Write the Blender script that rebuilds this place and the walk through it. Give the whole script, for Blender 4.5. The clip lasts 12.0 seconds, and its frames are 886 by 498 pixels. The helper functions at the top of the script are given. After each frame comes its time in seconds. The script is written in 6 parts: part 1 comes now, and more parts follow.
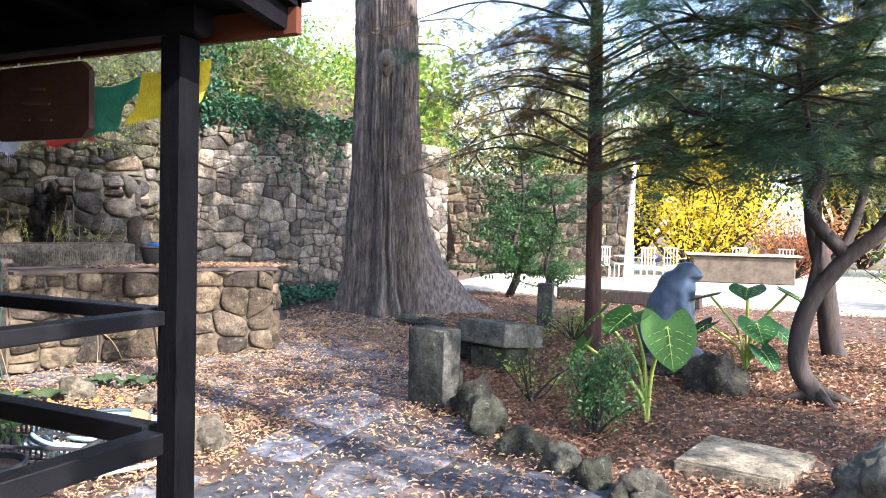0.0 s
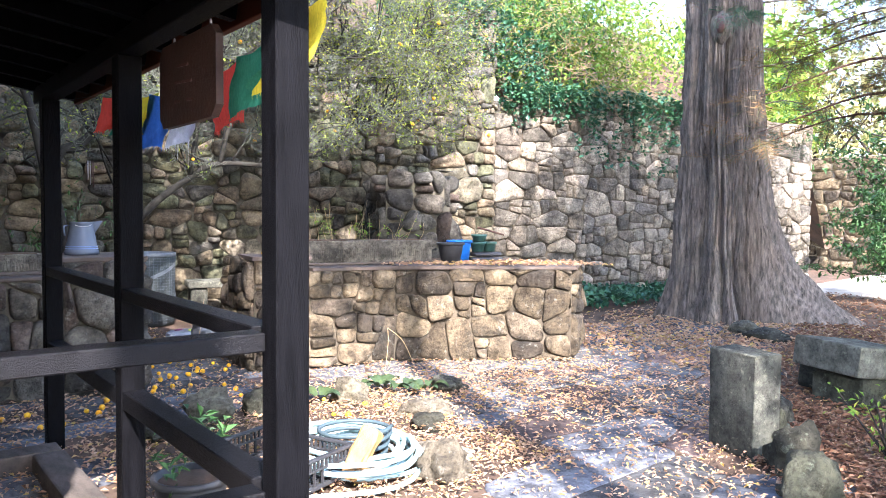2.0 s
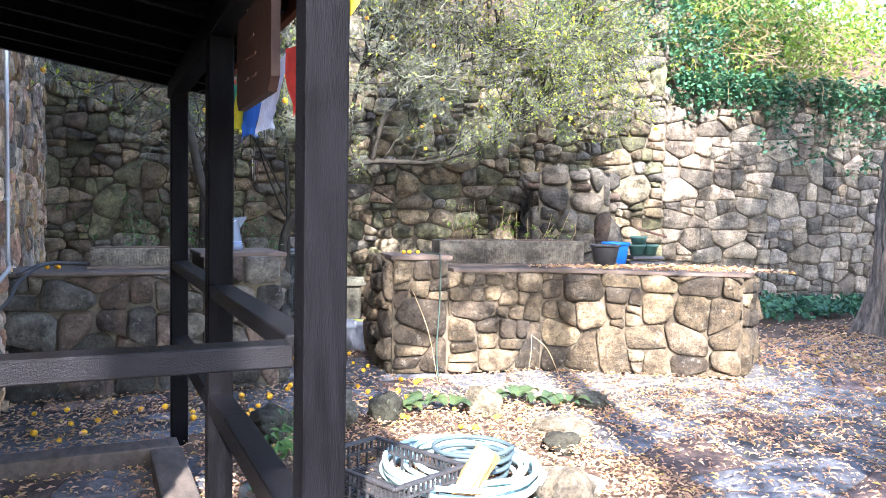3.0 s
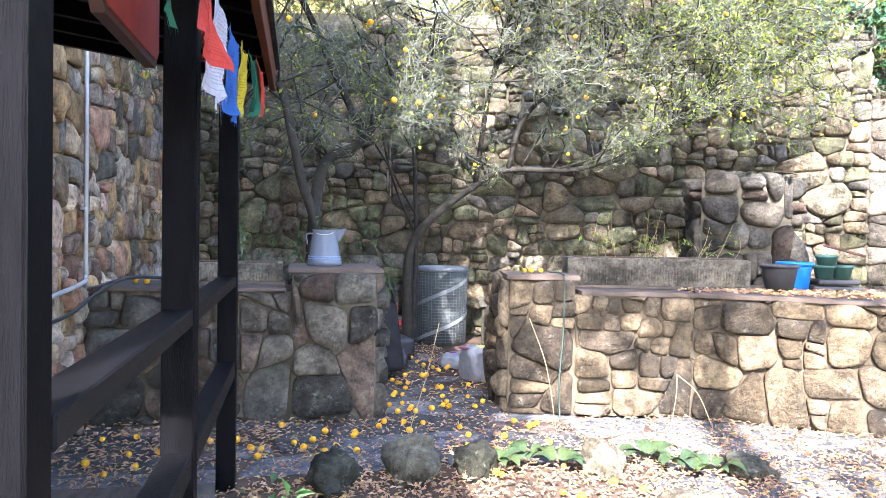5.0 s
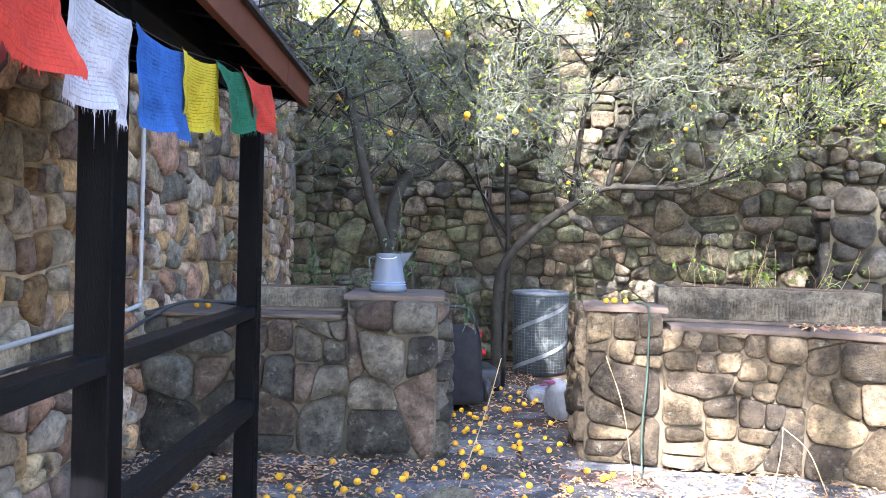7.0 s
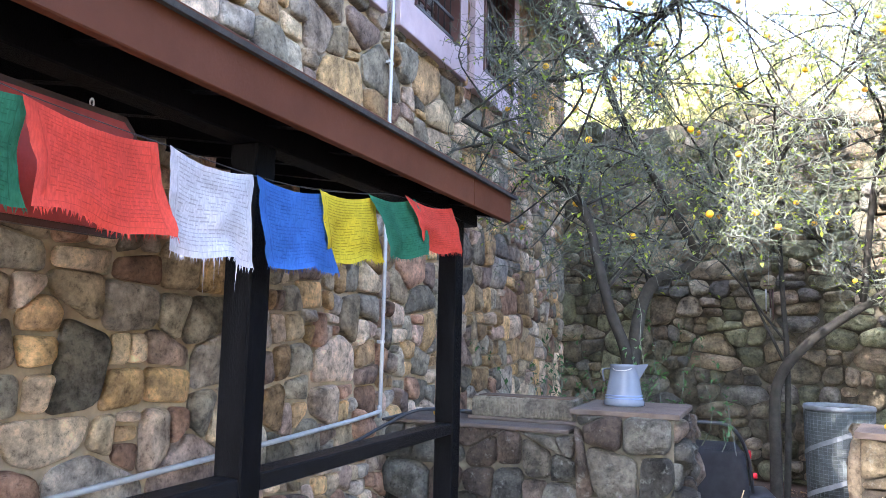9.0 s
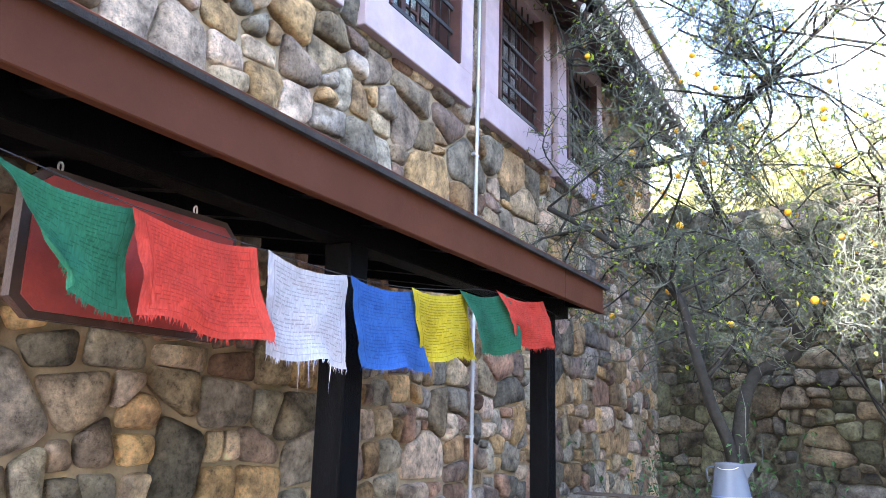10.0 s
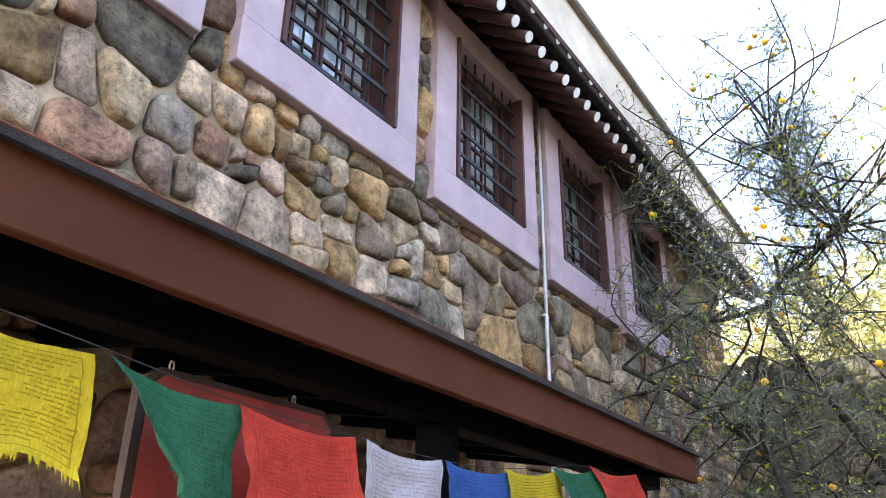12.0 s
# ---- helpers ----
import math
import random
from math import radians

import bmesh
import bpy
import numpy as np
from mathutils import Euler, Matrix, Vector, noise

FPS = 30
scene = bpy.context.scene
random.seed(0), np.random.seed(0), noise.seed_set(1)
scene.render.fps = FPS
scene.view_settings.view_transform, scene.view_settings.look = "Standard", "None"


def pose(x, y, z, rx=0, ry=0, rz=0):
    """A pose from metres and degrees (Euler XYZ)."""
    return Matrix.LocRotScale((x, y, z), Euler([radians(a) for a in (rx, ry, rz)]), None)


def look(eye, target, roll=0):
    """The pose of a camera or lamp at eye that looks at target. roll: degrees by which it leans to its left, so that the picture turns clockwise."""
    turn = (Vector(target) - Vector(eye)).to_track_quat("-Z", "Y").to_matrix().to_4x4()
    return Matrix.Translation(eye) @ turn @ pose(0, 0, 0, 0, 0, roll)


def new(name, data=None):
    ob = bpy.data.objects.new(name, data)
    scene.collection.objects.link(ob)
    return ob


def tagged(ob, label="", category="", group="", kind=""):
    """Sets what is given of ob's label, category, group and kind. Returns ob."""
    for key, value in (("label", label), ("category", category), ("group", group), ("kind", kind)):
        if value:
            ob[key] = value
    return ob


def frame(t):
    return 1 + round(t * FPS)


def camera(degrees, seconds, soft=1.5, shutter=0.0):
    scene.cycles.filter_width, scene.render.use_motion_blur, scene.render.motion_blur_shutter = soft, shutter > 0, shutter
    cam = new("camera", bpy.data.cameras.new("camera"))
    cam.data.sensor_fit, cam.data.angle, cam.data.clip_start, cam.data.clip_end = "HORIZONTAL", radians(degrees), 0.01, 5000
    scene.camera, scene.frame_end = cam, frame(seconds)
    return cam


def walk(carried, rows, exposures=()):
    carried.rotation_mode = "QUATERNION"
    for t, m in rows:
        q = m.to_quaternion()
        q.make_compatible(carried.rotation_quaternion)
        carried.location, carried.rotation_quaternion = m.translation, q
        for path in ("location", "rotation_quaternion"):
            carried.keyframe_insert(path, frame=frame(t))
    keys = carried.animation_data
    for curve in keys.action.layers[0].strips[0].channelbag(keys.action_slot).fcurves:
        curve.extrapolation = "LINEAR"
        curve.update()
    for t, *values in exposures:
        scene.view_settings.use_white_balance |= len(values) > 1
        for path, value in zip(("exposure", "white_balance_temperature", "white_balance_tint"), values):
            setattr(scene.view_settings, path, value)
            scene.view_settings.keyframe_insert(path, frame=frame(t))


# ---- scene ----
cam = camera(60.3, 12.0, 0.5)
PATH = [
    (0, (-1.985, -2.043, 1.369), (-0.184, -1.175, 1.309), 1.3),
    (0.5, (-1.681, -2.056, 1.396), (-0.012, -0.956, 1.322), 1.0),
    (1, (-1.413, -2.026, 1.369), (0.093, -0.713, 1.288), 0.6),
    (1.5, (-1.153, -1.945, 1.374), (0.216, -0.49, 1.287), 0.5),
    (2, (-0.893, -1.904, 1.365), (0.329, -0.323, 1.277), 0.4),
    (2.5, (-0.648, -1.85, 1.37), (0.356, -0.122, 1.281), 0.4),
    (3, (-0.438, -1.671, 1.338), (0.393, 0.146, 1.25), 0.9),
    (3.2, (-0.358, -1.582, 1.338), (0.42, 0.258, 1.253), 1.1),
    (4.8, (0.291, -1.101, 1.298), (0.705, 0.855, 1.249), 1.0),
    (5, (0.343, -0.992, 1.302), (0.714, 0.973, 1.254), 1.0),
    (5.5, (0.478, -0.847, 1.318), (0.741, 1.135, 1.271), 1.0),
    (6, (0.662, -0.741, 1.333), (0.853, 1.249, 1.292), 0.8),
    (6.5, (0.807, -0.662, 1.356), (0.918, 1.334, 1.318), 0.8),
    (6.7, (0.813, -0.642, 1.348), (0.892, 1.356, 1.319), 1.0),
    (8.3, (1.388, -0.471, 1.468), (0.852, 1.453, 1.576), 1.9),
    (9, (1.378, -0.436, 1.468), (0.599, 1.393, 1.687), 1.4),
    (9.5, (1.355, -0.422, 1.482), (0.477, 1.343, 1.817), 1.5),
    (10, (1.334, -0.415, 1.508), (0.372, 1.283, 1.942), 1.6),
    (10.5, (1.302, -0.432, 1.535), (0.284, 1.203, 2.07), 1.8),
    (11, (1.285, -0.458, 1.556), (0.252, 1.125, 2.21), 1.6),
    (11.5, (1.278, -0.463, 1.558), (0.248, 1.076, 2.312), 1.2),
    (12, (1.261, -0.471, 1.567), (0.232, 1.038, 2.383), 0.9),
]
walk(cam, [(t, look(eye, target, roll)) for t, eye, target, roll in PATH], [(0, 2.9, 6200, 20), (1.5, 3.3, 6150, 19), (3.2, 3.95, 6150, 19), (5, 4.05, 6150, 19), (6.5, 4.1, 6100, 18), (8.5, 4.25, 6200, 18), (9.5, 4.3, 6250, 19), (10.5, 4.22, 6450, 18), (12, 3.68, 7100, 20)])

# ---- light ----
world = bpy.data.worlds.new("world")
scene.world = world
world.use_nodes = True
wn = world.node_tree.nodes
sky = wn.new("ShaderNodeTexSky")
sky.sky_type, sky.sun_disc = "NISHITA", False
SUN_EL, SUN_AZ = radians(38), radians(200.5)
sky.sun_elevation, sky.sun_rotation = SUN_EL, SUN_AZ
wn["Background"].inputs["Strength"].default_value = 0.15
world.node_tree.links.new(sky.outputs[0], wn["Background"].inputs["Color"])
to_sun = Vector((math.sin(SUN_AZ) * math.cos(SUN_EL), math.cos(SUN_AZ) * math.cos(SUN_EL), math.sin(SUN_EL)))
sun = new("sun", bpy.data.lights.new("sun", "SUN"))
sun.data.energy, sun.data.angle, sun.data.color = 2.8, radians(0.55), (1.0, 0.95, 0.88)
sun.matrix_world = look(to_sun * 30, (0, 0, 0))


# ---- materials ----
def nodes_of(name):
    m = bpy.data.materials.new(name)
    m.use_nodes = True
    b = m.node_tree.nodes["Principled BSDF"]
    b.inputs["Specular IOR Level"].default_value = 0.2
    return m, m.node_tree.nodes, m.node_tree.links, b


def ramp(ns, stops, constant=False):
    r = ns.new("ShaderNodeValToRGB")
    el = r.color_ramp.elements
    if constant:
        r.color_ramp.interpolation = "CONSTANT"
    for i, (p, c) in enumerate(stops):
        e = el[i] if i < 2 else el.new(p)
        e.position, e.color = p, (*c, 1)
    return r


def noise_node(ns, ls, scale, detail=5, rough=0.6, stretch=None):
    n = ns.new("ShaderNodeTexNoise")
    n.inputs["Scale"].default_value, n.inputs["Detail"].default_value, n.inputs["Roughness"].default_value = scale, detail, rough
    g = ns.new("ShaderNodeNewGeometry")
    if stretch:
        mp = ns.new("ShaderNodeMapping")
        mp.inputs["Scale"].default_value = stretch
        ls.new(g.outputs["Position"], mp.inputs["Vector"])
        ls.new(mp.outputs[0], n.inputs["Vector"])
    else:
        ls.new(g.outputs["Position"], n.inputs["Vector"])
    return n


def mixed(ns, ls, fac, a, b, mode="MIX"):
    m = ns.new("ShaderNodeMix")
    m.data_type, m.blend_type = "RGBA", mode
    for sock, v in ((m.inputs[0], fac), (m.inputs[6], a), (m.inputs[7], b)):
        if hasattr(v, "links"):
            ls.new(v, sock)
        elif isinstance(v, (int, float)):
            sock.default_value = v
        else:
            sock.default_value = (*v, 1)
    return m.outputs[2]


def bumped(ns, ls, bsdf, height, strength=0.4, distance=0.01):
    b = ns.new("ShaderNodeBump")
    b.inputs["Strength"].default_value, b.inputs["Distance"].default_value = strength, distance
    ls.new(height, b.inputs["Height"])
    ls.new(b.outputs[0], bsdf.inputs["Normal"])


def random_out(ns, how):
    if how == "obj":
        return ns.new("ShaderNodeObjectInfo").outputs["Random"]
    return ns.new("ShaderNodeNewGeometry").outputs["Random Per Island"]


def rock_mat(name, palette, how, stain=(0.03, 0.028, 0.024), stain_amount=0.5, lichen=(0.42, 0.43, 0.38), lichen_amount=0.3, rough=0.9, bump=0.6, bright=1.0):
    """Stone: a colour for each piece, blotches, dark stains, pale lichen, grain."""
    m, ns, ls, b = nodes_of(name)
    tones = [tuple(v * k * bright for v in c) for k in (0.95, 0.6, 1.3) for c in palette][:30]
    r = ramp(ns, [(i / len(tones), c) for i, c in enumerate(tones)], True)
    ls.new(random_out(ns, how), r.inputs[0])
    n1 = noise_node(ns, ls, 7, 6, 0.65)
    r1 = ramp(ns, [(0.34, (0.36, 0.345, 0.33)), (0.68, (1.5, 1.45, 1.34))])
    ls.new(n1.outputs[0], r1.inputs[0])
    c = mixed(ns, ls, 1.0, r.outputs[0], r1.outputs[0], "MULTIPLY")
    n2 = noise_node(ns, ls, 2.3, 6, 0.7)
    r2 = ramp(ns, [(0.5, (0, 0, 0)), (0.68, (stain_amount,) * 3)])
    ls.new(n2.outputs[0], r2.inputs[0])
    c = mixed(ns, ls, r2.outputs[0], c, stain)
    n3 = noise_node(ns, ls, 16, 7, 0.75)
    r3 = ramp(ns, [(0.57, (0, 0, 0)), (0.68, (lichen_amount,) * 3)])
    ls.new(n3.outputs[0], r3.inputs[0])
    c = mixed(ns, ls, r3.outputs[0], c, lichen)
    n4 = noise_node(ns, ls, 36, 8, 0.75)
    r4 = ramp(ns, [(0.32, (0.36, 0.35, 0.34)), (0.46, (0.95, 0.95, 0.95)), (0.7, (1.4, 1.4, 1.37))])
    ls.new(n4.outputs[0], r4.inputs[0])
    c = mixed(ns, ls, 1.0, c, r4.outputs[0], "MULTIPLY")
    ls.new(c, b.inputs["Base Color"])
    b.inputs["Roughness"].default_value = rough
    n5 = noise_node(ns, ls, 13, 10, 0.74)
    bumped(ns, ls, b, n5.outputs[0], min(1.0, bump * 1.25), 0.16)
    return m


def plain_mat(name, colour, rough=0.6, scale=12, vary=0.35, fine=90, bump=0.2, metal=0.0, stretch=None, dirt=None, dirt_amount=0.4, spec=0.25):
    """Paint, wood, plastic, cloth: a colour with blotches, grain and dirt."""
    m, ns, ls, b = nodes_of(name)
    n1 = noise_node(ns, ls, scale, 6, 0.65, stretch)
    r1 = ramp(ns, [(0.3, (1 - vary,) * 3), (0.7, (1 + vary * 0.7,) * 3)])
    ls.new(n1.outputs[0], r1.inputs[0])
    c = mixed(ns, ls, 1.0, colour, r1.outputs[0], "MULTIPLY")
    if dirt:
        n2 = noise_node(ns, ls, scale * 0.35, 7, 0.75)
        r2 = ramp(ns, [(0.48, (0, 0, 0)), (0.7, (dirt_amount,) * 3)])
        ls.new(n2.outputs[0], r2.inputs[0])
        c = mixed(ns, ls, r2.outputs[0], c, dirt)
    ls.new(c, b.inputs["Base Color"])
    b.inputs["Roughness"].default_value, b.inputs["Metallic"].default_value = rough, metal
    b.inputs["Specular IOR Level"].default_value = spec
    n3 = noise_node(ns, ls, fine, 5, 0.7, stretch)
    bumped(ns, ls, b, n3.outputs[0], bump, 0.01)
    return m


def leaf_mat(name, palette, how="isl", rough=0.5, through_light=0.35):
    """Leaves: a colour for each leaf and some light through the blade."""
    m, ns, ls, b = nodes_of(name)
    r = ramp(ns, [(i / max(1, len(palette) - 1), c) for i, c in enumerate(palette)])
    ls.new(random_out(ns, how), r.inputs[0])
    n1 = noise_node(ns, ls, 60, 3, 0.6)
    r1 = ramp(ns, [(0.3, (0.75, 0.75, 0.75)), (0.7, (1.2, 1.2, 1.2))])
    ls.new(n1.outputs[0], r1.inputs[0])
    c = mixed(ns, ls, 1.0, r.outputs[0], r1.outputs[0], "MULTIPLY")
    ls.new(c, b.inputs["Base Color"])
    b.inputs["Roughness"].default_value = rough
    if through_light:
        t = ns.new("ShaderNodeBsdfTranslucent")
        ls.new(c, t.inputs["Color"])
        mx = ns.new("ShaderNodeMixShader")
        mx.inputs[0].default_value = through_light
        ls.new(b.outputs[0], mx.inputs[1])
        ls.new(t.outputs[0], mx.inputs[2])
        ls.new(mx.outputs[0], ns["Material Output"].inputs["Surface"])
    return m


HOUSE_PAL = [(0.29, 0.225, 0.15), (0.24, 0.205, 0.175), (0.35, 0.27, 0.195), (0.25, 0.15, 0.105), (0.26, 0.225, 0.175), (0.31, 0.205, 0.115),
             (0.175, 0.155, 0.125), (0.34, 0.225, 0.115), (0.27, 0.195, 0.16), (0.34, 0.26, 0.2)]
BACK_PAL = [(0.155, 0.14, 0.105), (0.125, 0.13, 0.085), (0.19, 0.165, 0.125), (0.115, 0.11, 0.10), (0.205, 0.165, 0.12), (0.135, 0.135, 0.085), (0.155, 0.13, 0.09)]
RIGHT_PAL = [(0.21, 0.185, 0.15), (0.175, 0.16, 0.135), (0.25, 0.215, 0.165), (0.15, 0.14, 0.125), (0.23, 0.20, 0.165)]
PLANT_PAL = [(0.20, 0.16, 0.11), (0.165, 0.135, 0.10), (0.23, 0.185, 0.125), (0.14, 0.115, 0.09), (0.20, 0.16, 0.11)]
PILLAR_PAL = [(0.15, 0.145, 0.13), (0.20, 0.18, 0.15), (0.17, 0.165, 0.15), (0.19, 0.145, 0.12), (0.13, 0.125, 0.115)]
FLAG_PAL = [(0.165, 0.175, 0.20), (0.14, 0.15, 0.175), (0.20, 0.205, 0.22), (0.21, 0.155, 0.145), (0.175, 0.18, 0.19), (0.15, 0.165, 0.20)]
stone_m = {}
for key, pal, kw in (("house", HOUSE_PAL, dict(bright=1.62, stain_amount=0.2, lichen_amount=0.12)), ("back", BACK_PAL, dict(bright=1.12, stain_amount=0.55, lichen_amount=0.2, lichen=(0.2, 0.22, 0.12))),
                     ("right", RIGHT_PAL, dict(stain_amount=0.4, lichen_amount=0.35)), ("plant", PLANT_PAL, dict(bright=0.74, stain_amount=0.8, lichen_amount=0.3)),
                     # Pier: darker copy of the pillar stone, partial shade put into its colour.
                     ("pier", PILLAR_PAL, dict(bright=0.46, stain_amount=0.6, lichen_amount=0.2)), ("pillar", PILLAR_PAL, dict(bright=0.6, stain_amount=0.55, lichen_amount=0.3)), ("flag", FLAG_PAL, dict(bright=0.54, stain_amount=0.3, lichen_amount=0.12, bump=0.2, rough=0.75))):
    stone_m[key, "obj"] = rock_mat(key + "_stone", pal, "obj", **kw)
    stone_m[key, "isl"] = rock_mat(key + "_stone_far", pal, "isl", **kw)
mortar_warm = plain_mat("mortar_warm", (0.40, 0.30, 0.19), 0.95, 5, 0.45, 60, 0.6, dirt=(0.10, 0.085, 0.06), dirt_amount=0.6)
mortar_dark = plain_mat("mortar_dark", (0.10, 0.088, 0.066), 0.95, 5, 0.5, 60, 0.6, dirt=(0.04, 0.045, 0.025), dirt_amount=0.7)
mortar_grey = plain_mat("mortar_grey", (0.085, 0.068, 0.047), 0.95, 4, 0.5, 60, 0.6, dirt=(0.09, 0.08, 0.06), dirt_amount=0.8)
black_wood = plain_mat("black_wood", (0.0032, 0.0032, 0.0038), 0.5, 6, 0.5, 55, 0.55, stretch=(6, 6, 0.8), dirt=(0.006, 0.006, 0.007), dirt_amount=0.35, spec=0.01)
black_post = plain_mat("black_post", (0.004, 0.004, 0.0048), 0.45, 6, 0.5, 55, 0.6, stretch=(6, 6, 0.8), dirt=(0.006, 0.006, 0.007), dirt_amount=0.5, spec=0.035)
black_rail = plain_mat("black_rail", (0.005, 0.005, 0.006), 0.36, 6, 0.5, 55, 0.5, stretch=(4, 1, 6), dirt=(0.009, 0.009, 0.01), dirt_amount=0.45, spec=0.1)
brown_paint = plain_mat("brown_paint", (0.082, 0.029, 0.016), 0.65, 3, 0.2, 50, 0.15, dirt=(0.12, 0.046, 0.026), dirt_amount=0.45, spec=0.06)
shingle_m = plain_mat("shingle", (0.045, 0.042, 0.04), 0.95, 12, 0.5, 120, 0.8)
lavender = plain_mat("lavender_stucco", (0.42, 0.325, 0.345), 0.9, 4, 0.18, 80, 0.4, dirt=(0.38, 0.3, 0.34), dirt_amount=0.5)
cream = plain_mat("cream_stucco", (0.55, 0.47, 0.36), 0.9, 3, 0.25, 70, 0.4, dirt=(0.3, 0.25, 0.2), dirt_amount=0.5)
dark_brown = plain_mat("dark_brown_wood", (0.075, 0.036, 0.032), 0.6, 6, 0.4, 60, 0.3)
white_paint = plain_mat("white_paint", (0.72, 0.71, 0.68), 0.6, 8, 0.15, 60, 0.1)
iron = plain_mat("black_iron", (0.02, 0.018, 0.018), 0.5, 20, 0.4, 80, 0.3)
soil = plain_mat("soil", (0.075, 0.05, 0.034), 1.0, 3, 0.5, 40, 0.8, dirt=(0.14, 0.085, 0.055), dirt_amount=0.8)
slab_m = plain_mat("slab_stone", (0.085, 0.064, 0.052), 0.85, 6, 0.35, 60, 0.4, dirt=(0.1, 0.09, 0.08), dirt_amount=0.6)
trough_m = rock_mat("trough_stone", [(0.15, 0.138, 0.115), (0.13, 0.12, 0.1)], "obj", stain_amount=0.7, lichen=(0.3, 0.29, 0.25), lichen_amount=0.4)
concrete = plain_mat("concrete", (0.2, 0.18, 0.155), 0.95, 5, 0.3, 60, 0.4, dirt=(0.16, 0.14, 0.12), dirt_amount=0.6)
old_timber = plain_mat("old_timber", (0.085, 0.07, 0.058), 0.9, 8, 0.4, 60, 0.5, stretch=(3, 1, 3), dirt=(0.04, 0.035, 0.03), dirt_amount=0.6)
grey_metal = plain_mat("grey_conduit", (0.42, 0.42, 0.41), 0.5, 8, 0.2, 60, 0.1, metal=0.3)


# ---- building tools ----
def part(name, bm, material, parent=None, label="", smooth=False):
    """Link a bmesh as one mesh object under a thing or a part."""
    me = bpy.data.meshes.new(name)
    bm.to_mesh(me)
    bm.free()
    return dress(name, me, material, parent, label, smooth)


def dress(name, me, material, parent, label="", smooth=False):
    if smooth:
        me.polygons.foreach_set("use_smooth", [True] * len(me.polygons))
    if material and not me.materials:
        me.materials.append(material)
    ob = new(name, me)
    if parent:
        ob.parent = parent
        ob.matrix_parent_inverse = origin_of(parent).inverted()
    return tagged(ob, label)


ORIGINS = {}


def origin_of(ob):
    return ORIGINS.get(ob.name, Matrix.Identity(4))


def thing(name, label, category, loc=(0, 0, 0), group="", kind=""):
    e = new(name)
    e.empty_display_size = 0.1
    e.location = loc
    ORIGINS[e.name] = Matrix.Translation(loc)
    return tagged(e, label, category, group, kind)


def mesh_part(name, verts, faces, material, parent=None, label="", smooth=False):
    me = bpy.data.meshes.new(name)
    me.from_pydata([tuple(v) for v in verts], [], faces)
    me.update()
    return dress(name, me, material, parent, label, smooth)


def add_box(bm, c, s, rot=None, bevel=0.0, seg=1):
    """A box of size s at centre c, turned by the Euler degrees rot."""
    r = bmesh.ops.create_cube(bm, size=1)
    m = pose(*c, *(rot or (0, 0, 0))) @ Matrix.Diagonal((*s, 1))
    bmesh.ops.transform(bm, matrix=m, verts=r["verts"])
    if bevel:
        es = list({e for v in r["verts"] for e in v.link_edges})
        bmesh.ops.bevel(bm, geom=es, offset=bevel, segments=seg, affect="EDGES", profile=0.6)
    return bm


def box(c, s, rot=None, bevel=0.0, seg=1):
    return add_box(bmesh.new(), c, s, rot, bevel, seg)


def beam_between(a, b, w, h, bevel=0.004):
    """A squared timber from a to b."""
    a, b = Vector(a), Vector(b)
    bm = box((0, 0, 0), (w, h, (b - a).length), None, bevel)
    q = (b - a).to_track_quat("Z", "Y")
    bmesh.ops.transform(bm, matrix=Matrix.Translation((a + b) / 2) @ q.to_matrix().to_4x4(), verts=bm.verts)
    return bm


def tube_data(points, radii, sides=6, cap=True):
    """Vertices and faces of a tube along points."""
    pts = [Vector(p) for p in points]
    vs, fs = [], []
    side = Vector((1, 0, 0))
    for i, p in enumerate(pts):
        d = (pts[min(i + 1, len(pts) - 1)] - pts[max(i - 1, 0)]).normalized()
        side = side - d * side.dot(d)
        if side.length < 1e-3:
            side = d.orthogonal()
        side.normalize()
        up = d.cross(side)
        r = radii[i] if hasattr(radii, "__len__") else radii
        for k in range(sides):
            a = 2 * math.pi * k / sides
            vs.append(p + (side * math.cos(a) + up * math.sin(a)) * r)
    for i in range(len(pts) - 1):
        for k in range(sides):
            k2 = (k + 1) % sides
            fs.append((i * sides + k, i * sides + k2, (i + 1) * sides + k2, (i + 1) * sides + k))
    if cap:
        fs.append(tuple(reversed(range(sides))))
        fs.append(tuple(range((len(pts) - 1) * sides, len(pts) * sides)))
    return vs, fs


class Heap:
    """Collects many small meshes into one."""

    def __init__(self):
        self.v, self.f = [], []

    def add(self, vs, fs):
        n = len(self.v)
        self.v.extend(vs)
        self.f.extend(tuple(i + n for i in f) for f in fs)

    def part(self, name, material, parent=None, label="", smooth=False):
        return mesh_part(name, self.v, self.f, material, parent, label, smooth)


def smooth_line(pts, n=6):
    """Catmull-Rom through pts."""
    p = [Vector(q) for q in pts]
    p = [p[0] * 2 - p[1]] + p + [p[-1] * 2 - p[-2]]
    out = []
    for i in range(1, len(p) - 2):
        for k in range(n):
            t = k / n
            out.append(0.5 * ((2 * p[i]) + (p[i + 1] - p[i - 1]) * t + (2 * p[i - 1] - 5 * p[i] + 4 * p[i + 1] - p[i + 2]) * t * t
                              + (3 * p[i] - p[i - 1] - 3 * p[i + 1] + p[i + 2]) * t ** 3))
    return out + [p[-2]]


def pipe(name, pts, r, material, parent=None, label="", sides=8, n=5):
    line = smooth_line(pts, n)
    vs, fs = tube_data(line, r, sides)
    return mesh_part(name, vs, fs, material, parent, label, True)


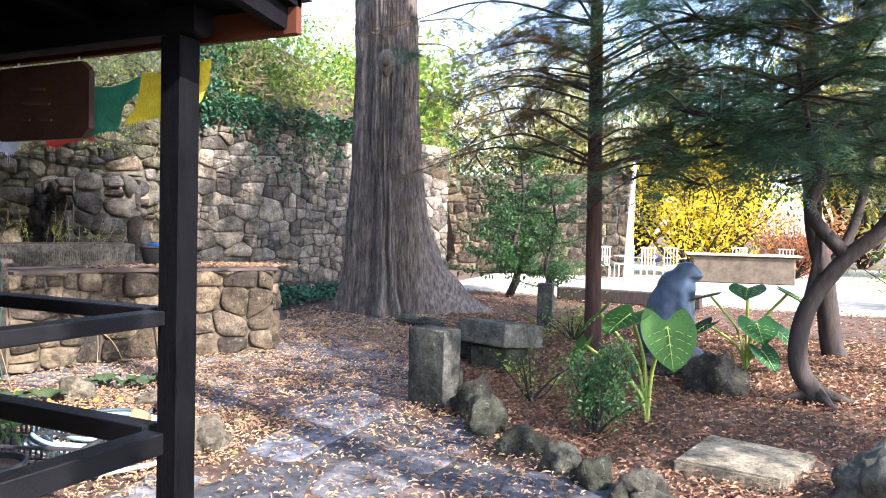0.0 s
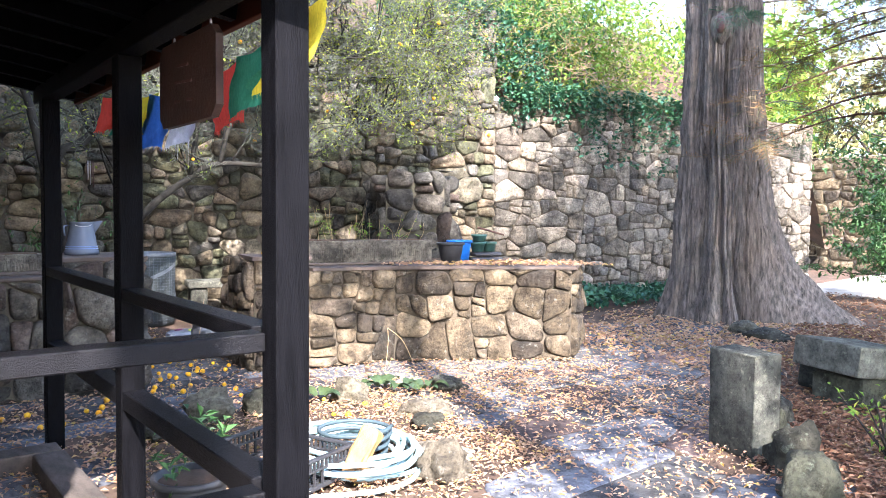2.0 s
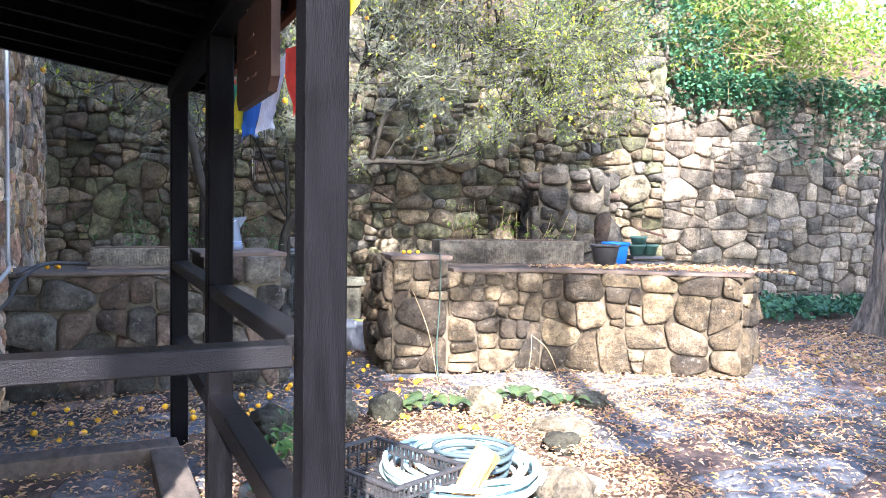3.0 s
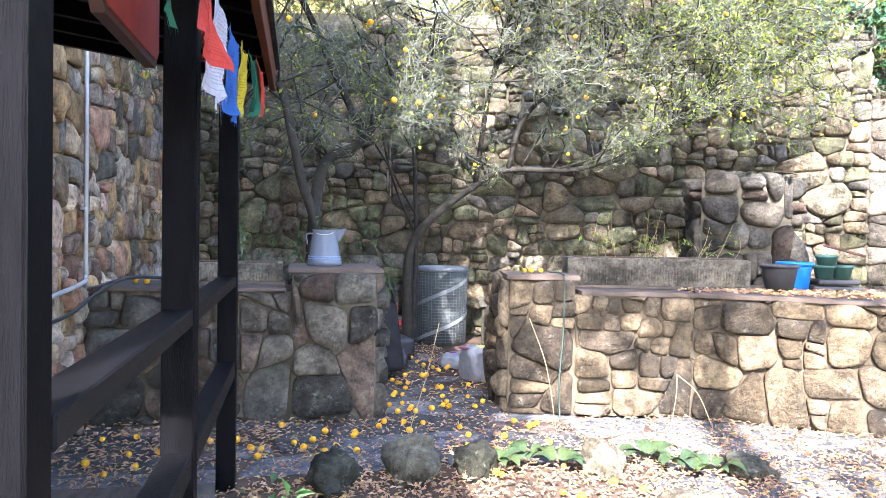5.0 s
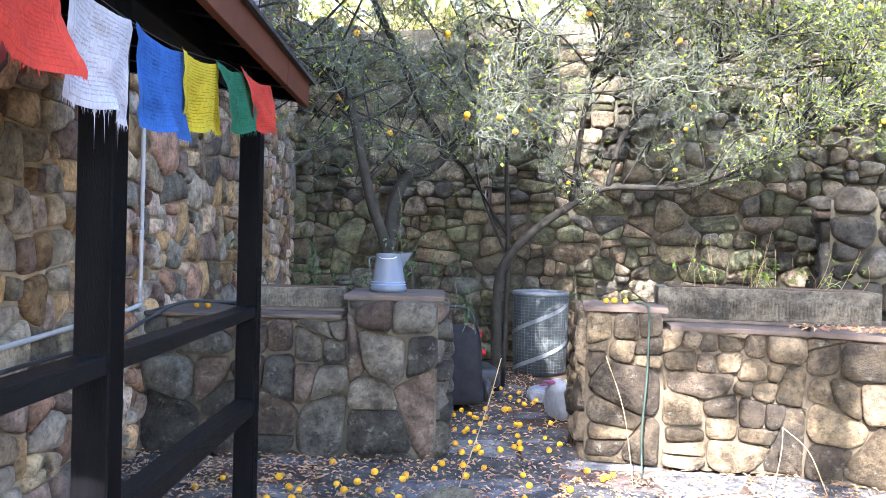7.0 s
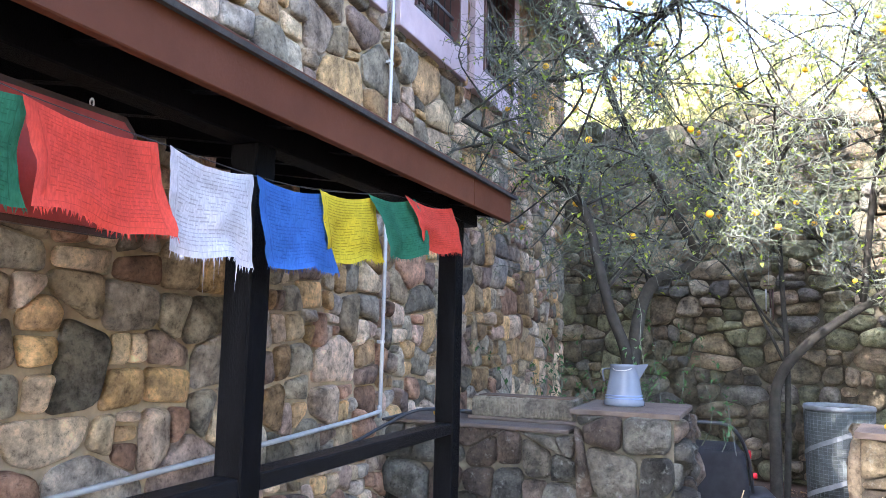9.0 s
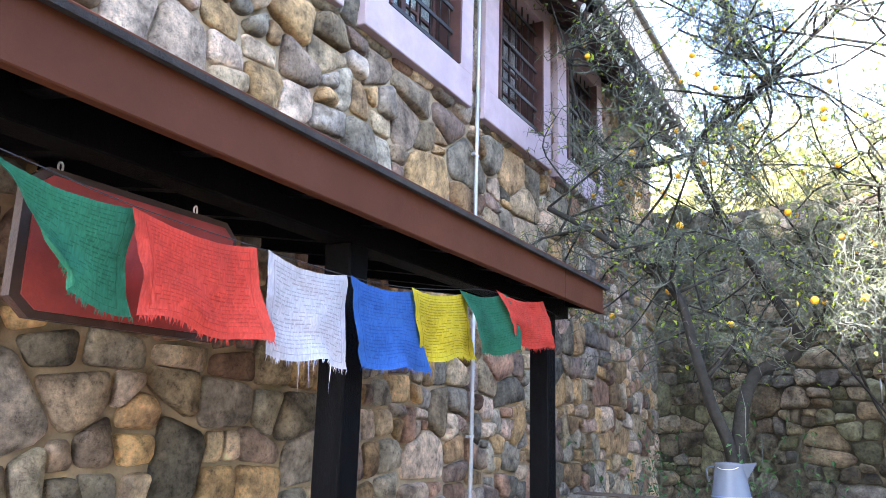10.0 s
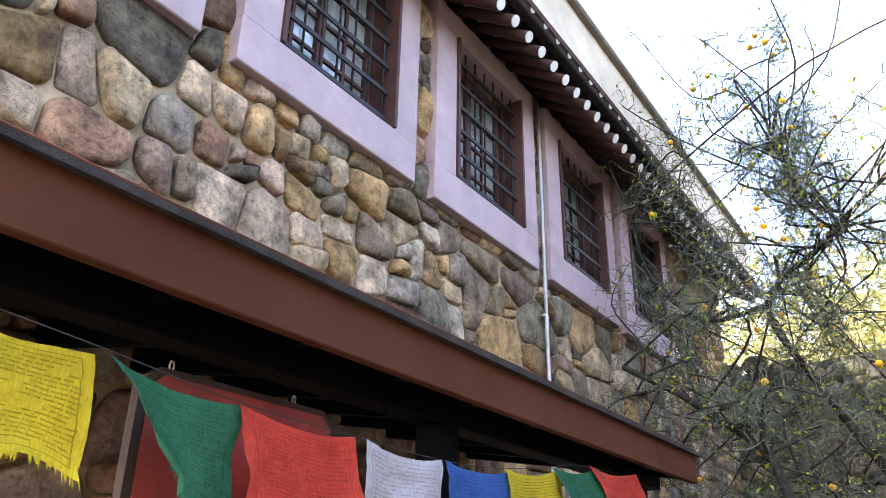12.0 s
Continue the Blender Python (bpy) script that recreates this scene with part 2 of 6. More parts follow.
def lathe(profile, seg=24, centre=(0, 0, 0)):
    """A bmesh turned from (radius, height) pairs."""
    bm = bmesh.new()
    rings = []
    for r, z in profile:
        rings.append([bm.verts.new((centre[0] + r * math.cos(2 * math.pi * k / seg), centre[1] + r * math.sin(2 * math.pi * k / seg), centre[2] + z)) for k in range(seg)])
    for a, b in zip(rings, rings[1:]):
        for k in range(seg):
            bm.faces.new((a[k], a[(k + 1) % seg], b[(k + 1) % seg], b[k]))
    bm.faces.new(list(reversed(rings[0])))
    return bm


def clip_poly(poly, n, d):
    """The part of a polygon where n.x <= d."""
    out = []
    for i, p in enumerate(poly):
        q = poly[(i + 1) % len(poly)]
        a, b = p[0] * n[0] + p[1] * n[1] - d, q[0] * n[0] + q[1] * n[1] - d
        if a <= 0:
            out.append(p)
        if a * b < 0:
            t = a / (a - b)
            out.append((p[0] + (q[0] - p[0]) * t, p[1] + (q[1] - p[1]) * t))
    return out


def area_of(poly):
    return 0.5 * abs(sum(p[0] * q[1] - q[0] * p[1] for p, q in zip(poly, poly[1:] + poly[:1])))


def blockiness(poly):
    """How well a polygon fills its box: a triangle about 0.5, a block near 1."""
    if len(poly) < 4:
        return 0.0
    wide = max(s[0] for s in poly) - min(s[0] for s in poly)
    high = max(s[1] for s in poly) - min(s[1] for s in poly)
    return area_of(poly) / max(1e-6, wide * high) * min(1.0, 1.9 * min(wide, high) / max(wide, high, 1e-6))


def rubble(w, h, r0, r1, aspect, seed):
    """Uneven blocks that fill a rectangle: large Voronoi cells, broken again and again by tilted cracks; wider than high by aspect."""
    rng = random.Random(seed)
    W = w / aspect
    big = r1 * 1.9
    pts = []
    rows, cols = max(1, round(h / big)), max(1, round(W / big))
    for j in range(-1, rows + 1):
        for i in range(-1, cols + 2):
            pts.append(((i + (0.5 if j % 2 else 0.0) + rng.uniform(-0.24, 0.24)) * W / cols, (j + 0.5 + rng.uniform(-0.2, 0.2)) * h / rows))
    out = []
    for x, y in pts:
        poly = [(0, 0), (W, 0), (W, h), (0, h)]
        for q in pts:
            if q != (x, y) and abs(q[0] - x) < 6 * big and abs(q[1] - y) < 6 * big:
                poly = clip_poly(poly, (2 * (q[0] - x), 2 * (q[1] - y)), q[0] ** 2 + q[1] ** 2 - x * x - y * y)
        todo = [poly]
        while todo:
            p = todo.pop()
            if len(p) < 3:
                continue
            edge = r0 + (r1 - r0) * rng.random() ** 1.5
            if area_of(p) < (2 * edge) ** 2 * 0.9:
                out.append([(s[0] * aspect, s[1]) for s in p])
                continue
            cu, cv = sum(s[0] for s in p) / len(p), sum(s[1] for s in p) / len(p)
            wide = max(s[0] for s in p) - min(s[0] for s in p)
            high = max(s[1] for s in p) - min(s[1] for s in p)
            best = None
            for _ in range(7):
                an = rng.gauss(0, 0.2) + (0 if wide > high * rng.uniform(0.8, 1.25) else math.pi / 2)
                n = (math.cos(an), math.sin(an))
                d = n[0] * cu + n[1] * cv + rng.uniform(-0.14, 0.14) * max(wide, high)
                two = [clip_poly(p, n, d), clip_poly(p, (-n[0], -n[1]), -d)]
                score = min(blockiness(s) for s in two)
                if best is None or score > best[0]:
                    best = (score, two)
                if score > 0.74:
                    break
            todo += best[1]
    return out


def stone_shape(poly, gap, proud, rng, rounding=0.12):
    """A worn, cushioned stone on a polygon of the plane: vertices (u, v, n) and faces."""
    cu = sum(p[0] for p in poly) / len(poly)
    cv = sum(p[1] for p in poly) / len(poly)
    size = min(max(p[0] for p in poly) - min(p[0] for p in poly), max(p[1] for p in poly) - min(p[1] for p in poly))
    if size < gap * 2.5:
        return None
    k = 1 - 2 * gap / size
    poly = [(cu + (p[0] - cu) * k * q, cv + (p[1] - cv) * k * q) for p, q in ((p, rng.uniform(0.96, 1.03)) for p in poly)]
    for turn in range(2):
        cut = []
        for i, p in enumerate(poly):
            q = poly[(i + 1) % len(poly)]
            l = math.dist(p, q)
            if l < size * 0.12:
                cut.append(((p[0] + q[0]) / 2, (p[1] + q[1]) / 2))
                continue
            f = min(0.34, rounding * (1.0, 0.4)[turn] * rng.uniform(0.6, 1.5) * size / l)
            g = min(0.34, rounding * (1.0, 0.4)[turn] * rng.uniform(0.6, 1.5) * size / l)
            cut.append((p[0] + (q[0] - p[0]) * f, p[1] + (q[1] - p[1]) * f))
            cut.append((q[0] + (p[0] - q[0]) * g, q[1] + (p[1] - q[1]) * g))
        poly = cut
        if len(poly) > 13:
            break
    warp = [noise.noise_vector(Vector((p[0] * 5, p[1] * 5, 3.0))) for p in poly]
    poly = [(p[0] + 0.03 * w.x, p[1] + 0.03 * w.y) for p, w in zip(poly, warp)]
    tx, ty, sx, sy = rng.uniform(-0.5, 0.5), rng.uniform(-0.45, 0.6), rng.uniform(-9, 9), rng.uniform(-9, 9)
    high = proud * rng.uniform(0.75, 1.25)
    facets = [(math.cos(an), math.sin(an), rng.uniform(0.95, 1.6)) for an in (rng.uniform(0, 6.28) for _ in range(3))]

    def front(u, v):
        """Face: a tilted cushion, dented and broken on a few sides."""
        h = 1 - (tx * u + ty * v) / size * 0.7 + 0.34 * noise.noise(Vector((u * 9 + sx, v * 9 + sy, 1.0))) + 0.16 * noise.noise(Vector((u * 26 + sx, v * 26 + sy, 2.0)))
        for a, b, c in facets:
            h = min(h, 1.15 * c - 1.1 * (a * u + b * v) / size)
        return high * max(0.35, h)

    vs, fs, m = [], [], len(poly)
    for ring, (s, hk) in enumerate(((1.0, 0.0), (1.0, 0.42), (0.955, 0.78), (0.84, 0.97), (0.48, 1.06))):
        for p in poly:
            u, v = (p[0] - cu) * s, (p[1] - cv) * s
            if 1 < ring:
                j = 0.05 * noise.noise(Vector((u * 14 + sx, v * 14 + sy, ring * 3.0)))
                u, v = u * (1 + j), v * (1 + j)
            vs.append((cu + u, cv + v, -0.02 if ring == 0 else hk * front(u, v)))
    vs.append((cu, cv, 1.06 * front(0, 0)))
    for r in range(4):
        for i in range(m):
            i2 = (i + 1) % m
            fs.append((r * m + i, r * m + i2, (r + 1) * m + i2, (r + 1) * m + i))
    for i in range(m):
        fs.append((4 * m + i, 4 * m + (i + 1) % m, 5 * m))
    return vs, fs


def stone_face(parent, key, o, u, w, h, r0, r1, aspect=1.35, gap=0.012, proud=0.04, seed=1, top=None, holes=(), single=None, limit=300, piece="stone", normal=None, keep=None, rounding=0.12):
    """Stones on a wall's face (or a floor): those where single(u, v) holds are pieces of their own, the rest one mesh."""
    rng = random.Random(seed * 7 + 1)
    o, u = Vector(o), Vector(u).normalized()
    v = Vector((0, 0, 1)) if normal is None else Vector(normal).cross(u)
    nrm = u.cross(v) if normal is None else Vector(normal)
    rest, made = Heap(), 0
    for poly in rubble(w, h, r0, r1, aspect, seed):
        cu, cv = sum(p[0] for p in poly) / len(poly), sum(p[1] for p in poly) / len(poly)
        if (top and cv > top(cu)) or (keep and not keep(cu, cv)):
            continue
        if any(a < cu < b and c < cv < d for a, b, c, d in holes):
            continue
        for a, b, c, d in holes:
            fixed = []
            for p in poly:
                if a < p[0] < b and c < p[1] < d:
                    e = min((p[0] - a, (a, p[1])), (b - p[0], (b, p[1])), (p[1] - c, (p[0], c)), (d - p[1], (p[0], d)))
                    p = e[1]
                fixed.append(p)
            poly = fixed
        s = stone_shape(poly, gap * rng.uniform(0.4, 1.8), proud * rng.uniform(0.6, 1.3), rng, rounding)
        if not s:
            continue
        vs = [o + u * a + v * b + nrm * c for a, b, c in s[0]]
        if made < limit and (single is None or single(cu, cv)):
            mesh_part(piece, vs, s[1], stone_m[key, "obj"], parent, "", True)
            made += 1
        else:
            rest.add(vs, s[1])
    if rest.v:
        tagged(rest.part("rubble_rest", stone_m[key, "isl"], parent, "", True), kind="stuff")


# ---- house and porch ----
def prism(pts, z0, z1):
    """A bmesh prism on a plan."""
    bm = bmesh.new()
    a = [bm.verts.new((x, y, z0)) for x, y in pts]
    b = [bm.verts.new((x, y, z1)) for x, y in pts]
    bm.faces.new(list(reversed(a)))
    bm.faces.new(b)
    for i in range(len(pts)):
        j = (i + 1) % len(pts)
        bm.faces.new((a[i], a[j], b[j], b[i]))
    bmesh.ops.recalc_face_normals(bm, faces=bm.faces)
    return bm


WALL_X = -1.03
H0, H1 = -0.45, 9.1
WINDOWS = [(-0.28, 1.0), (1.19, 2.47), (2.66, 3.94), (4.14, 5.42), (5.60, 6.88)]
house_wall = thing("wall_house", "house wall of brown and grey rubble stone with sandy mortar", "wall", (WALL_X, H0, 0), kind="structure")
bm = bmesh.new()
zs = [-0.2, 3.82, 4.9, 5.35]
add_box(bm, (WALL_X - 0.2, (H0 + H1) / 2, (zs[0] + zs[1]) / 2), (0.4, H1 - H0, zs[1] - zs[0]))
add_box(bm, (WALL_X - 0.2, (H0 + H1) / 2, (zs[2] + zs[3]) / 2), (0.4, H1 - H0, zs[3] - zs[2]))
edges = [H0] + [e for a, b in WINDOWS for e in (a + 0.22, b - 0.20)] + [H1]
for a, b in zip(edges[::2], edges[1::2]):
    add_box(bm, (WALL_X - 0.2, (a + b) / 2, (zs[1] + zs[2]) / 2), (0.4, b - a, zs[2] - zs[1]))
add_box(bm, (-3.95, H0 + 0.2, 2.6), (5.0, 0.4, 5.5))
add_box(bm, (-3.95, H1 - 0.2, 2.6), (5.0, 0.4, 5.5))
add_box(bm, (-3.8, 4.3, 5.42), (5.6, 9.3, 0.12))
add_box(bm, (-6.4, 4.4, 2.55), (0.4, 9.5, 5.5))
part("mortar", bm, mortar_warm, house_wall)
# Block added out of view so its corner shadows the back wall's left.
part("end_bay", box((-3.73, H0 + 0.36, 8.1), (5.4, 0.72, 5.2)), cream, house_wall, "unseen plain block added to shade the back wall")

porch = thing("porch", "black-painted timber porch with a low sloping roof and brown fascia", "porch", (0, 1.4, 0))
PY = (0.0, 1.365, 2.90)
for x, y, w in ((0.008, -0.058, 0.094), (0, PY[1], 0.094), (0, PY[2], 0.092)):
    part("post", box((x, y, 1.0), (w, w, 2.0), None, 0.005), black_post, porch)
part("beam", box((0, 1.48, 2.045), (0.088, 3.3, 0.09), None, 0.004), black_post, porch)
for z, hh in ((1.06, 0.05), (0.64, 0.075)):
    for a, b in zip(PY, PY[1:]):
        part("rail", box((0, (a + b) / 2, z - hh / 2), (0.085, b - a - 0.094, hh), None, 0.004), black_rail, porch)
    part("rail", box((-0.52, -0.02, z - hh / 2 - 0.004), (0.94, 0.085, hh), None, 0.004), black_rail, porch)
RY0, RY1 = -0.42, 3.17
SL = 0.154


def roof_z(x):
    return 2.085 - SL * x


tilt = math.degrees(math.atan(SL))
mid = (0.2 + WALL_X) / 2
part("roof_deck", box((mid, (RY0 + RY1) / 2, roof_z(mid) + 0.075), (1.25, RY1 - RY0, 0.03), (0, tilt, 0)), black_post, porch, "dark roof boards")
part("roof_covering", box((mid + 0.012, (RY0 + RY1) / 2, roof_z(mid) + 0.098), (1.29, RY1 - RY0 + 0.05, 0.014), (0, tilt, 0)), shingle_m, porch, "dark weathered roofing felt")
for i in range(11):
    y = RY0 + 0.06 + i * (RY1 - RY0 - 0.12) / 10
    part("rafter", box((mid, y, roof_z(mid) + 0.02), (1.2, 0.045, 0.08), (0, tilt, 0)), black_post, porch)
part("fascia", box((0.195, 1.11, 2.10), (0.03, 3.06, 0.155), None, 0.003), brown_paint, porch, "brown painted fascia board")
part("fascia", box((0.195, 2.90, 2.10), (0.03, 0.515, 0.155), None, 0.003), brown_paint, porch, "brown painted fascia board")

# ---- garden walls ----
back_wall = thing("wall_back", "tall mossy rubble stone retaining wall", "wall", (3, 8.2, 0), kind="structure")


def back_y(x):
    return 8.90 - 0.227 * x


BX0, BX1, BX2 = -1.05, 7.2, 14.2
U = Vector((1, -0.227, 0)).normalized()
k = math.sqrt(1 + 0.227 ** 2)
for x0, x1, z1, mm in ((BX0, 5.6, 4.0, mortar_dark), (5.6, BX1, 4.6, mortar_dark), (BX1, BX2, 3.2, mortar_grey)):
    part("mortar", prism([(x0, back_y(x0)), (x1, back_y(x1)), (x1 + 0.15, back_y(x1) + 0.7), (x0 + 0.15, back_y(x0) + 0.7)], -0.2, z1), mm, back_wall)

GROUND = thing("ground", "brown garden soil strewn with fallen leaves", "ground", (0, 0, 0), kind="structure")
bm = bmesh.new()
bmesh.ops.create_grid(bm, x_segments=2, y_segments=2, size=400)
bmesh.ops.translate(bm, verts=bm.verts, vec=(0, 0, -0.012))
part("soil", bm, soil, GROUND)

# raised beds
pillar_wall = thing("low_wall", "low rubble stone wall with a taller end pier", "garden wall", (0, 4.5, 0))
part("core", prism([(-1.02, 4.27), (0.30, 4.24), (0.30, 4.9), (-1.02, 4.9)], 0, 0.875), mortar_dark, pillar_wall)
part("core", prism([(0.30, 4.20), (0.87, 4.20), (0.87, 4.95), (0.30, 4.95)], 0, 1.0), mortar_dark, pillar_wall)
part("coping", box((0.59, 4.56, 1.018), (0.64, 0.78, 0.035), (0, 0, 0), 0.006), slab_m, pillar_wall, "reddish flat coping stone")
part("coping", box((-0.38, 4.56, 0.888), (1.28, 0.72, 0.026), (0, 0, 0), 0.006), slab_m, pillar_wall)

raised_bed = thing("raised_bed", "stained rubble stone raised bed with flat coping", "raised bed", (3.2, 4.2, 0))
part("core", prism([(1.82, 4.26), (3.11, 4.0), (4.51, 3.08), (5.12, 3.55), (4.95, 4.9), (1.92, 5.15)], 0, 0.86), mortar_grey, raised_bed)
part("core", prism([(1.82, 4.26), (2.28, 4.165), (2.36, 4.62), (1.9, 4.71)], 0.86, 0.965), mortar_grey, raised_bed)
part("coping", prism([(1.79, 4.22), (2.3, 4.12), (2.39, 4.65), (1.88, 4.75)], 0.967, 1.0), slab_m, raised_bed)

pier = thing("stone_outcrop", "rugged pier of rounded stones against the wall, darkened for shade", "stone pier", (4.5, 6, 0))
part("core", prism([(4.02, 5.55), (4.85, 5.4), (5.6, 7.5), (5.15, 7.62)], 0, 1.8), mortar_dark, pier)

# big cedar trunk as a rough body
TRUNK = (8.5, 4.0)
cedar = thing("cedar_tree", "huge old conifer with fibrous reddish grey bark", "tree", (*TRUNK, 0))
bark = plain_mat("cedar_bark", (0.155, 0.125, 0.10), 0.95, 9, 0.85, 30, 1.0, stretch=(3, 3, 0.42), dirt=(0.05, 0.05, 0.042), dirt_amount=0.85)


def cedar_trunk():
    vs, fs = [], []
    S, zsn = 280, [-0.1] + [0.11 * i for i in range(46)] + [5.4, 6.0, 7.0, 8.5, 10, 12]
    for z in zsn:
        base = 0.53 + 0.22 * math.exp(-max(z, 0) / 1.1) - 0.012 * z
        for i in range(S):
            a = 2 * math.pi * i / S
            w = a + 0.16 * noise.noise(Vector((math.cos(a) * 2, math.sin(a) * 2, z * 0.9))) + 0.05 * noise.noise(Vector((math.cos(a) * 5, math.sin(a) * 5, z * 2.4)))
            lobe = 0.5 + 0.5 * math.cos(5 * a + 0.8 + 0.1 * z)
            flare = math.exp(-max(z, 0) / 0.7) * (0.16 * lobe + 0.95 * max(0, math.cos(a + 0.95)) ** 8)
            n1 = noise.noise(Vector((math.cos(w) * 6, math.sin(w) * 6, z * 0.35)))
            n2 = noise.noise(Vector((math.cos(w) * 15, math.sin(w) * 15, z * 0.5 + 5)))
            n3 = noise.noise(Vector((math.cos(w) * 32, math.sin(w) * 32, z * 1.0)))
            r = base + flare + 0.07 * n1 - 0.16 * abs(n2) - 0.08 * abs(n3) + 0.03 * math.cos(7 * w + z * 0.2)
            vs.append((TRUNK[0] + r * math.cos(a) - 0.04 * z * 0.3, TRUNK[1] + r * math.sin(a) + 0.02 * z, z))
    for j in range(len(zsn) - 1):
        for i in range(S):
            i2 = (i + 1) % S
            fs.append((j * S + i, j * S + i2, (j + 1) * S + i2, (j + 1) * S + i))
    return vs, fs


mesh_part("trunk", *cedar_trunk(), bark, cedar, "fibrous furrowed bark", True)



# ---- small builders ----
def rng_of(seed):
    return random.Random(seed)


def ico(r, sub=2):
    bm = bmesh.new()
    bmesh.ops.create_icosphere(bm, subdivisions=sub, radius=r)
    return bm


def rock_bm(c, s, seed, sub=4, rough=0.3):
    """A worn boulder of size s (half lengths) at c."""
    bm = ico(1, sub)
    off = Vector((seed * 3.7, seed * 1.3, seed * 2.1))
    for v in bm.verts:
        d = v.co.normalized()
        k = 1 + rough * noise.noise(d * 1.3 + off) + rough * 0.6 * noise.noise(d * 3.1 + off) + 0.1 * noise.noise(d * 7 + off) + 0.05 * noise.noise(d * 16 + off)
        # flatten some sides
        for a in range(9):
            ax = Vector((math.sin(seed + a * 2.1), math.cos(seed * 1.7 + a), 0.5 * math.sin(a * 3 + seed))).normalized()
            t = d.dot(ax)
            if t > 0.8:
                k *= 0.8 / t
        v.co = Vector((d.x * k * s[0], d.y * k * s[1], max(d.z * k, -0.45) * s[2])) + Vector(c)
    return bm


def rock_thing(name, label, c, s, seed, material, group=""):
    ob = part(name, rock_bm((0, 0, s[2] * 0.42), s, seed), material, None, label, True)
    ob.location = c
    ob.rotation_euler = (0, 0, seed * 1.1)
    return tagged(ob, label, "rock", group)


def leaves_data(points, dirs, sizes, rng, width=0.5, fold=0.25, droop=0.3):
    """Folded leaf blades at points, along dirs."""
    vs, fs = [], []
    for p, d, s in zip(points, dirs, sizes):
        d = Vector(d).normalized()
        side = d.cross(Vector((rng.uniform(-0.5, 0.5), rng.uniform(-0.5, 0.5), 1))).normalized()
        up = side.cross(d)
        p = Vector(p)
        n = len(vs)
        m = p + d * s * 0.5
        vs += [p, m + side * s * width * 0.5 + up * s * fold * 0.4, p + d * s - up * s * droop * 0.4, m - side * s * width * 0.5 + up * s * fold * 0.4]
        fs += [(n, n + 1, n + 2), (n, n + 2, n + 3)]
    return vs, fs


def rand_dir(rng, flat=1.0):
    while True:
        v = Vector((rng.uniform(-1, 1), rng.uniform(-1, 1), rng.uniform(-1, 1) * flat))
        if 0.05 < v.length < 1:
            return v.normalized()


def clump_leaves(heap, centre, radius, count, size, rng, width=0.5, flat=0.8):
    """A loose clump of leaves."""
    c = Vector(centre)
    pts, ds = [], []
    for _ in range(count):
        d = rand_dir(rng)
        pts.append(c + Vector((d.x * radius[0], d.y * radius[1], d.z * radius[2])) * rng.random() ** 0.45)
        ds.append(rand_dir(rng, flat))
    heap.add(*leaves_data(pts, ds, [size * rng.uniform(0.6, 1.3) for _ in pts], rng, width))


def needle_spray(heap, p, d, length, rng, pairs=9, needle=0.035):
    """A flat drooping conifer spray."""
    d = Vector(d).normalized()
    side = d.cross(Vector((0, 0, 1)) + rand_dir(rng) * 0.4).normalized()
    up = side.cross(d)
    p = Vector(p)
    for i in range(pairs):
        t = (i + 0.5) / pairs
        q = p + d * length * t - Vector((0, 0, 0.25 * length * t * t))
        w = needle * (1.2 - 0.7 * t) * rng.uniform(0.8, 1.5)
        for sg in (-1, 1):
            e = (side * sg * 0.85 + d * 0.55 + up * rng.uniform(-0.2, 0.2)).normalized()
            n = len(heap.v)
            heap.v += [q, q + e * w + d * w * 0.22, q + e * w * 2.1]
            heap.f.append((n, n + 1, n + 2))
    n = len(heap.v)
    tip = p + d * length * 1.1 - Vector((0, 0, 0.28 * length))
    heap.v += [p + side * 0.003, tip, p - side * 0.003]
    heap.f.append((n, n + 1, n + 2))


def limb(heap, pts, r0, r1, sides=7, n=5):
    line = smooth_line(pts, n)
    m = len(line)
    heap.add(*tube_data(line, [r0 + (r1 - r0) * i / (m - 1) for i in range(m)], sides))
    return line


# ---- more materials ----
glass = bpy.data.materials.new("window_glass")
glass.use_nodes = True
gb = glass.node_tree.nodes["Principled BSDF"]
gb.inputs["Base Color"].default_value = (0.75, 0.82, 0.85, 1)
gb.inputs["Roughness"].default_value, gb.inputs["IOR"].default_value, gb.inputs["Transmission Weight"].default_value = 0.03, 1.8, 1.0
def cloth_mat(name, c):
    """Thin cotton: faded blotches, a woven grain and light through it."""
    m, ns, ls, b = nodes_of(name)
    n1 = noise_node(ns, ls, 9, 4, 0.6)
    r1 = ramp(ns, [(0.3, (0.84, 0.84, 0.84)), (0.7, (1.12, 1.12, 1.12))])
    ls.new(n1.outputs[0], r1.inputs[0])
    col = mixed(ns, ls, 1.0, c, r1.outputs[0], "MULTIPLY")
    n2 = noise_node(ns, ls, 240, 2, 0.5, (1, 1, 0.2))
    r2 = ramp(ns, [(0.35, (0.86, 0.86, 0.86)), (0.65, (1.08, 1.08, 1.08))])
    ls.new(n2.outputs[0], r2.inputs[0])
    col = mixed(ns, ls, 1.0, col, r2.outputs[0], "MULTIPLY")
    ls.new(col, b.inputs["Base Color"])
    b.inputs["Roughness"].default_value = 0.95
    bumped(ns, ls, b, noise_node(ns, ls, 38, 6, 0.65).outputs[0], 0.5, 0.02)
    t = ns.new("ShaderNodeBsdfTranslucent")
    ls.new(col, t.inputs["Color"])
    mx = ns.new("ShaderNodeMixShader")
    mx.inputs[0].default_value = 0.38
    ls.new(b.outputs[0], mx.inputs[1])
    ls.new(t.outputs[0], mx.inputs[2])
    ls.new(mx.outputs[0], ns["Material Output"].inputs["Surface"])
    return m


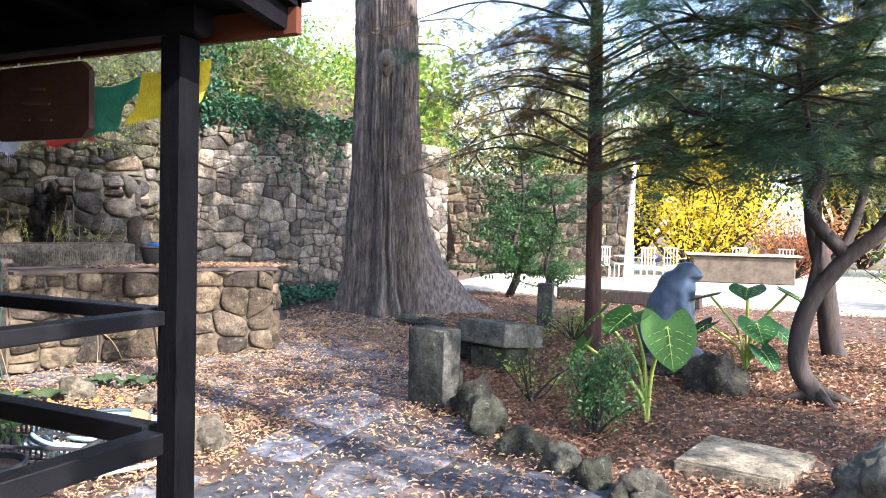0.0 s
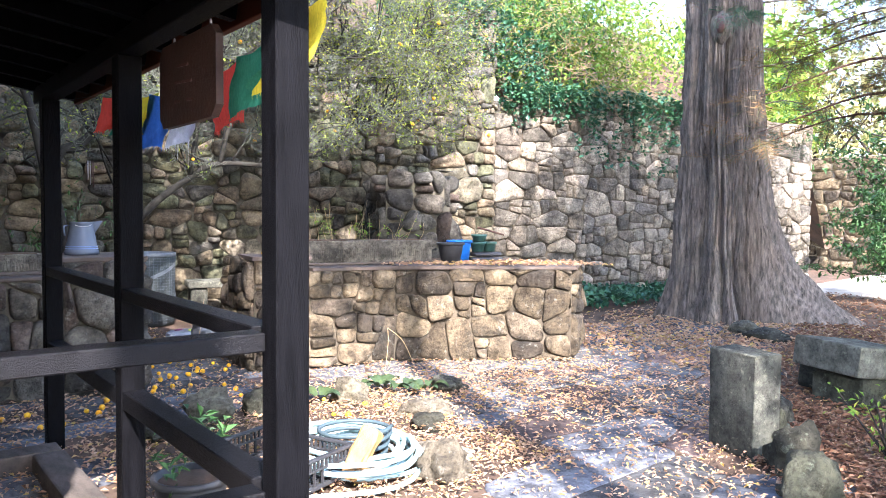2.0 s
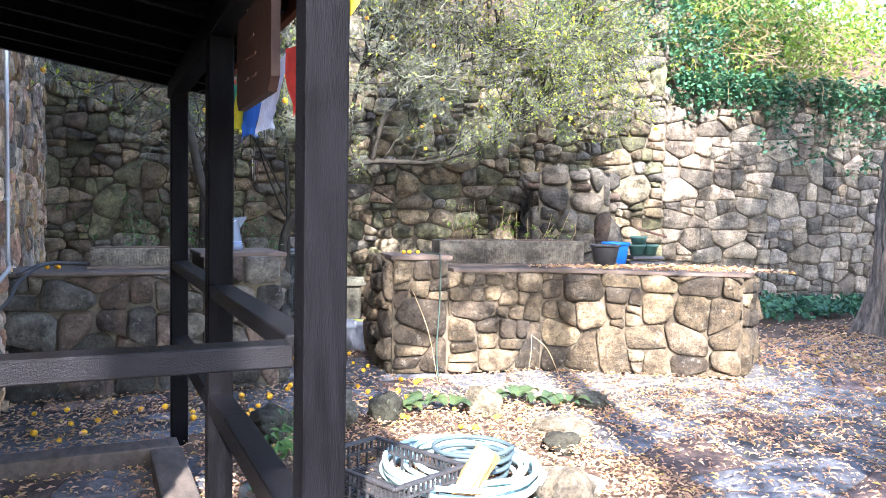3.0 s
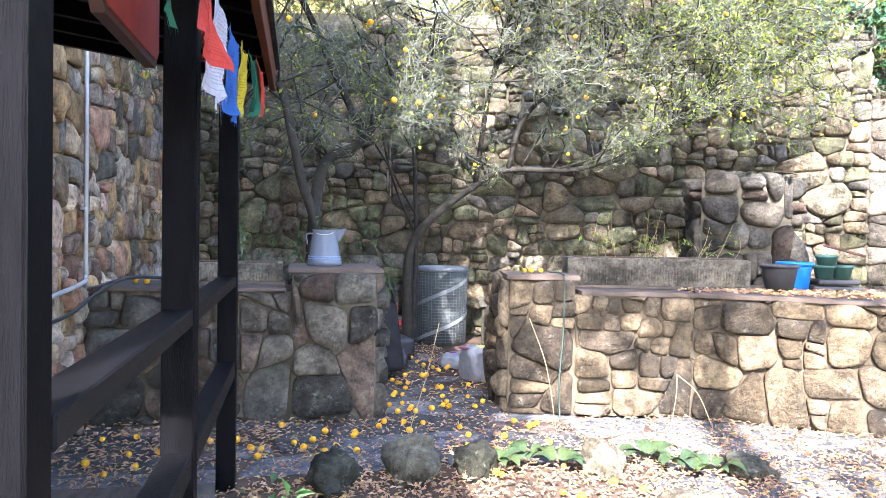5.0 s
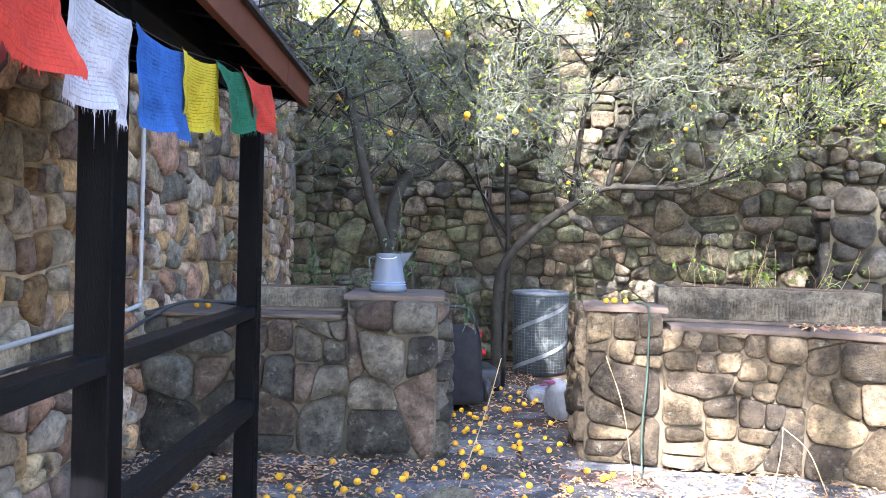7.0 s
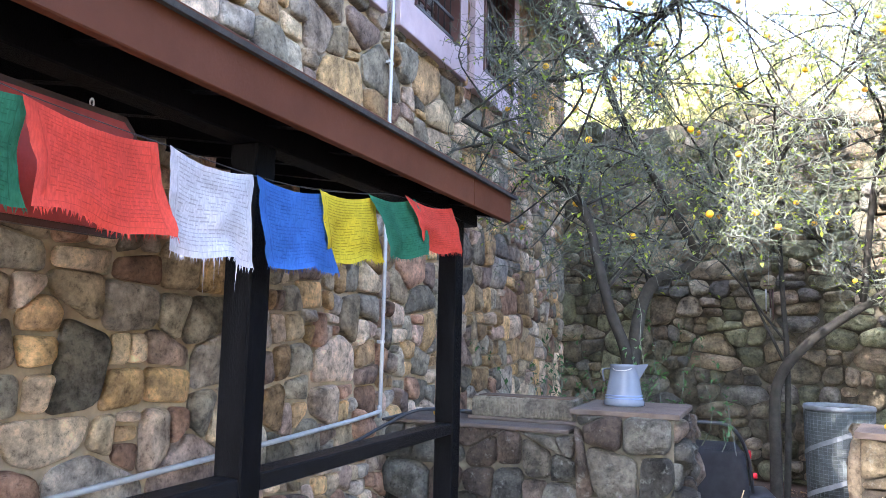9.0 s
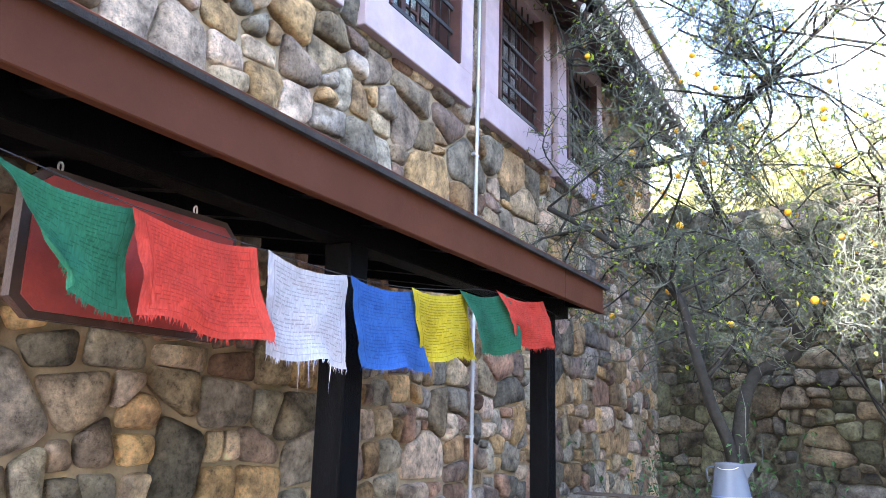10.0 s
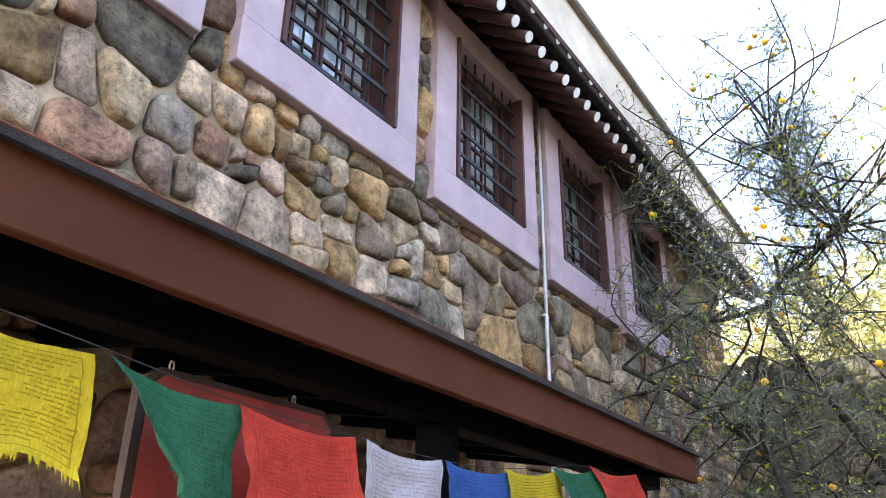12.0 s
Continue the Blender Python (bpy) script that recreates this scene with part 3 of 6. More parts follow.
CLOTH, INK = {}, {}
for nm, c, dark in (("red", (0.66, 0.075, 0.05), 0.8), ("white", (0.66, 0.65, 0.70), 0.72), ("blue", (0.045, 0.15, 0.46), 0.8), ("yellow", (0.68, 0.54, 0.04), 0.62), ("green", (0.03, 0.175, 0.10), 0.78)):
    CLOTH[nm] = cloth_mat("cloth_" + nm, c)
    INK[nm] = cloth_mat("ink_" + nm, tuple(v * dark for v in c))
sign_red = plain_mat("sign_red", (0.22, 0.03, 0.022), 0.6, 6, 0.35, 60, 0.2, dirt=(0.1, 0.03, 0.03), dirt_amount=0.5)
sign_brown = plain_mat("sign_brown", (0.035, 0.017, 0.012), 0.55, 6, 0.4, 60, 0.3)
enamel = plain_mat("grey_enamel", (0.10, 0.118, 0.148), 0.25, 5, 0.12, 40, 0.03, dirt=(0.07, 0.085, 0.115), dirt_amount=0.4)
enamel_blue = plain_mat("blue_enamel_band", (0.12, 0.18, 0.33), 0.3, 6, 0.2)
black_plastic = plain_mat("black_plastic", (0.028, 0.029, 0.032), 0.45, 10, 0.3, 60, 0.1, dirt=(0.08, 0.075, 0.07), dirt_amount=0.3)
black_cloth = plain_mat("black_cloth", (0.014, 0.014, 0.016), 0.9, 10, 0.4, 160, 0.4)
blue_plastic = plain_mat("blue_plastic", (0.012, 0.14, 0.52), 0.35, 6, 0.15)
green_plastic = plain_mat("green_plastic", (0.03, 0.075, 0.065), 0.4, 8, 0.3)
red_plastic = plain_mat("red_plastic", (0.6, 0.02, 0.03), 0.4)
hose_m = plain_mat("pale_hose", (0.33, 0.47, 0.48), 0.5, 9, 0.25, 60, 0.1, dirt=(0.2, 0.2, 0.17), dirt_amount=0.4)
hose_dark = plain_mat("dark_hose", (0.05, 0.075, 0.085), 0.5, 9, 0.25)
hose_green = plain_mat("green_hose", (0.03, 0.05, 0.04), 0.6, 9, 0.25)
grey_fabric = plain_mat("grey_fabric", (0.15, 0.165, 0.175), 0.8, 14, 0.25, 90, 0.3)
net_thread = plain_mat("net_thread", (0.13, 0.15, 0.16), 0.8, 14, 0.3)
mesh_dark = plain_mat("mesh_net", (0.055, 0.065, 0.065), 0.8, 14, 0.3, 120, 0.4)
bag_white = plain_mat("bag_plastic", (0.216, 0.234, 0.264), 0.4, 10, 0.25, 30, 0.5)
bag_lime = plain_mat("bag_print", (0.5, 0.55, 0.08), 0.4)
bag_plum = plain_mat("bag_print_plum", (0.2, 0.04, 0.1), 0.4)
fruit_m = leaf_mat("fruit_skin", [(0.66, 0.31, 0.015), (0.70, 0.38, 0.02), (0.58, 0.27, 0.025)], "obj", 0.5, 0.0)
lichen_rock = rock_mat("lichen_rock", [(0.08, 0.08, 0.062), (0.10, 0.097, 0.076), (0.068, 0.072, 0.052)], "obj", lichen=(0.24, 0.27, 0.2), lichen_amount=0.5)
pale_rock = rock_mat("pale_rock", [(0.21, 0.189, 0.14), (0.238, 0.21, 0.161)], "obj", stain_amount=0.3)
grey_slab = rock_mat("grey_slab", [(0.085, 0.088, 0.074), (0.07, 0.074, 0.064)], "obj", lichen=(0.24, 0.24, 0.17), lichen_amount=0.6, bump=0.4)
statue_m = plain_mat("blue_bronze", (0.10, 0.135, 0.185), 0.45, 8, 0.4, 50, 0.3, metal=0.3)
citrus_bark = plain_mat("citrus_bark", (0.022, 0.0195, 0.016), 0.9, 14, 0.5, 60, 0.6, dirt=(0.045, 0.045, 0.036), dirt_amount=0.5)
twig_m = leaf_mat("green_twig", [(0.05, 0.056, 0.05), (0.095, 0.105, 0.088), (0.085, 0.105, 0.062), (0.16, 0.16, 0.13)], "isl", 0.8, 0.0)
citrus_leaf = leaf_mat("citrus_leaf", [(0.20, 0.30, 0.035), (0.33, 0.40, 0.05), (0.12, 0.21, 0.04), (0.45, 0.42, 0.05)])
red_bark = plain_mat("red_bark", (0.085, 0.046, 0.036), 0.95, 12, 0.45, 50, 0.9, stretch=(2, 2, 0.3))
dark_bark = plain_mat("dark_bark", (0.045, 0.036, 0.031), 0.95, 12, 0.5, 50, 0.9, stretch=(2, 2, 0.5))
needle_m = leaf_mat("dark_needles", [(0.022, 0.065, 0.035), (0.04, 0.10, 0.045), (0.03, 0.07, 0.055), (0.09, 0.14, 0.04)], "isl", 0.6, 0.25)
needle_brown = leaf_mat("rusty_needles", [(0.05, 0.07, 0.03), (0.14, 0.09, 0.035), (0.20, 0.10, 0.035), (0.06, 0.08, 0.04)], "isl", 0.7, 0.25)
ivy_m = leaf_mat("ivy_leaf", [(0.025, 0.085, 0.05), (0.05, 0.13, 0.055), (0.03, 0.10, 0.075)], "isl", 0.4, 0.2)
lush_m = leaf_mat("lush_leaf", [(0.10, 0.22, 0.03), (0.22, 0.33, 0.05), (0.15, 0.25, 0.04), (0.35, 0.36, 0.06)])
shrub_m = leaf_mat("shrub_leaf", [(0.03, 0.085, 0.03), (0.07, 0.15, 0.045), (0.045, 0.11, 0.04)], "isl", 0.4, 0.25)
yellow_m = leaf_mat("yellow_leaf", [(0.62, 0.48, 0.02), (0.75, 0.6, 0.05), (0.5, 0.45, 0.05)], "isl", 0.5, 0.5)
russet_m = leaf_mat("russet_leaf", [(0.3, 0.12, 0.05), (0.4, 0.2, 0.08), (0.25, 0.08, 0.05)])
straw_m = leaf_mat("straw", [(0.30, 0.22, 0.12), (0.38, 0.29, 0.16), (0.20, 0.12, 0.065)], "isl", 0.9, 0.2)
litter_m = leaf_mat("fallen_leaf", [(0.32, 0.19, 0.12), (0.45, 0.29, 0.18), (0.38, 0.22, 0.14), (0.50, 0.36, 0.23), (0.26, 0.14, 0.09), (0.52, 0.38, 0.12)], "isl", 0.8, 0.15)
brown_litter_m = leaf_mat("brown_fallen_leaf", [(0.156, 0.078, 0.0468), (0.234, 0.117, 0.0663), (0.187, 0.0897, 0.0546), (0.281, 0.172, 0.101), (0.109, 0.0546, 0.0351)], "isl", 0.8, 0.15)
# Paler leaves for distant trees, with sunlight put into the colour.
sun_painted_m = leaf_mat("sun_painted_leaf", [(0.40, 0.38, 0.16), (0.52, 0.47, 0.26), (0.26, 0.31, 0.10), (0.58, 0.5, 0.2)], "isl", 0.6, 0.4)
big_leaf = leaf_mat("elephant_leaf", [(0.026, 0.085, 0.014), (0.036, 0.105, 0.018)], "obj", 0.65, 0.25)
big_leaf_dark = leaf_mat("elephant_leaf_dark", [(0.015, 0.0638, 0.0225), (0.0225, 0.09, 0.03)], "obj", 0.6, 0.2)
stem_m = plain_mat("green_stem", (0.30, 0.38, 0.08), 0.5, 10, 0.3)
hosta_m = leaf_mat("hosta_leaf", [(0.03, 0.06, 0.03), (0.06, 0.085, 0.03), (0.04, 0.07, 0.04), (0.22, 0.17, 0.05)], "isl", 0.6, 0.25)

# ---- house details ----
for a, b in WINDOWS:
    w = thing("window", "barred window in a wide lavender stucco surround", "window", (WALL_X, (a + b) / 2, 3.7), kind="structure")
    z0, z1 = 3.60, 5.06
    iz0, iz1, ia, ib = 3.84, 4.88, a + 0.22, b - 0.20
    bm = bmesh.new()
    x = -1.0
    add_box(bm, (x, (a + b) / 2, (z0 + iz0) / 2), (0.13, b - a, iz0 - z0), None, 0.006)
    add_box(bm, (x, (a + b) / 2, (z1 + iz1) / 2), (0.13, b - a, z1 - iz1), None, 0.006)
    add_box(bm, (x, (a + ia) / 2, (iz0 + iz1) / 2), (0.128, ia - a, iz1 - iz0 + 0.01), None, 0.003)
    add_box(bm, (x, (b + ib) / 2, (iz0 + iz1) / 2), (0.128, b - ib, iz1 - iz0 + 0.01), None, 0.003)
    part("surround", bm, lavender, w, "lavender stucco surround")
    fx = -1.14
    bm = bmesh.new()
    for yy in (ia + 0.03, (ia + ib) / 2, ib - 0.03):
        add_box(bm, (fx, yy, (iz0 + iz1) / 2), (0.05, 0.055, iz1 - iz0), None, 0.004)
    for zz in (iz0 + 0.03, iz1 - 0.03):
        add_box(bm, (fx, (ia + ib) / 2, zz), (0.046, ib - ia, 0.055), None, 0.004)
    part("window_frame", bm, dark_brown, w, "dark red-brown casement frame")
    part("jamb", box((-1.03, ib - 0.012, (iz0 + iz1) / 2), (0.22, 0.024, iz1 - iz0)), dark_brown, w)
    part("jamb", box((-1.03, ia + 0.012, (iz0 + iz1) / 2), (0.22, 0.024, iz1 - iz0)), dark_brown, w)
    for i in range(2):
        ya, yb = (ia + 0.06, (ia + ib) / 2 - 0.03) if i == 0 else ((ia + ib) / 2 + 0.03, ib - 0.06)
        for r in range(4):
            for cc in range(2):
                pw, ph = (yb - ya) / 2, (iz1 - iz0 - 0.12) / 4
                p = part("pane", box((fx, ya + pw * (cc + 0.5), iz0 + 0.06 + ph * (r + 0.5)), (0.006, pw - 0.02, ph - 0.02), (0, random.uniform(-0.8, 0.8), random.uniform(-0.8, 0.8))), glass, w)
                p.visible_shadow = False
        bm = bmesh.new()
        for r in range(1, 4):
            add_box(bm, (fx, (ya + yb) / 2, iz0 + 0.06 + (iz1 - iz0 - 0.12) / 4 * r), (0.022, yb - ya, 0.022))
        add_box(bm, (fx, (ya + yb) / 2, (iz0 + iz1) / 2), (0.02, 0.022, iz1 - iz0 - 0.1))
        part("glazing_bar", bm, dark_brown, w)
        part("curtain", box((-1.158, (ya + yb) / 2, (iz0 + iz1) / 2), (0.012, yb - ya + 0.03, iz1 - iz0)), white_paint, w, "pale curtain behind the panes")
    gx = -0.99
    for i in range(7):
        yy = ia + (ib - ia) * (i + 0.5) / 7
        vs, fs = tube_data([(gx, yy, iz0 - 0.01), (gx, yy, iz1 + 0.01)], 0.007, 6)
        mesh_part("grille_bar", vs, fs, iron, w, "", True)
    for i in range(6):
        zz = iz0 + (iz1 - iz0) * (i + 0.3) / 6
        part("grille_crossbar", box((gx + 0.012, (ia + ib) / 2, zz), (0.012, ib - ia + 0.03, 0.026)), iron, w)

eaves = thing("eaves", "dark timber eaves with round white-painted rafter ends", "eaves", (-0.8, 4, 4.9), kind="structure")
part("soffit", box((-0.75, 4.3, 5.16), (0.72, 9.7, 0.03), (0, 28, 0)), dark_brown, eaves)
part("roof_tile_edge", box((-0.50, 4.3, 4.99), (0.1, 9.7, 0.06), (0, 28, 0), 0.01), shingle_m, eaves)
for i in range(52):
    y = -0.35 + i * 0.182
    vs, fs = tube_data([(-1.03, y, 5.20), (-0.53, y, 4.86)], 0.04, 8)
    mesh_part("rafter", vs, fs, dark_brown, eaves, "", True)
    vs, fs = tube_data([(-0.532, y, 4.862), (-0.526, y, 4.858)], 0.038, 14)
    mesh_part("rafter_end", vs, fs, white_paint, eaves)
    vs, fs = tube_data([(-0.60, y + 0.09, 5.06), (-0.446, y + 0.09, 4.985)], 0.03, 10)
    mesh_part("eave_tile", vs, fs, shingle_m, eaves, "", True)
    vs, fs = tube_data([(-0.447, y + 0.09, 4.985), (-0.442, y + 0.09, 4.982)], 0.028, 12)
    mesh_part("tile_end", vs, fs, white_paint, eaves)
part("parapet", box((-0.72, 4.3, 5.42), (0.34, 9.7, 0.6), None, 0.01), cream, eaves, "cream stucco parapet")
part("coping", box((-0.70, 4.3, 5.735), (0.42, 9.75, 0.05), None, 0.012), concrete, eaves)

cond = thing("conduit", "pale grey electrical conduit clipped to the stone wall", "conduit", (-0.95, 4.17, 1))
pipe("riser", [(-0.955, 4.06, 5.1), (-0.955, 4.06, 3.0), (-0.955, 4.06, 1.08), (-0.95, 4.03, 0.985), (-0.945, 3.94, 0.945), (-0.94, 2.9, 0.90), (-0.93, 0.3, 0.82)], 0.0135, grey_metal, cond, n=4)
for z in (1.4, 2.4, 3.3):
    part("clip", box((-0.965, 4.06, z), (0.03, 0.07, 0.02), None, 0.003), grey_metal, cond)
cab = thing("cable", "black cable drooping along the wall", "cable", (-0.9, 3.5, 0.9))
pipe("cable_run", [(-0.3, 4.6, 0.93), (-0.55, 4.45, 0.95), (-0.75, 4.2, 0.96), (-0.88, 3.95, 0.87), (-0.90, 3.5, 0.80), (-0.9, 2.6, 0.80), (-0.9, 1.2, 0.78)], 0.011, black_plastic, cab)
pipe("cable_run", [(-0.4, 4.5, 0.92), (-0.7, 4.5, 0.95), (-0.82, 4.3, 0.94), (-0.9, 4.0, 0.91)], 0.009, black_plastic, cab)

kerb = thing("kerb", "weathered dark timber kerb round the porch floor", "kerb", (-0.5, 2.5, 0), kind="structure")
part("kerb_stone", box((-0.53, 2.62, 0.04), (1.0, 0.17, 0.12), None, 0.012, 2), old_timber, kerb)
part("kerb_stone", box((-0.10, 1.27, 0.04), (0.16, 2.52, 0.115), None, 0.012, 2), old_timber, kerb)

# ---- sign and flags ----
sign = thing("hanging_sign", "red-backed wooden board with clipped corners hung under the beam", "sign", (0, 0.65, 1.95))
bm = bmesh.new()
outline = [(0.37, 1.70), (0.41, 1.665), (0.87, 1.665), (0.905, 1.70), (0.905, 1.915), (0.87, 1.95), (0.41, 1.95), (0.37, 1.915)]
fv = [bm.verts.new((0.012, y, z)) for y, z in outline]
bv = [bm.verts.new((-0.012, y, z)) for y, z in outline]
bm.faces.new(fv)
bm.faces.new(list(reversed(bv)))
for i in range(8):
    bm.faces.new((fv[i], bv[i], bv[(i + 1) % 8], fv[(i + 1) % 8]))
bmesh.ops.recalc_face_normals(bm, faces=bm.faces)
part("board", bm, sign_brown, sign, "brown board edge and face")
bm = prism([(y, z) for y, z in [(0.39, 1.705), (0.42, 1.68), (0.86, 1.68), (0.89, 1.705), (0.89, 1.91), (0.86, 1.935), (0.42, 1.935), (0.39, 1.91)]], 0, 0.004)
bmesh.ops.transform(bm, matrix=Matrix(((0, 0, 1, 0.0125), (1, 0, 0, 0), (0, 1, 0, 0), (0, 0, 0, 1))), verts=bm.verts)
part("painted_face", bm, sign_red, sign, "faded red paint")
for y, z, l in ((0.66, 1.86, 0.10), (0.66, 1.805, 0.16), (0.60, 1.74, 0.06), (0.72, 1.745, 0.05)):
    part("letter_bar", box((-0.0135, y, z), (0.003, l, 0.009), (4, 0, 0)), dark_brown, sign)
for y in (0.44, 0.78):
    ring = [(0.0, y + 0.005 * math.sin(t), 1.96 + 0.010 * math.cos(t)) for t in [i * math.pi / 5 for i in range(11)]]
    vs, fs = tube_data(ring, 0.0022, 5)
    mesh_part("hook", vs, fs, grey_metal, sign, "", True)

FLAGS = [("yellow", -0.12, 0.215, 1.945, 1.915, 0.19, 0.05), ("green", 0.225, 0.53, 1.915, 1.885, 0.20, 0.02), ("red", 0.515, 0.85, 1.885, 1.875, 0.22, 0.02),
         ("white", 0.87, 1.18, 1.875, 1.87, 0.235, 0.06), ("blue", 1.185, 1.54, 1.87, 1.885, 0.23, 0.11), ("yellow", 1.47, 1.83, 1.885, 1.925, 0.205, 0.14),
         ("green", 1.77, 2.12, 1.925, 1.965, 0.20, 0.17), ("red", 2.03, 2.46, 1.965, 1.985, 0.18, 0.17)]
for i, (colour, y0, y1, za, zb, drop, lean) in enumerate(FLAGS):
    fl = thing("prayer_flag", f"frayed {colour} cotton prayer flag printed with fine lines", "flag", (0.13, (y0 + y1) / 2, za), "string of flags under the eaves")
    NU, NV = 14, 12
    rg = rng_of(60 + i)
    ph = rg.uniform(0, 6)

    def cloth_point(s, t):
        y = y0 + (y1 - y0) * s + lean * t + 0.006 * math.sin(4 * t + ph)
        z = za + (zb - za) * s - drop * t - 0.02 * math.sin(math.pi * s) * (1 - t) + 0.008 * math.sin(9 * s + ph) * t
        x = (0.095 if i == 0 else 0.12 if i == 1 else 0.135 + 0.007 * (i - 2)) + 0.012 * math.sin(7 * s + ph + 2 * t) * (0.2 + t) + 0.02 * t * math.sin(3 * t + ph)
        if colour == "green" and i == 1:
            f = max(0, 0.5 - s) * t
            y += f * 0.30
            z += f * 0.10
            x += 0.03 * math.sin(6 * f)
        if colour == "red" and i == 2:
            x += 0.012 * math.sin(9 * s + 5 * t) * t
            z += 0.02 * (1 - s) * t
        x += 0.014 * noise.noise(Vector((s * 4 + 9 * i, t * 3, 0.5))) * (0.4 + t) + 0.006 * noise.noise(Vector((s * 11 + 5 * i, t * 8, 2.5)))
        return Vector((x, y, z))

    hp = Heap()
    hp.v = [cloth_point(a / NU, b / NV) for b in range(NV + 1) for a in range(NU + 1)]
    hp.f = [(b * (NU + 1) + a, b * (NU + 1) + a + 1, (b + 1) * (NU + 1) + a + 1, (b + 1) * (NU + 1) + a) for b in range(NV) for a in range(NU)]
    hp.part("cloth", CLOTH[colour], fl, "", True)
    fr = Heap()
    for _ in range(70):
        s = rg.random()
        p = cloth_point(s, 1)
        n = len(fr.v)
        long = 0.085 if colour == "white" and rg.random() < 0.14 else 0.015
        fr.v += [p, p + Vector((0, 0.0035, 0)), p + Vector((rg.uniform(-0.004, 0.004), rg.uniform(-0.004, 0.008), -rg.uniform(0.5, 1.2) * long))]
        fr.f.append((n, n + 1, n + 2))
    tagged(fr.part("fringe", CLOTH[colour], fl), kind="stuff")
    pr = Heap()
    rows = 19
    for r in range(rows):
        t = 0.1 + 0.8 * r / rows
        s = 0.1
        while s < 0.88:
            l = rg.uniform(0.02, 0.09)
            if rg.random() < 0.85 and (not (0.35 < s < 0.62 and 0.35 < t < 0.62) or rg.random() < 0.6):
                q = [cloth_point(s, t), cloth_point(s + l, t), cloth_point(s + l, t + 0.014), cloth_point(s, t + 0.014)]
                n = len(pr.v)
                for e in q:
                    pr.v.append(e + Vector((0.0025, 0, 0)))
                pr.f.append((n, n + 1, n + 2, n + 3))
            s += l + 0.012
    for s0, s1, t0, t1 in ((0.07, 0.93, 0.06, 0.068), (0.07, 0.93, 0.93, 0.938), (0.07, 0.078, 0.06, 0.93), (0.92, 0.928, 0.06, 0.93)):
        for kk in range(8):
            sa, sb = (s0 + (s1 - s0) * kk / 8, s0 + (s1 - s0) * (kk + 1) / 8) if s1 - s0 > 0.1 else (s0, s1)
            ta, tb = (t0, t1) if s1 - s0 > 0.1 else (t0 + (t1 - t0) * kk / 8, t0 + (t1 - t0) * (kk + 1) / 8)
            n = len(pr.v)
            pr.v += [cloth_point(a2, b2) + Vector((0.0025, 0, 0)) for a2, b2 in ((sa, ta), (sb, ta), (sb, tb), (sa, tb))]
            pr.f.append((n, n + 1, n + 2, n + 3))
    tagged(pr.part("print", INK[colour], fl, "faint printed lines"), kind="stuff")
cord = thing("flag_string", "thin cord that carries the prayer flags", "cord", (0.13, 1.2, 1.9))
pipe("cord_line", [(0.05, -0.2, 1.99)] + [(0.135, f[1], f[3]) for f in FLAGS] + [(0.12, 2.5, 1.985), (0.05, 2.9, 2.0)], 0.0013, black_plastic, cord, sides=5, n=3)


# ---- things on and round the low walls ----
def trough(c, size, rz, label):
    t = thing("stone_trough", label, "trough", c)
    m = pose(*c, 0, 0, rz)
    lx, ly, lz = size
    bm = box((0, 0, lz * 0.5), (lx, ly, lz), None, 0.012, 2)
    bmesh.ops.subdivide_edges(bm, edges=[e for e in bm.edges if abs((e.verts[0].co - e.verts[1].co).x) > lx * 0.7], cuts=40)
    for v in bm.verts:
        v.co.y += 0.007 * noise.noise(Vector((v.co.x * 40, v.co.z * 9, 1)))
        v.co.z += 0.006 * noise.noise(Vector((v.co.x * 14, v.co.y * 9, 3)))
    bmesh.ops.transform(bm, matrix=m, verts=bm.verts)
    part("trough_body", bm, trough_m, t)
    nb = int(lx / 0.022)
    bm = bmesh.new()
    rg = rng_of(int(lx * 100))
    for i in range(nb):
        x = -lx / 2 + 0.03 + i * (lx - 0.06) / nb
        add_box(bm, (x, -ly / 2 - 0.002, lz * rg.uniform(0.32, 0.45)), (0.012, 0.012, lz * rg.uniform(0.4, 0.6)), (0, rg.uniform(-8, 8), 0), 0.003)
    bmesh.ops.transform(bm, matrix=m, verts=bm.verts)
    part("carved_ribs", bm, trough_m, t, "tooled vertical ribs")
    bm = box((0, 0, lz - 0.004), (lx * 0.9, ly * 0.7, 0.02))
    bmesh.ops.transform(bm, matrix=m, verts=bm.verts)
    part("soil_fill", bm, soil, t)
    bm = box((0, 0, -0.012), (lx * 1.06, ly * 1.1, 0.024), None, 0.005)
    bmesh.ops.transform(bm, matrix=m, verts=bm.verts)
    part("base_slab", bm, slab_m, t)
    return t


BZ = -math.degrees(math.atan(0.215))
trough((3.02, 4.46, 0.915), (1.36, 0.34, 0.205), BZ, "long weathered stone trough with tooled ribs, on the raised bed")
trough((-0.12, 4.60, 0.925), (0.70, 0.28, 0.13), 0, "shorter grey stone trough with tooled ribs, on the low wall")

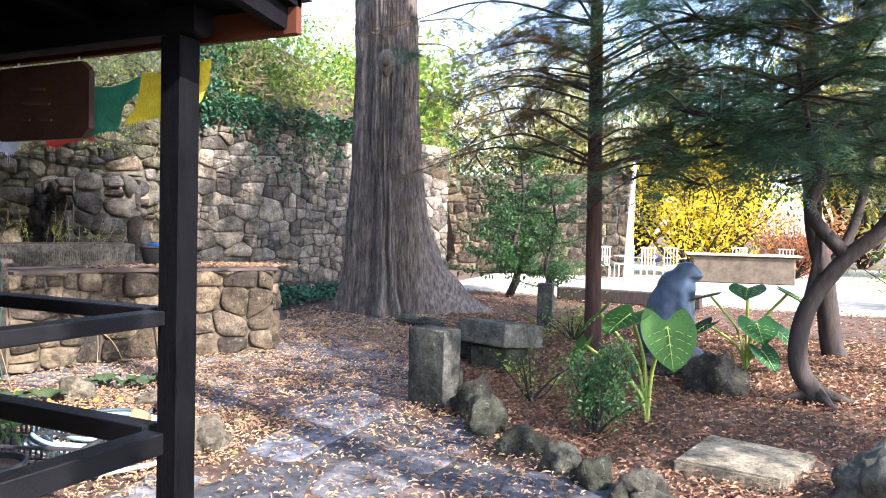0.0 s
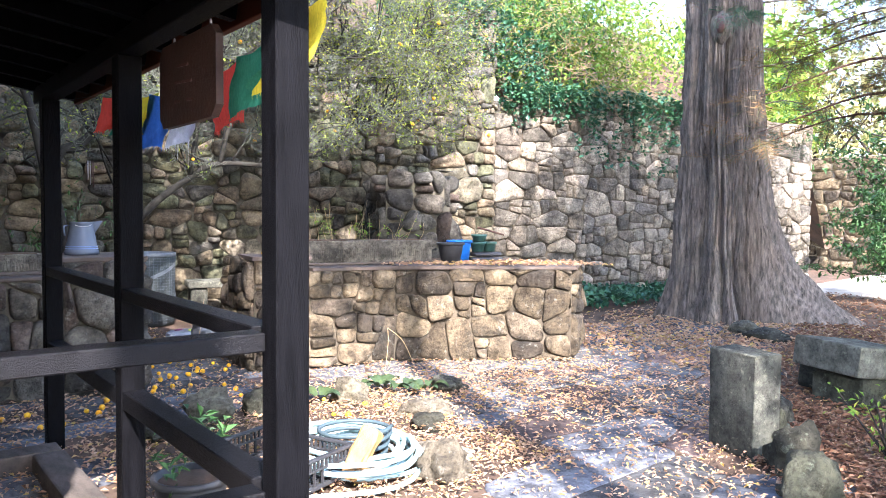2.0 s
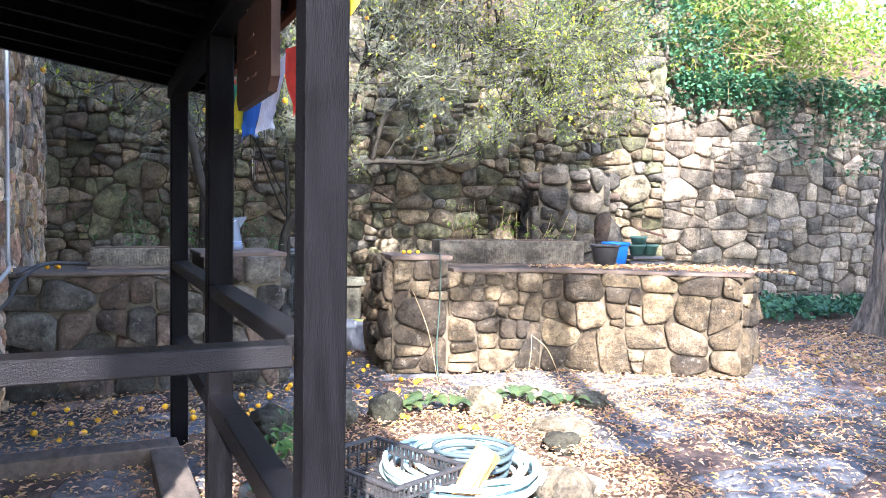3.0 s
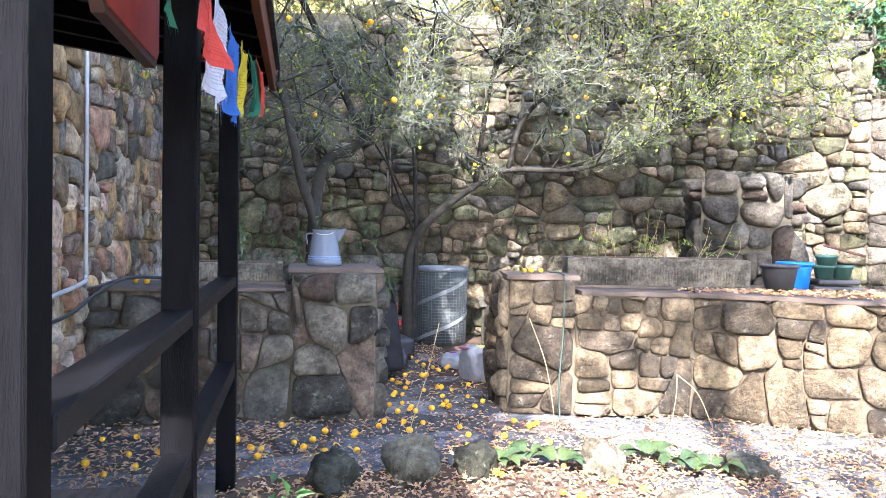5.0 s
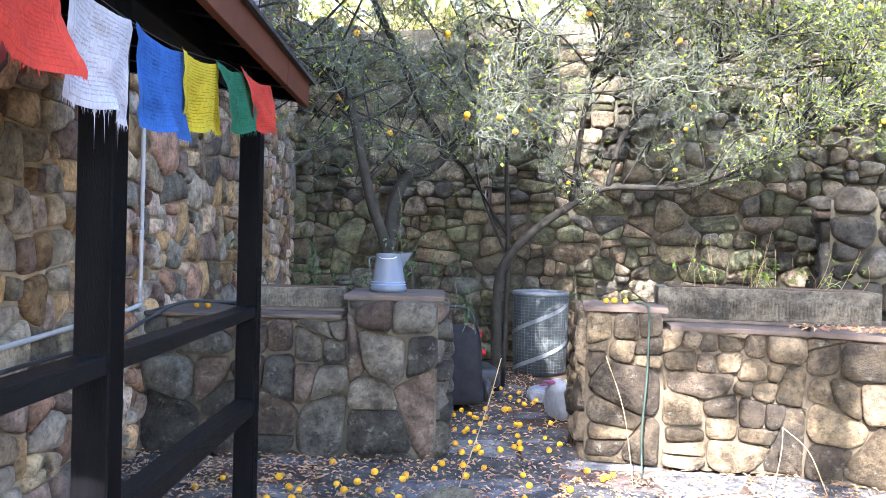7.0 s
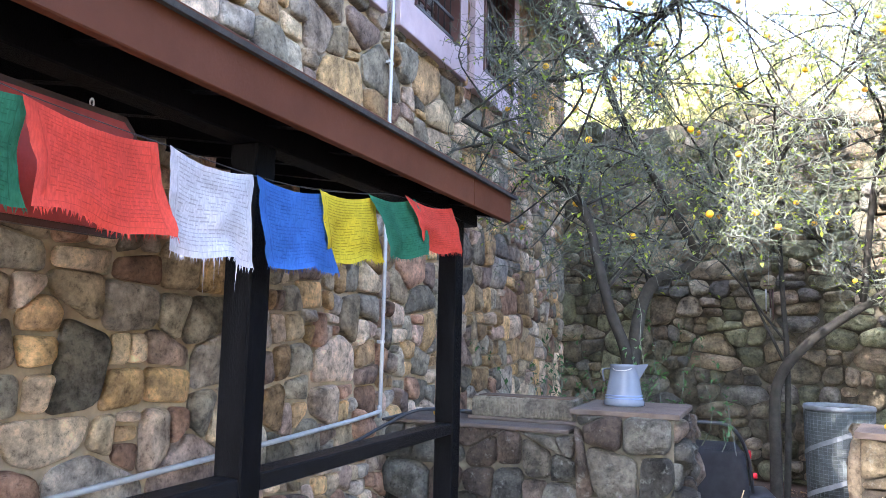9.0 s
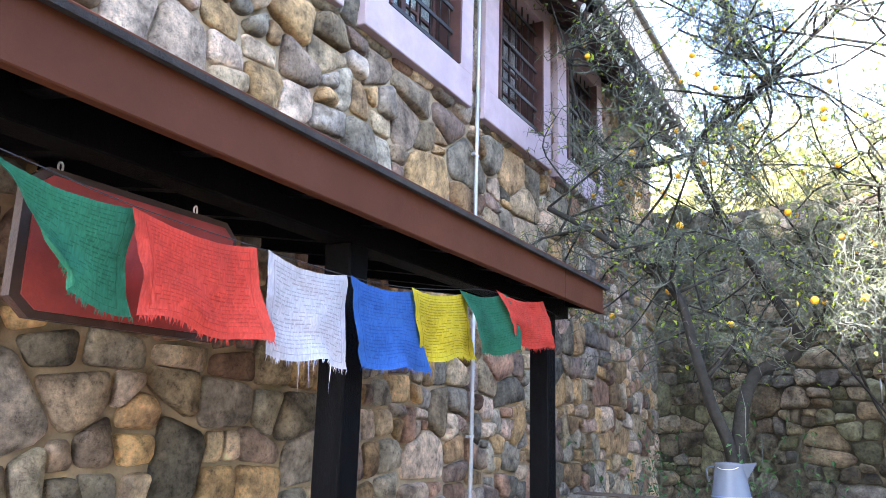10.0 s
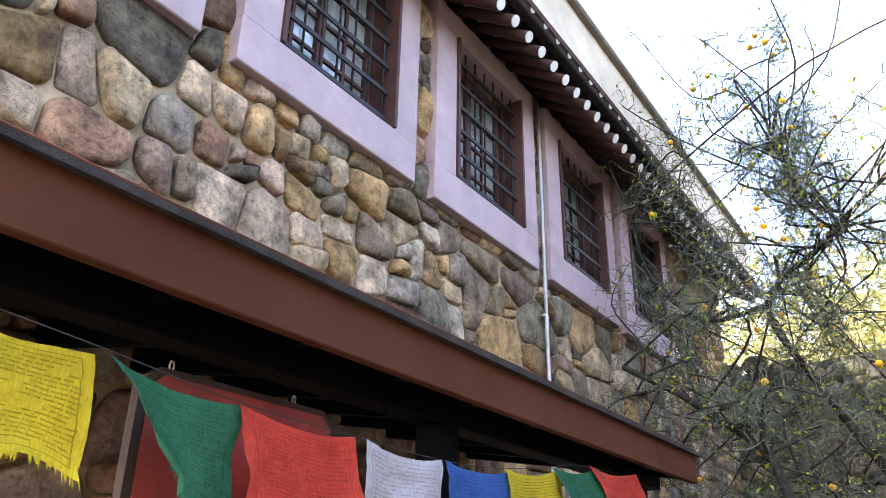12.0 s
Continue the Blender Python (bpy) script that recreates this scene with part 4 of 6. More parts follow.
part("coping", prism([(2.32, 4.13), (3.1, 3.95), (3.2, 4.6), (2.40, 4.7)], 0.862, 0.89), slab_m, raised_bed)
for i, (a, b) in enumerate((((3.1, 3.95), (3.82, 3.48)), ((3.82, 3.48), (4.52, 3.02)))):
    part("coping", prism([(a[0], a[1]), (b[0], b[1]), (b[0] + 0.35, b[1] + 0.55), (a[0] + 0.3, a[1] + 0.6)], 0.862, 0.893 - 0.006 * i), slab_m, raised_bed, "reddish brown slate coping")
part("coping", prism([(4.53, 3.03), (5.16, 3.55), (5.0, 4.2), (4.88, 3.58)], 0.86, 0.89), slab_m, raised_bed)
part("soil_fill", prism([(2.42, 4.72), (3.2, 4.62), (4.86, 3.6), (4.98, 4.25), (4.92, 4.85), (2.0, 5.1)], 0.86, 0.885), soil, raised_bed)

can = thing("watering_can", "blue-grey enamel jug with dark bands, on the pier", "jug", (0.53, 4.6, 1.037))
cx, cy, cz = 0.525, 4.58, 1.037
part("body", lathe([(0.118, 0), (0.128, 0.005), (0.128, 0.03), (0.120, 0.04), (0.092, 0.2), (0.086, 0.245), (0.092, 0.258), (0.084, 0.258), (0.078, 0.24)], 32, (cx, cy, cz)), enamel, can, "", True)
for z in (0.045, 0.062):
    part("band", lathe([(0.1205 - z * 0.13 + 0.004, z), (0.1215 - z * 0.13 + 0.004, z + 0.004), (0.1205 - z * 0.13 + 0.003, z + 0.008)], 32, (cx, cy, cz)), enamel_blue, can, "", True)
bm = bmesh.new()
sp = [bm.verts.new(Vector((cx, cy, cz)) + Vector(p)) for p in ((0.07, -0.05, 0.256), (0.07, 0.05, 0.256), (0.15, 0.0, 0.262), (0.088, 0.0, 0.15), (0.155, -0.012, 0.266), (0.155, 0.012, 0.266))]
for f in ((0, 3, 4), (3, 1, 5), (3, 5, 4)):
    bm.faces.new([sp[i] for i in f])
spout = part("spout", bm, enamel, can)
spout.modifiers.new("thick", "SOLIDIFY").thickness = 0.004
pipe("handle", [(cx - 0.085, cy, cz + 0.23), (cx - 0.13, cy - 0.02, cz + 0.22), (cx - 0.125, cy - 0.02, cz + 0.15)], 0.006, enamel, can)
pipe("bail", [(cx - 0.08, cy - 0.02, cz + 0.25), (cx - 0.04, cy - 0.085, cz + 0.225), (cx + 0.03, cy - 0.09, cz + 0.226), (cx + 0.08, cy - 0.03, cz + 0.25)], 0.0025, grey_metal, can)

bin_ = thing("garden_bin", "pop-up garden waste bin of dark netting with grey bands", "bin", (1.98, 7.7, 0))
bc = (1.98, 7.72, 0.0)
part("net_side", lathe([(0.28, 0), (0.29, 0.3), (0.295, 0.6), (0.30, 0.85), (0.292, 0.85), (0.28, 0.3), (0.27, 0.02)], 40, bc), mesh_dark, bin_, "dark netting side", True)
part("rim", lathe([(0.305, 0.84), (0.312, 0.86), (0.305, 0.885), (0.290, 0.885), (0.288, 0.85)], 40, bc), grey_fabric, bin_, "grey fabric rim", True)
net = Heap()
for k2 in range(44):
    a = 2 * math.pi * k2 / 44
    net.add(*tube_data([(bc[0] + (0.286 + 0.02 * z) * math.cos(a), bc[1] + (0.286 + 0.02 * z) * math.sin(a), bc[2] + z) for z in (0.02, 0.4, 0.84)], 0.0013, 3))
for j in range(24):
    z = 0.04 + j * 0.034
    net.add(*tube_data([(bc[0] + (0.288 + 0.02 * z) * math.cos(t2 * math.pi / 16), bc[1] + (0.288 + 0.02 * z) * math.sin(t2 * math.pi / 16), bc[2] + z) for t2 in range(33)], 0.0013, 3))
net.part("netting", net_thread, bin_, "grey net threads")
for a0, zb in ((0.3, 0.0), (0.3 + math.pi, 0.0)):
    sp1 = [(bc[0] + (0.302) * math.cos(a0 + t2 * 0.13), bc[1] + 0.302 * math.sin(a0 + t2 * 0.13), bc[2] + 0.03 + 0.8 * t2 / 48) for t2 in range(49)]
    hp = Heap()
    for p in sp1:
        hp.v += [Vector(p), Vector(p) + Vector((0, 0, 0.045))]
    hp.f = [(2 * q, 2 * q + 2, 2 * q + 3, 2 * q + 1) for q in range(48)]
    hp.part("spiral_band", grey_fabric, bin_, "grey fabric spiral band")

mower = thing("lawn_mower", "black lawn mower with a fabric grass bag and red levers", "mower", (1.1, 6.0, 0))
bm = box((0.98, 5.9, 0.35), (0.5, 0.62, 0.6), (0, 0, 8), 0.06, 3)
for v in bm.verts:
    if v.co.z > 0.4:
        v.co.y += 0.12
        v.co.x -= 0.05
part("grass_bag", bm, black_cloth, mower, "black fabric grass bag", True)
part("deck", box((1.22, 6.3, 0.2), (0.34, 0.5, 0.16), (0, 0, 10), 0.04, 2), black_plastic, mower, "", True)
for wx, wy in ((1.30, 6.02), (1.36, 6.5)):
    bm = lathe([(0.02, -0.025), (0.085, -0.03), (0.10, -0.02), (0.10, 0.02), (0.085, 0.03), (0.02, 0.025)], 20)
    bmesh.ops.transform(bm, matrix=pose(wx, wy, 0.1, 0, 90, 10), verts=bm.verts)
    wheel = part("wheel", bm, black_plastic, mower, "", True)
    bm = lathe([(0.01, 0.031), (0.05, 0.034), (0.052, 0.026)], 16)
    bmesh.ops.transform(bm, matrix=pose(wx, wy, 0.1, 0, 90, 10), verts=bm.verts)
    part("hub", bm, red_plastic, mower, "red wheel hub", True)
pipe("push_handle", [(1.25, 6.1, 0.3), (1.22, 5.95, 0.6), (1.12, 5.75, 0.82), (0.95, 5.62, 0.86), (0.75, 5.6, 0.84)], 0.014, black_plastic, mower)
part("lever", box((1.23, 5.98, 0.6), (0.03, 0.04, 0.06), (20, 0, 0), 0.006), red_plastic, mower, "red plastic lever")
part("lever", box((1.27, 6.02, 0.44), (0.03, 0.05, 0.04), (0, 0, 0), 0.006), red_plastic, mower, "red plastic lever")


def crumpled_bag(label, c, s, rz, seed):
    b = thing("plastic_bag", label, "bag", c, "crumpled compost bags")
    bm = ico(1, 4)
    for v in bm.verts:
        d = v.co.normalized()
        q = [math.copysign(abs(w) ** 0.6, w) for w in d]
        k3 = 1 + 0.13 * noise.noise(d * 4 + Vector((seed, 0, 0))) + 0.10 * abs(noise.noise(d * 9 + Vector((0, seed, 0))))
        v.co = Vector((q[0] * s[0] * k3, q[1] * s[1] * k3, max(q[2], -0.8) * s[2] * k3 + s[2] * 0.8))
    bmesh.ops.transform(bm, matrix=pose(*c, 0, 0, rz), verts=bm.verts)
    part("film", bm, bag_white, b, "", True)
    for dx, dy, m2, r in ((0.08, -0.02, bag_lime, 0.11), (-0.12, 0.03, bag_plum, 0.06)):
        bm = ico(1, 2)
        for v in bm.verts:
            v.co = Vector((v.co.x * r * 1.2, v.co.y * r * 0.8, v.co.z * 0.012))
        bmesh.ops.transform(bm, matrix=pose(*c, 0, 0, rz) @ pose(dx, dy, s[2] * 1.72, 6, 4, 30), verts=bm.verts)
        part("print_patch", bm, m2, b)


crumpled_bag("crumpled white compost bag with lime and plum print", (1.95, 6.15, 0.0), (0.26, 0.2, 0.07), -25, 2)
crumpled_bag("half-empty blue-white plastic bag leaning by the raised bed", (1.90, 5.55, 0.0), (0.12, 0.16, 0.16), 20, 5)
st = thing("stone_bench", "low dark stone slab bench beneath the wall", "bench", (2.95, 7.55, 0))
part("slab", box((2.95, 7.55, 0.48), (1.1, 0.4, 0.09), (0, 0, BZ), 0.02, 2), grey_slab, st)
for dx in (-0.4, 0.4):
    part("support", box((2.95 + dx, 7.55 - dx * 0.22, 0.22), (0.2, 0.32, 0.44), (0, 0, BZ), 0.02), grey_slab, st)


def pot(name, label, c, r0, r1, h, material, cat="pot", lip=0.012):
    t = thing(name, label, cat, c)
    part("shell", lathe([(r0, 0), (r1 * 0.98, h * 0.86), (r1 * 0.98, h * 0.88), (r1 + lip, h * 0.89), (r1 + lip, h), (r1 - 0.006, h), (r1 - 0.012, h * 0.8), (r0, h * 0.75)], 28, c), material, t, "", True)
    return t


p1 = pot("plant_pot", "empty black plastic pot on the raised bed", (3.86, 4.12, 0.893), 0.095, 0.13, 0.2, black_plastic)
p2 = pot("bucket", "bright blue plastic bucket on the raised bed", (4.10, 4.28, 0.893), 0.10, 0.125, 0.215, blue_plastic, "bucket")
tr = thing("pot_stack", "stack of dark green nursery pots and trays", "pots", (4.45, 4.3, 0.89))
part("tray", box((4.45, 4.3, 0.905), (0.36, 0.26, 0.035), (0, 0, -20), 0.012), black_plastic, tr)
part("tray", box((4.46, 4.31, 0.955), (0.32, 0.24, 0.04), (0, 0, -14), 0.012), black_plastic, tr)
for i, (dx, dz) in enumerate(((-0.08, 0.98), (0.08, 0.98), (-0.06, 1.06))):
    part("nursery_pot", lathe([(0.06, 0), (0.075, 0.08), (0.085, 0.085), (0.085, 0.105), (0.07, 0.105), (0.06, 0.03)], 20, (4.45 + dx, 4.3, dz)), green_plastic, tr, "", True)
part("trowel_handle", box((4.5, 4.24, 1.20), (0.34, 0.02, 0.02), (0, 14, -12), 0.005), red_bark, tr)

gh = thing("garden_hose", "thin dark green hose hanging down the stone face", "hose", (2.15, 4.1, 0))
pipe("hose_line", [(2.18, 4.45, 1.01), (2.17, 4.14, 1.012), (2.165, 4.07, 0.96), (2.16, 4.06, 0.6), (2.13, 4.04, 0.25), (2.12, 3.98, 0.02), (2.1, 3.9, 0.012)], 0.0065, hose_green, gh)

ch = thing("wind_chime", "small metal wind chime with thin hanging tubes", "wind chime", (1.4, 8.1, 2.1))
part("top_plate", lathe([(0.05, 0), (0.05, 0.012), (0.01, 0.014)], 14, (1.40, 8.1, 2.03)), red_bark, ch, "", True)
for i in range(5):
    a = i * 1.2566
    vs, fs = tube_data([(1.4 + 0.035 * math.cos(a), 8.1 + 0.035 * math.sin(a), 2.0), (1.4 + 0.035 * math.cos(a), 8.1 + 0.035 * math.sin(a), 1.68 + 0.03 * i)], 0.007, 8)
    mesh_part("chime_tube", vs, fs, grey_metal if i % 2 else dark_brown, ch, "", True)
pipe("string", [(1.4, 8.1, 2.04), (1.405, 8.1, 2.3), (1.42, 8.09, 2.62)], 0.002, grey_metal, ch, sides=5)

# ---- planting bed before the porch ----
hose = thing("hose_coil", "loose coil of pale blue-green garden hose on the ground", "hose", (1.25, 1.75, 0))
rg = rng_of(5)
pts = []
for i in range(15 * 9):
    a = i * 2 * math.pi / 15 + rg.uniform(-0.04, 0.04)
    turn = i / 15
    r = 0.33 + 0.05 * math.sin(turn * 2.3) + 0.02 * (turn % 3) + rg.uniform(-0.012, 0.012)
    pts.append((1.24 + r * 0.92 * math.cos(a) + 0.05 * math.sin(turn * 1.9), 1.74 + r * 1.12 * math.sin(a) + 0.05 * math.cos(turn * 2.7), 0.022 + 0.011 * turn + rg.uniform(0, 0.012)))
pts += [(1.5, 1.35, 0.05), (1.2, 1.15, 0.03), (0.8, 1.3, 0.02), (0.4, 1.5, 0.02), (0.15, 1.45, 0.02)]
pipe("hose_line", pts, 0.0135, hose_m, hose, sides=8, n=3)
pts = [(1.3 + (0.16 + 0.015 * (i // 12)) * math.cos(i * 0.52), 1.72 + 0.2 * math.sin(i * 0.52), 0.03 + 0.0035 * i) for i in range(48)]
pipe("inner_hose", pts, 0.012, hose_dark, hose, "dark slate-coloured hose inside the coil", 7, 3)

crate = thing("plastic_crate", "black latticed plastic crate with a pierced rim", "crate", (0.78, 1.62, 0))
CM = pose(0.80, 1.66, 0.03, 0, 0, -68)
lx, ly, lz = 0.62, 0.44, 0.15


def in_crate(bm):
    bmesh.ops.transform(bm, matrix=CM, verts=bm.verts)
    return bm


for sx, sy, ox, oy in ((lx, 0.014, 0, -ly / 2), (lx, 0.014, 0, ly / 2), (0.014, ly, -lx / 2, 0), (0.014, ly, lx / 2, 0)):
    bm = bmesh.new()
    add_box(bm, (ox, oy, lz), (sx + 0.012, sy + 0.012, 0.016), None, 0.003)
    add_box(bm, (ox, oy, lz - 0.055), (sx, sy, 0.012), None, 0.002)
    add_box(bm, (ox, oy, 0.01), (sx, sy, 0.02), None, 0.002)
    L = max(sx, sy)
    for i in range(int(L / 0.03)):
        d = -L / 2 + 0.02 + i * 0.03
        px, py = (ox + d, oy) if sx > sy else (ox, oy + d)
        add_box(bm, (px, py, lz - 0.027), ((0.009, 0.012, 0.05) if sx > sy else (0.012, 0.009, 0.05)))
        if i % 2 == 0:
            add_box(bm, (px, py, lz * 0.35), ((0.009, 0.012, lz * 0.6) if sx > sy else (0.012, 0.009, lz * 0.6)))
    part("side_lattice", in_crate(bm), black_plastic, crate)
bm = bmesh.new()
for i in range(15):
    add_box(bm, (-lx / 2 + 0.02 + i * (lx - 0.04) / 14, 0, 0.008), (0.01, ly, 0.012))
for i in range(10):
    add_box(bm, (0, -ly / 2 + 0.02 + i * (ly - 0.04) / 9, 0.014), (lx, 0.008, 0.01))
part("floor_lattice", in_crate(bm), black_plastic, crate)
log = thing("wood_chunk", "split chunk of pale firewood", "log", (1.06, 1.42, 0))
bm = box((0, 0, 0.14), (0.10, 0.09, 0.28), None, 0.012)
bmesh.ops.subdivide_edges(bm, edges=bm.edges[:], cuts=3)
for v in bm.verts:
    v.co += Vector((noise.noise(v.co * 14), noise.noise(v.co * 14 + Vector((5, 0, 0))), 0.4 * noise.noise(v.co * 9))) * 0.02
bmesh.ops.transform(bm, matrix=pose(1.07, 1.40, 0.02, 18, 30, 40), verts=bm.verts)
part("billet", bm, plain_mat("split_wood", (0.30, 0.17, 0.07), 0.9, 8, 0.35, 50, 0.6, stretch=(3, 3, 0.6)), log)

bp = pot("potted_plant", "black ribbed pot with a small dark-leaved plant", (0.24, 1.33, 0.0), 0.12, 0.155, 0.24, black_plastic)
part("soil_fill", lathe([(0.13, 0.2), (0.14, 0.215), (0.01, 0.22)], 20, (0.24, 1.33, 0)), soil, bp)
hp = Heap()
rg = rng_of(8)
for i in range(10):
    clump_leaves(hp, (0.24 + rg.uniform(-0.14, 0.14), 1.33 + rg.uniform(-0.14, 0.14), 0.27 + rg.uniform(0, 0.2)), (0.08, 0.08, 0.05), 8, 0.07, rg, 0.4)
hp.part("foliage", shrub_m, bp)

for i, (x, y, sx, sy, sz, m2, lab) in enumerate((
        (0.53, 2.90, 0.27, 0.14, 0.12, lichen_rock, "long low grey rock edging the bed"), (0.94, 2.96, 0.17, 0.14, 0.15, lichen_rock, "pointed greenish rock edging the bed"),
        (1.29, 2.94, 0.13, 0.12, 0.13, lichen_rock, "squat grey rock edging the bed"), (1.98, 2.92, 0.19, 0.13, 0.11, pale_rock, "pale rounded rock among hostas"),
        (2.18, 2.28, 0.17, 0.12, 0.09, pale_rock, "flat pale rock in the leaves"), (2.02, 2.02, 0.13, 0.12, 0.07, lichen_rock, "small flat rock in the leaves"),
        (2.75, 2.75, 0.17, 0.14, 0.09, lichen_rock, "low grey rock at the bed's edge"), (1.52, 1.2, 0.15, 0.13, 0.14, pale_rock, "pale pointed rock beside the hose"),
        (1.72, 1.5, 0.16, 0.2, 0.05, pale_rock, "flat pale stone beside the hose"))):
    rock_thing("rock", lab, (x, y, -0.01), (sx, sy, sz), i + 1.3, m2, "rocks round the bed")


def hosta(c, seed, n=13, size=0.17):
    t = thing("hosta", "low hosta with blue-green and yellowing leaves", "plant", c, "hostas in the bed")
    rg = rng_of(seed)
    hp = Heap()
    for i in range(n):
        a, l = rg.uniform(0, 6.28), size * rg.uniform(0.7, 1.3)
        d, sd = Vector((math.cos(a), math.sin(a), 0)), Vector((-math.sin(a), math.cos(a), 0))
        rows = []
        for k2 in range(6):
            tt = k2 / 5
            p = Vector(c) + d * (0.04 + l * tt) + Vector((0, 0, 0.05 + l * 1.1 * tt - l * 1.0 * tt * tt))
            w = l * 0.32 * math.sin(math.pi * min(1, 0.12 + tt * 0.9)) ** 0.8
            rows.append((p - sd * w + Vector((0, 0, w * 0.3)), p, p + sd * w + Vector((0, 0, w * 0.3))))
        n0 = len(hp.v)
        for r in rows:
            hp.v += r
        for k2 in range(5):
            b0 = n0 + k2 * 3
            hp.f += [(b0, b0 + 1, b0 + 4, b0 + 3), (b0 + 1, b0 + 2, b0 + 5, b0 + 4)]
    hp.part("leaves", hosta_m, t, "", True)


for i, c in enumerate(((1.62, 3.12, 0), (1.42, 3.02, 0), (2.42, 2.88, 0), (2.55, 2.75, 0), (1.75, 2.95, 0))):
    hosta(c, 70 + i, 9, 0.115)
hosta((2.3, 3.0, 0), 77, 9, 0.13)

dry = thing("dry_stalks", "bare dry stalks standing against the raised bed", "stalks", (2.9, 3.6, 0))
rg = rng_of(17)
for a, b in (((2.75, 3.62, 0), (2.86, 3.75, 0.36)), ((2.86, 3.75, 0.36), (3.05, 3.6, 0.02)), ((1.0, 3.6, 0), (1.25, 3.9, 0.7)), ((2.0, 3.7, 0), (1.88, 3.95, 0.72))):
    m2 = (Vector(a) + Vector(b)) / 2 + Vector((0.03, 0.02, 0.05))
    pipe("stalk", [a, m2, b], 0.003, straw_m, dry, sides=5)
tp = thing("trough_plants", "wispy weeds and dry stems growing in the trough", "plant", (3.0, 4.46, 1.1))
hp, hs = Heap(), Heap()
rg = rng_of(23)
for i in range(30):
    x = rg.uniform(2.45, 3.6)
    base = Vector((x, 4.46 - (x - 3.02) * 0.215 + rg.uniform(-0.08, 0.08), 1.1))
    tip = base + Vector((rg.uniform(-0.12, 0.12), rg.uniform(-0.1, 0.1), rg.uniform(0.08, 0.42)))
    hs.add(*tube_data(smooth_line([base, (base + tip) / 2 + rand_dir(rg) * 0.03, tip], 3), 0.0022, 3))
    for k2 in range(2):
        clump_leaves(hp, base.lerp(tip, rg.uniform(0.3, 1)), (0.03, 0.03, 0.03), 2, 0.04, rg, 0.45)
tagged(hs.part("stem", straw_m, tp), kind="stuff")
hp.part("foliage", lush_m, tp)

# ---- planting beyond the path ----
stele = thing("stone_stele", "upright grey slab of lichened stone beside the path", "stone slab", (3.13, 0.5, 0))
bm = box((3.22, 0.52, 0.29), (0.20, 0.36, 0.60), (0, 0, -16), 0.012, 2)
bmesh.ops.subdivide_edges(bm, edges=bm.edges[:], cuts=3)
for v in bm.verts:
    v.co += rand_dir(random) * 0.0035
part("slab", bm, grey_slab, stele, "", True)
lan = thing("stone_block", "broken square stone block resting on smaller stones", "stone block", (4.9, 0.65, 0))
part("block", box((5.0, 0.68, 0.33), (0.58, 0.62, 0.22), (0, 6, -20), 0.02, 2), grey_slab, lan)
part("footing", box((4.95, 0.66, 0.11), (0.4, 0.42, 0.22), (0, 0, -12), 0.03, 2), lichen_rock, lan)
part("broken_corner", box((5.25, 1.05, 0.2), (0.4, 0.25, 0.36), (5, 0, 15), 0.03, 2), grey_slab, lan)
post = thing("stone_post", "short dark square stone post", "post", (7.6, 1.08, 0))
part("shaft", box((7.65, 1.08, 0.32), (0.2, 0.2, 0.66), (0, 0, 10), 0.015, 2), grey_slab, post)
bench = thing("timber_edge", "dark weathered timber lying along the planting", "timber", (11.5, 1, 0))
part("timber", beam_between((12.2, 2.3, 0.14), (12.0, -0.35, 0.14), 0.22, 0.24, 0.02), dark_bark, bench)
for i, (x, y, sx, sy, sz) in enumerate(((3.05, 0.12, 0.18, 0.15, 0.26), (2.72, -0.12, 0.2, 0.17, 0.22), (2.42, -0.5, 0.17, 0.14, 0.17), (2.18, -0.82, 0.15, 0.13, 0.15), (2.02, -1.03, 0.13, 0.13, 0.16), (1.93, -1.30, 0.16, 0.15, 0.16), (1.72, -1.42, 0.15, 0.13, 0.12),
                                        (3.35, 0.45, 0.2, 0.18, 0.22), (3.9, 0.75, 0.2, 0.2, 0.2), (7.4, 3.0, 0.25, 0.2, 0.14), (7.2, 2.55, 0.2, 0.3, 0.12))):
    rock_thing("rock", "lichen-spotted grey rock edging the path", (x, y, -0.02), (sx * 0.92, sy * 0.92, sz * 0.8), i * 1.9 + 4, lichen_rock, "rocks edging the path")
rock_thing("boulder", "mossy dark boulder among fallen leaves", (4.9, -1.36, -0.02), (0.28, 0.24, 0.24), 9.2, lichen_rock)
rock_thing("boulder", "flat stone at the foot of the boulder", (5.6, -0.9, -0.02), (0.45, 0.3, 0.18), 3.3, grey_slab)
rock_thing("boulder", "flat-topped grey stone at the bed's corner", (2.35, -2.45, -0.02), (0.3, 0.25, 0.25), 6.1, grey_slab)
sl = thing("stone_slab", "flat pale stone slab strewn with leaves", "stone slab", (2.8, -1.75, 0))
bm = prism([(2.47, -1.38), (2.38, -1.95), (2.98, -2.12), (3.15, -1.50)], -0.02, 0.075)
bmesh.ops.bevel(bm, geom=bm.edges[:], offset=0.012, segments=2, affect="EDGES")
part("slab", bm, pale_rock, sl)

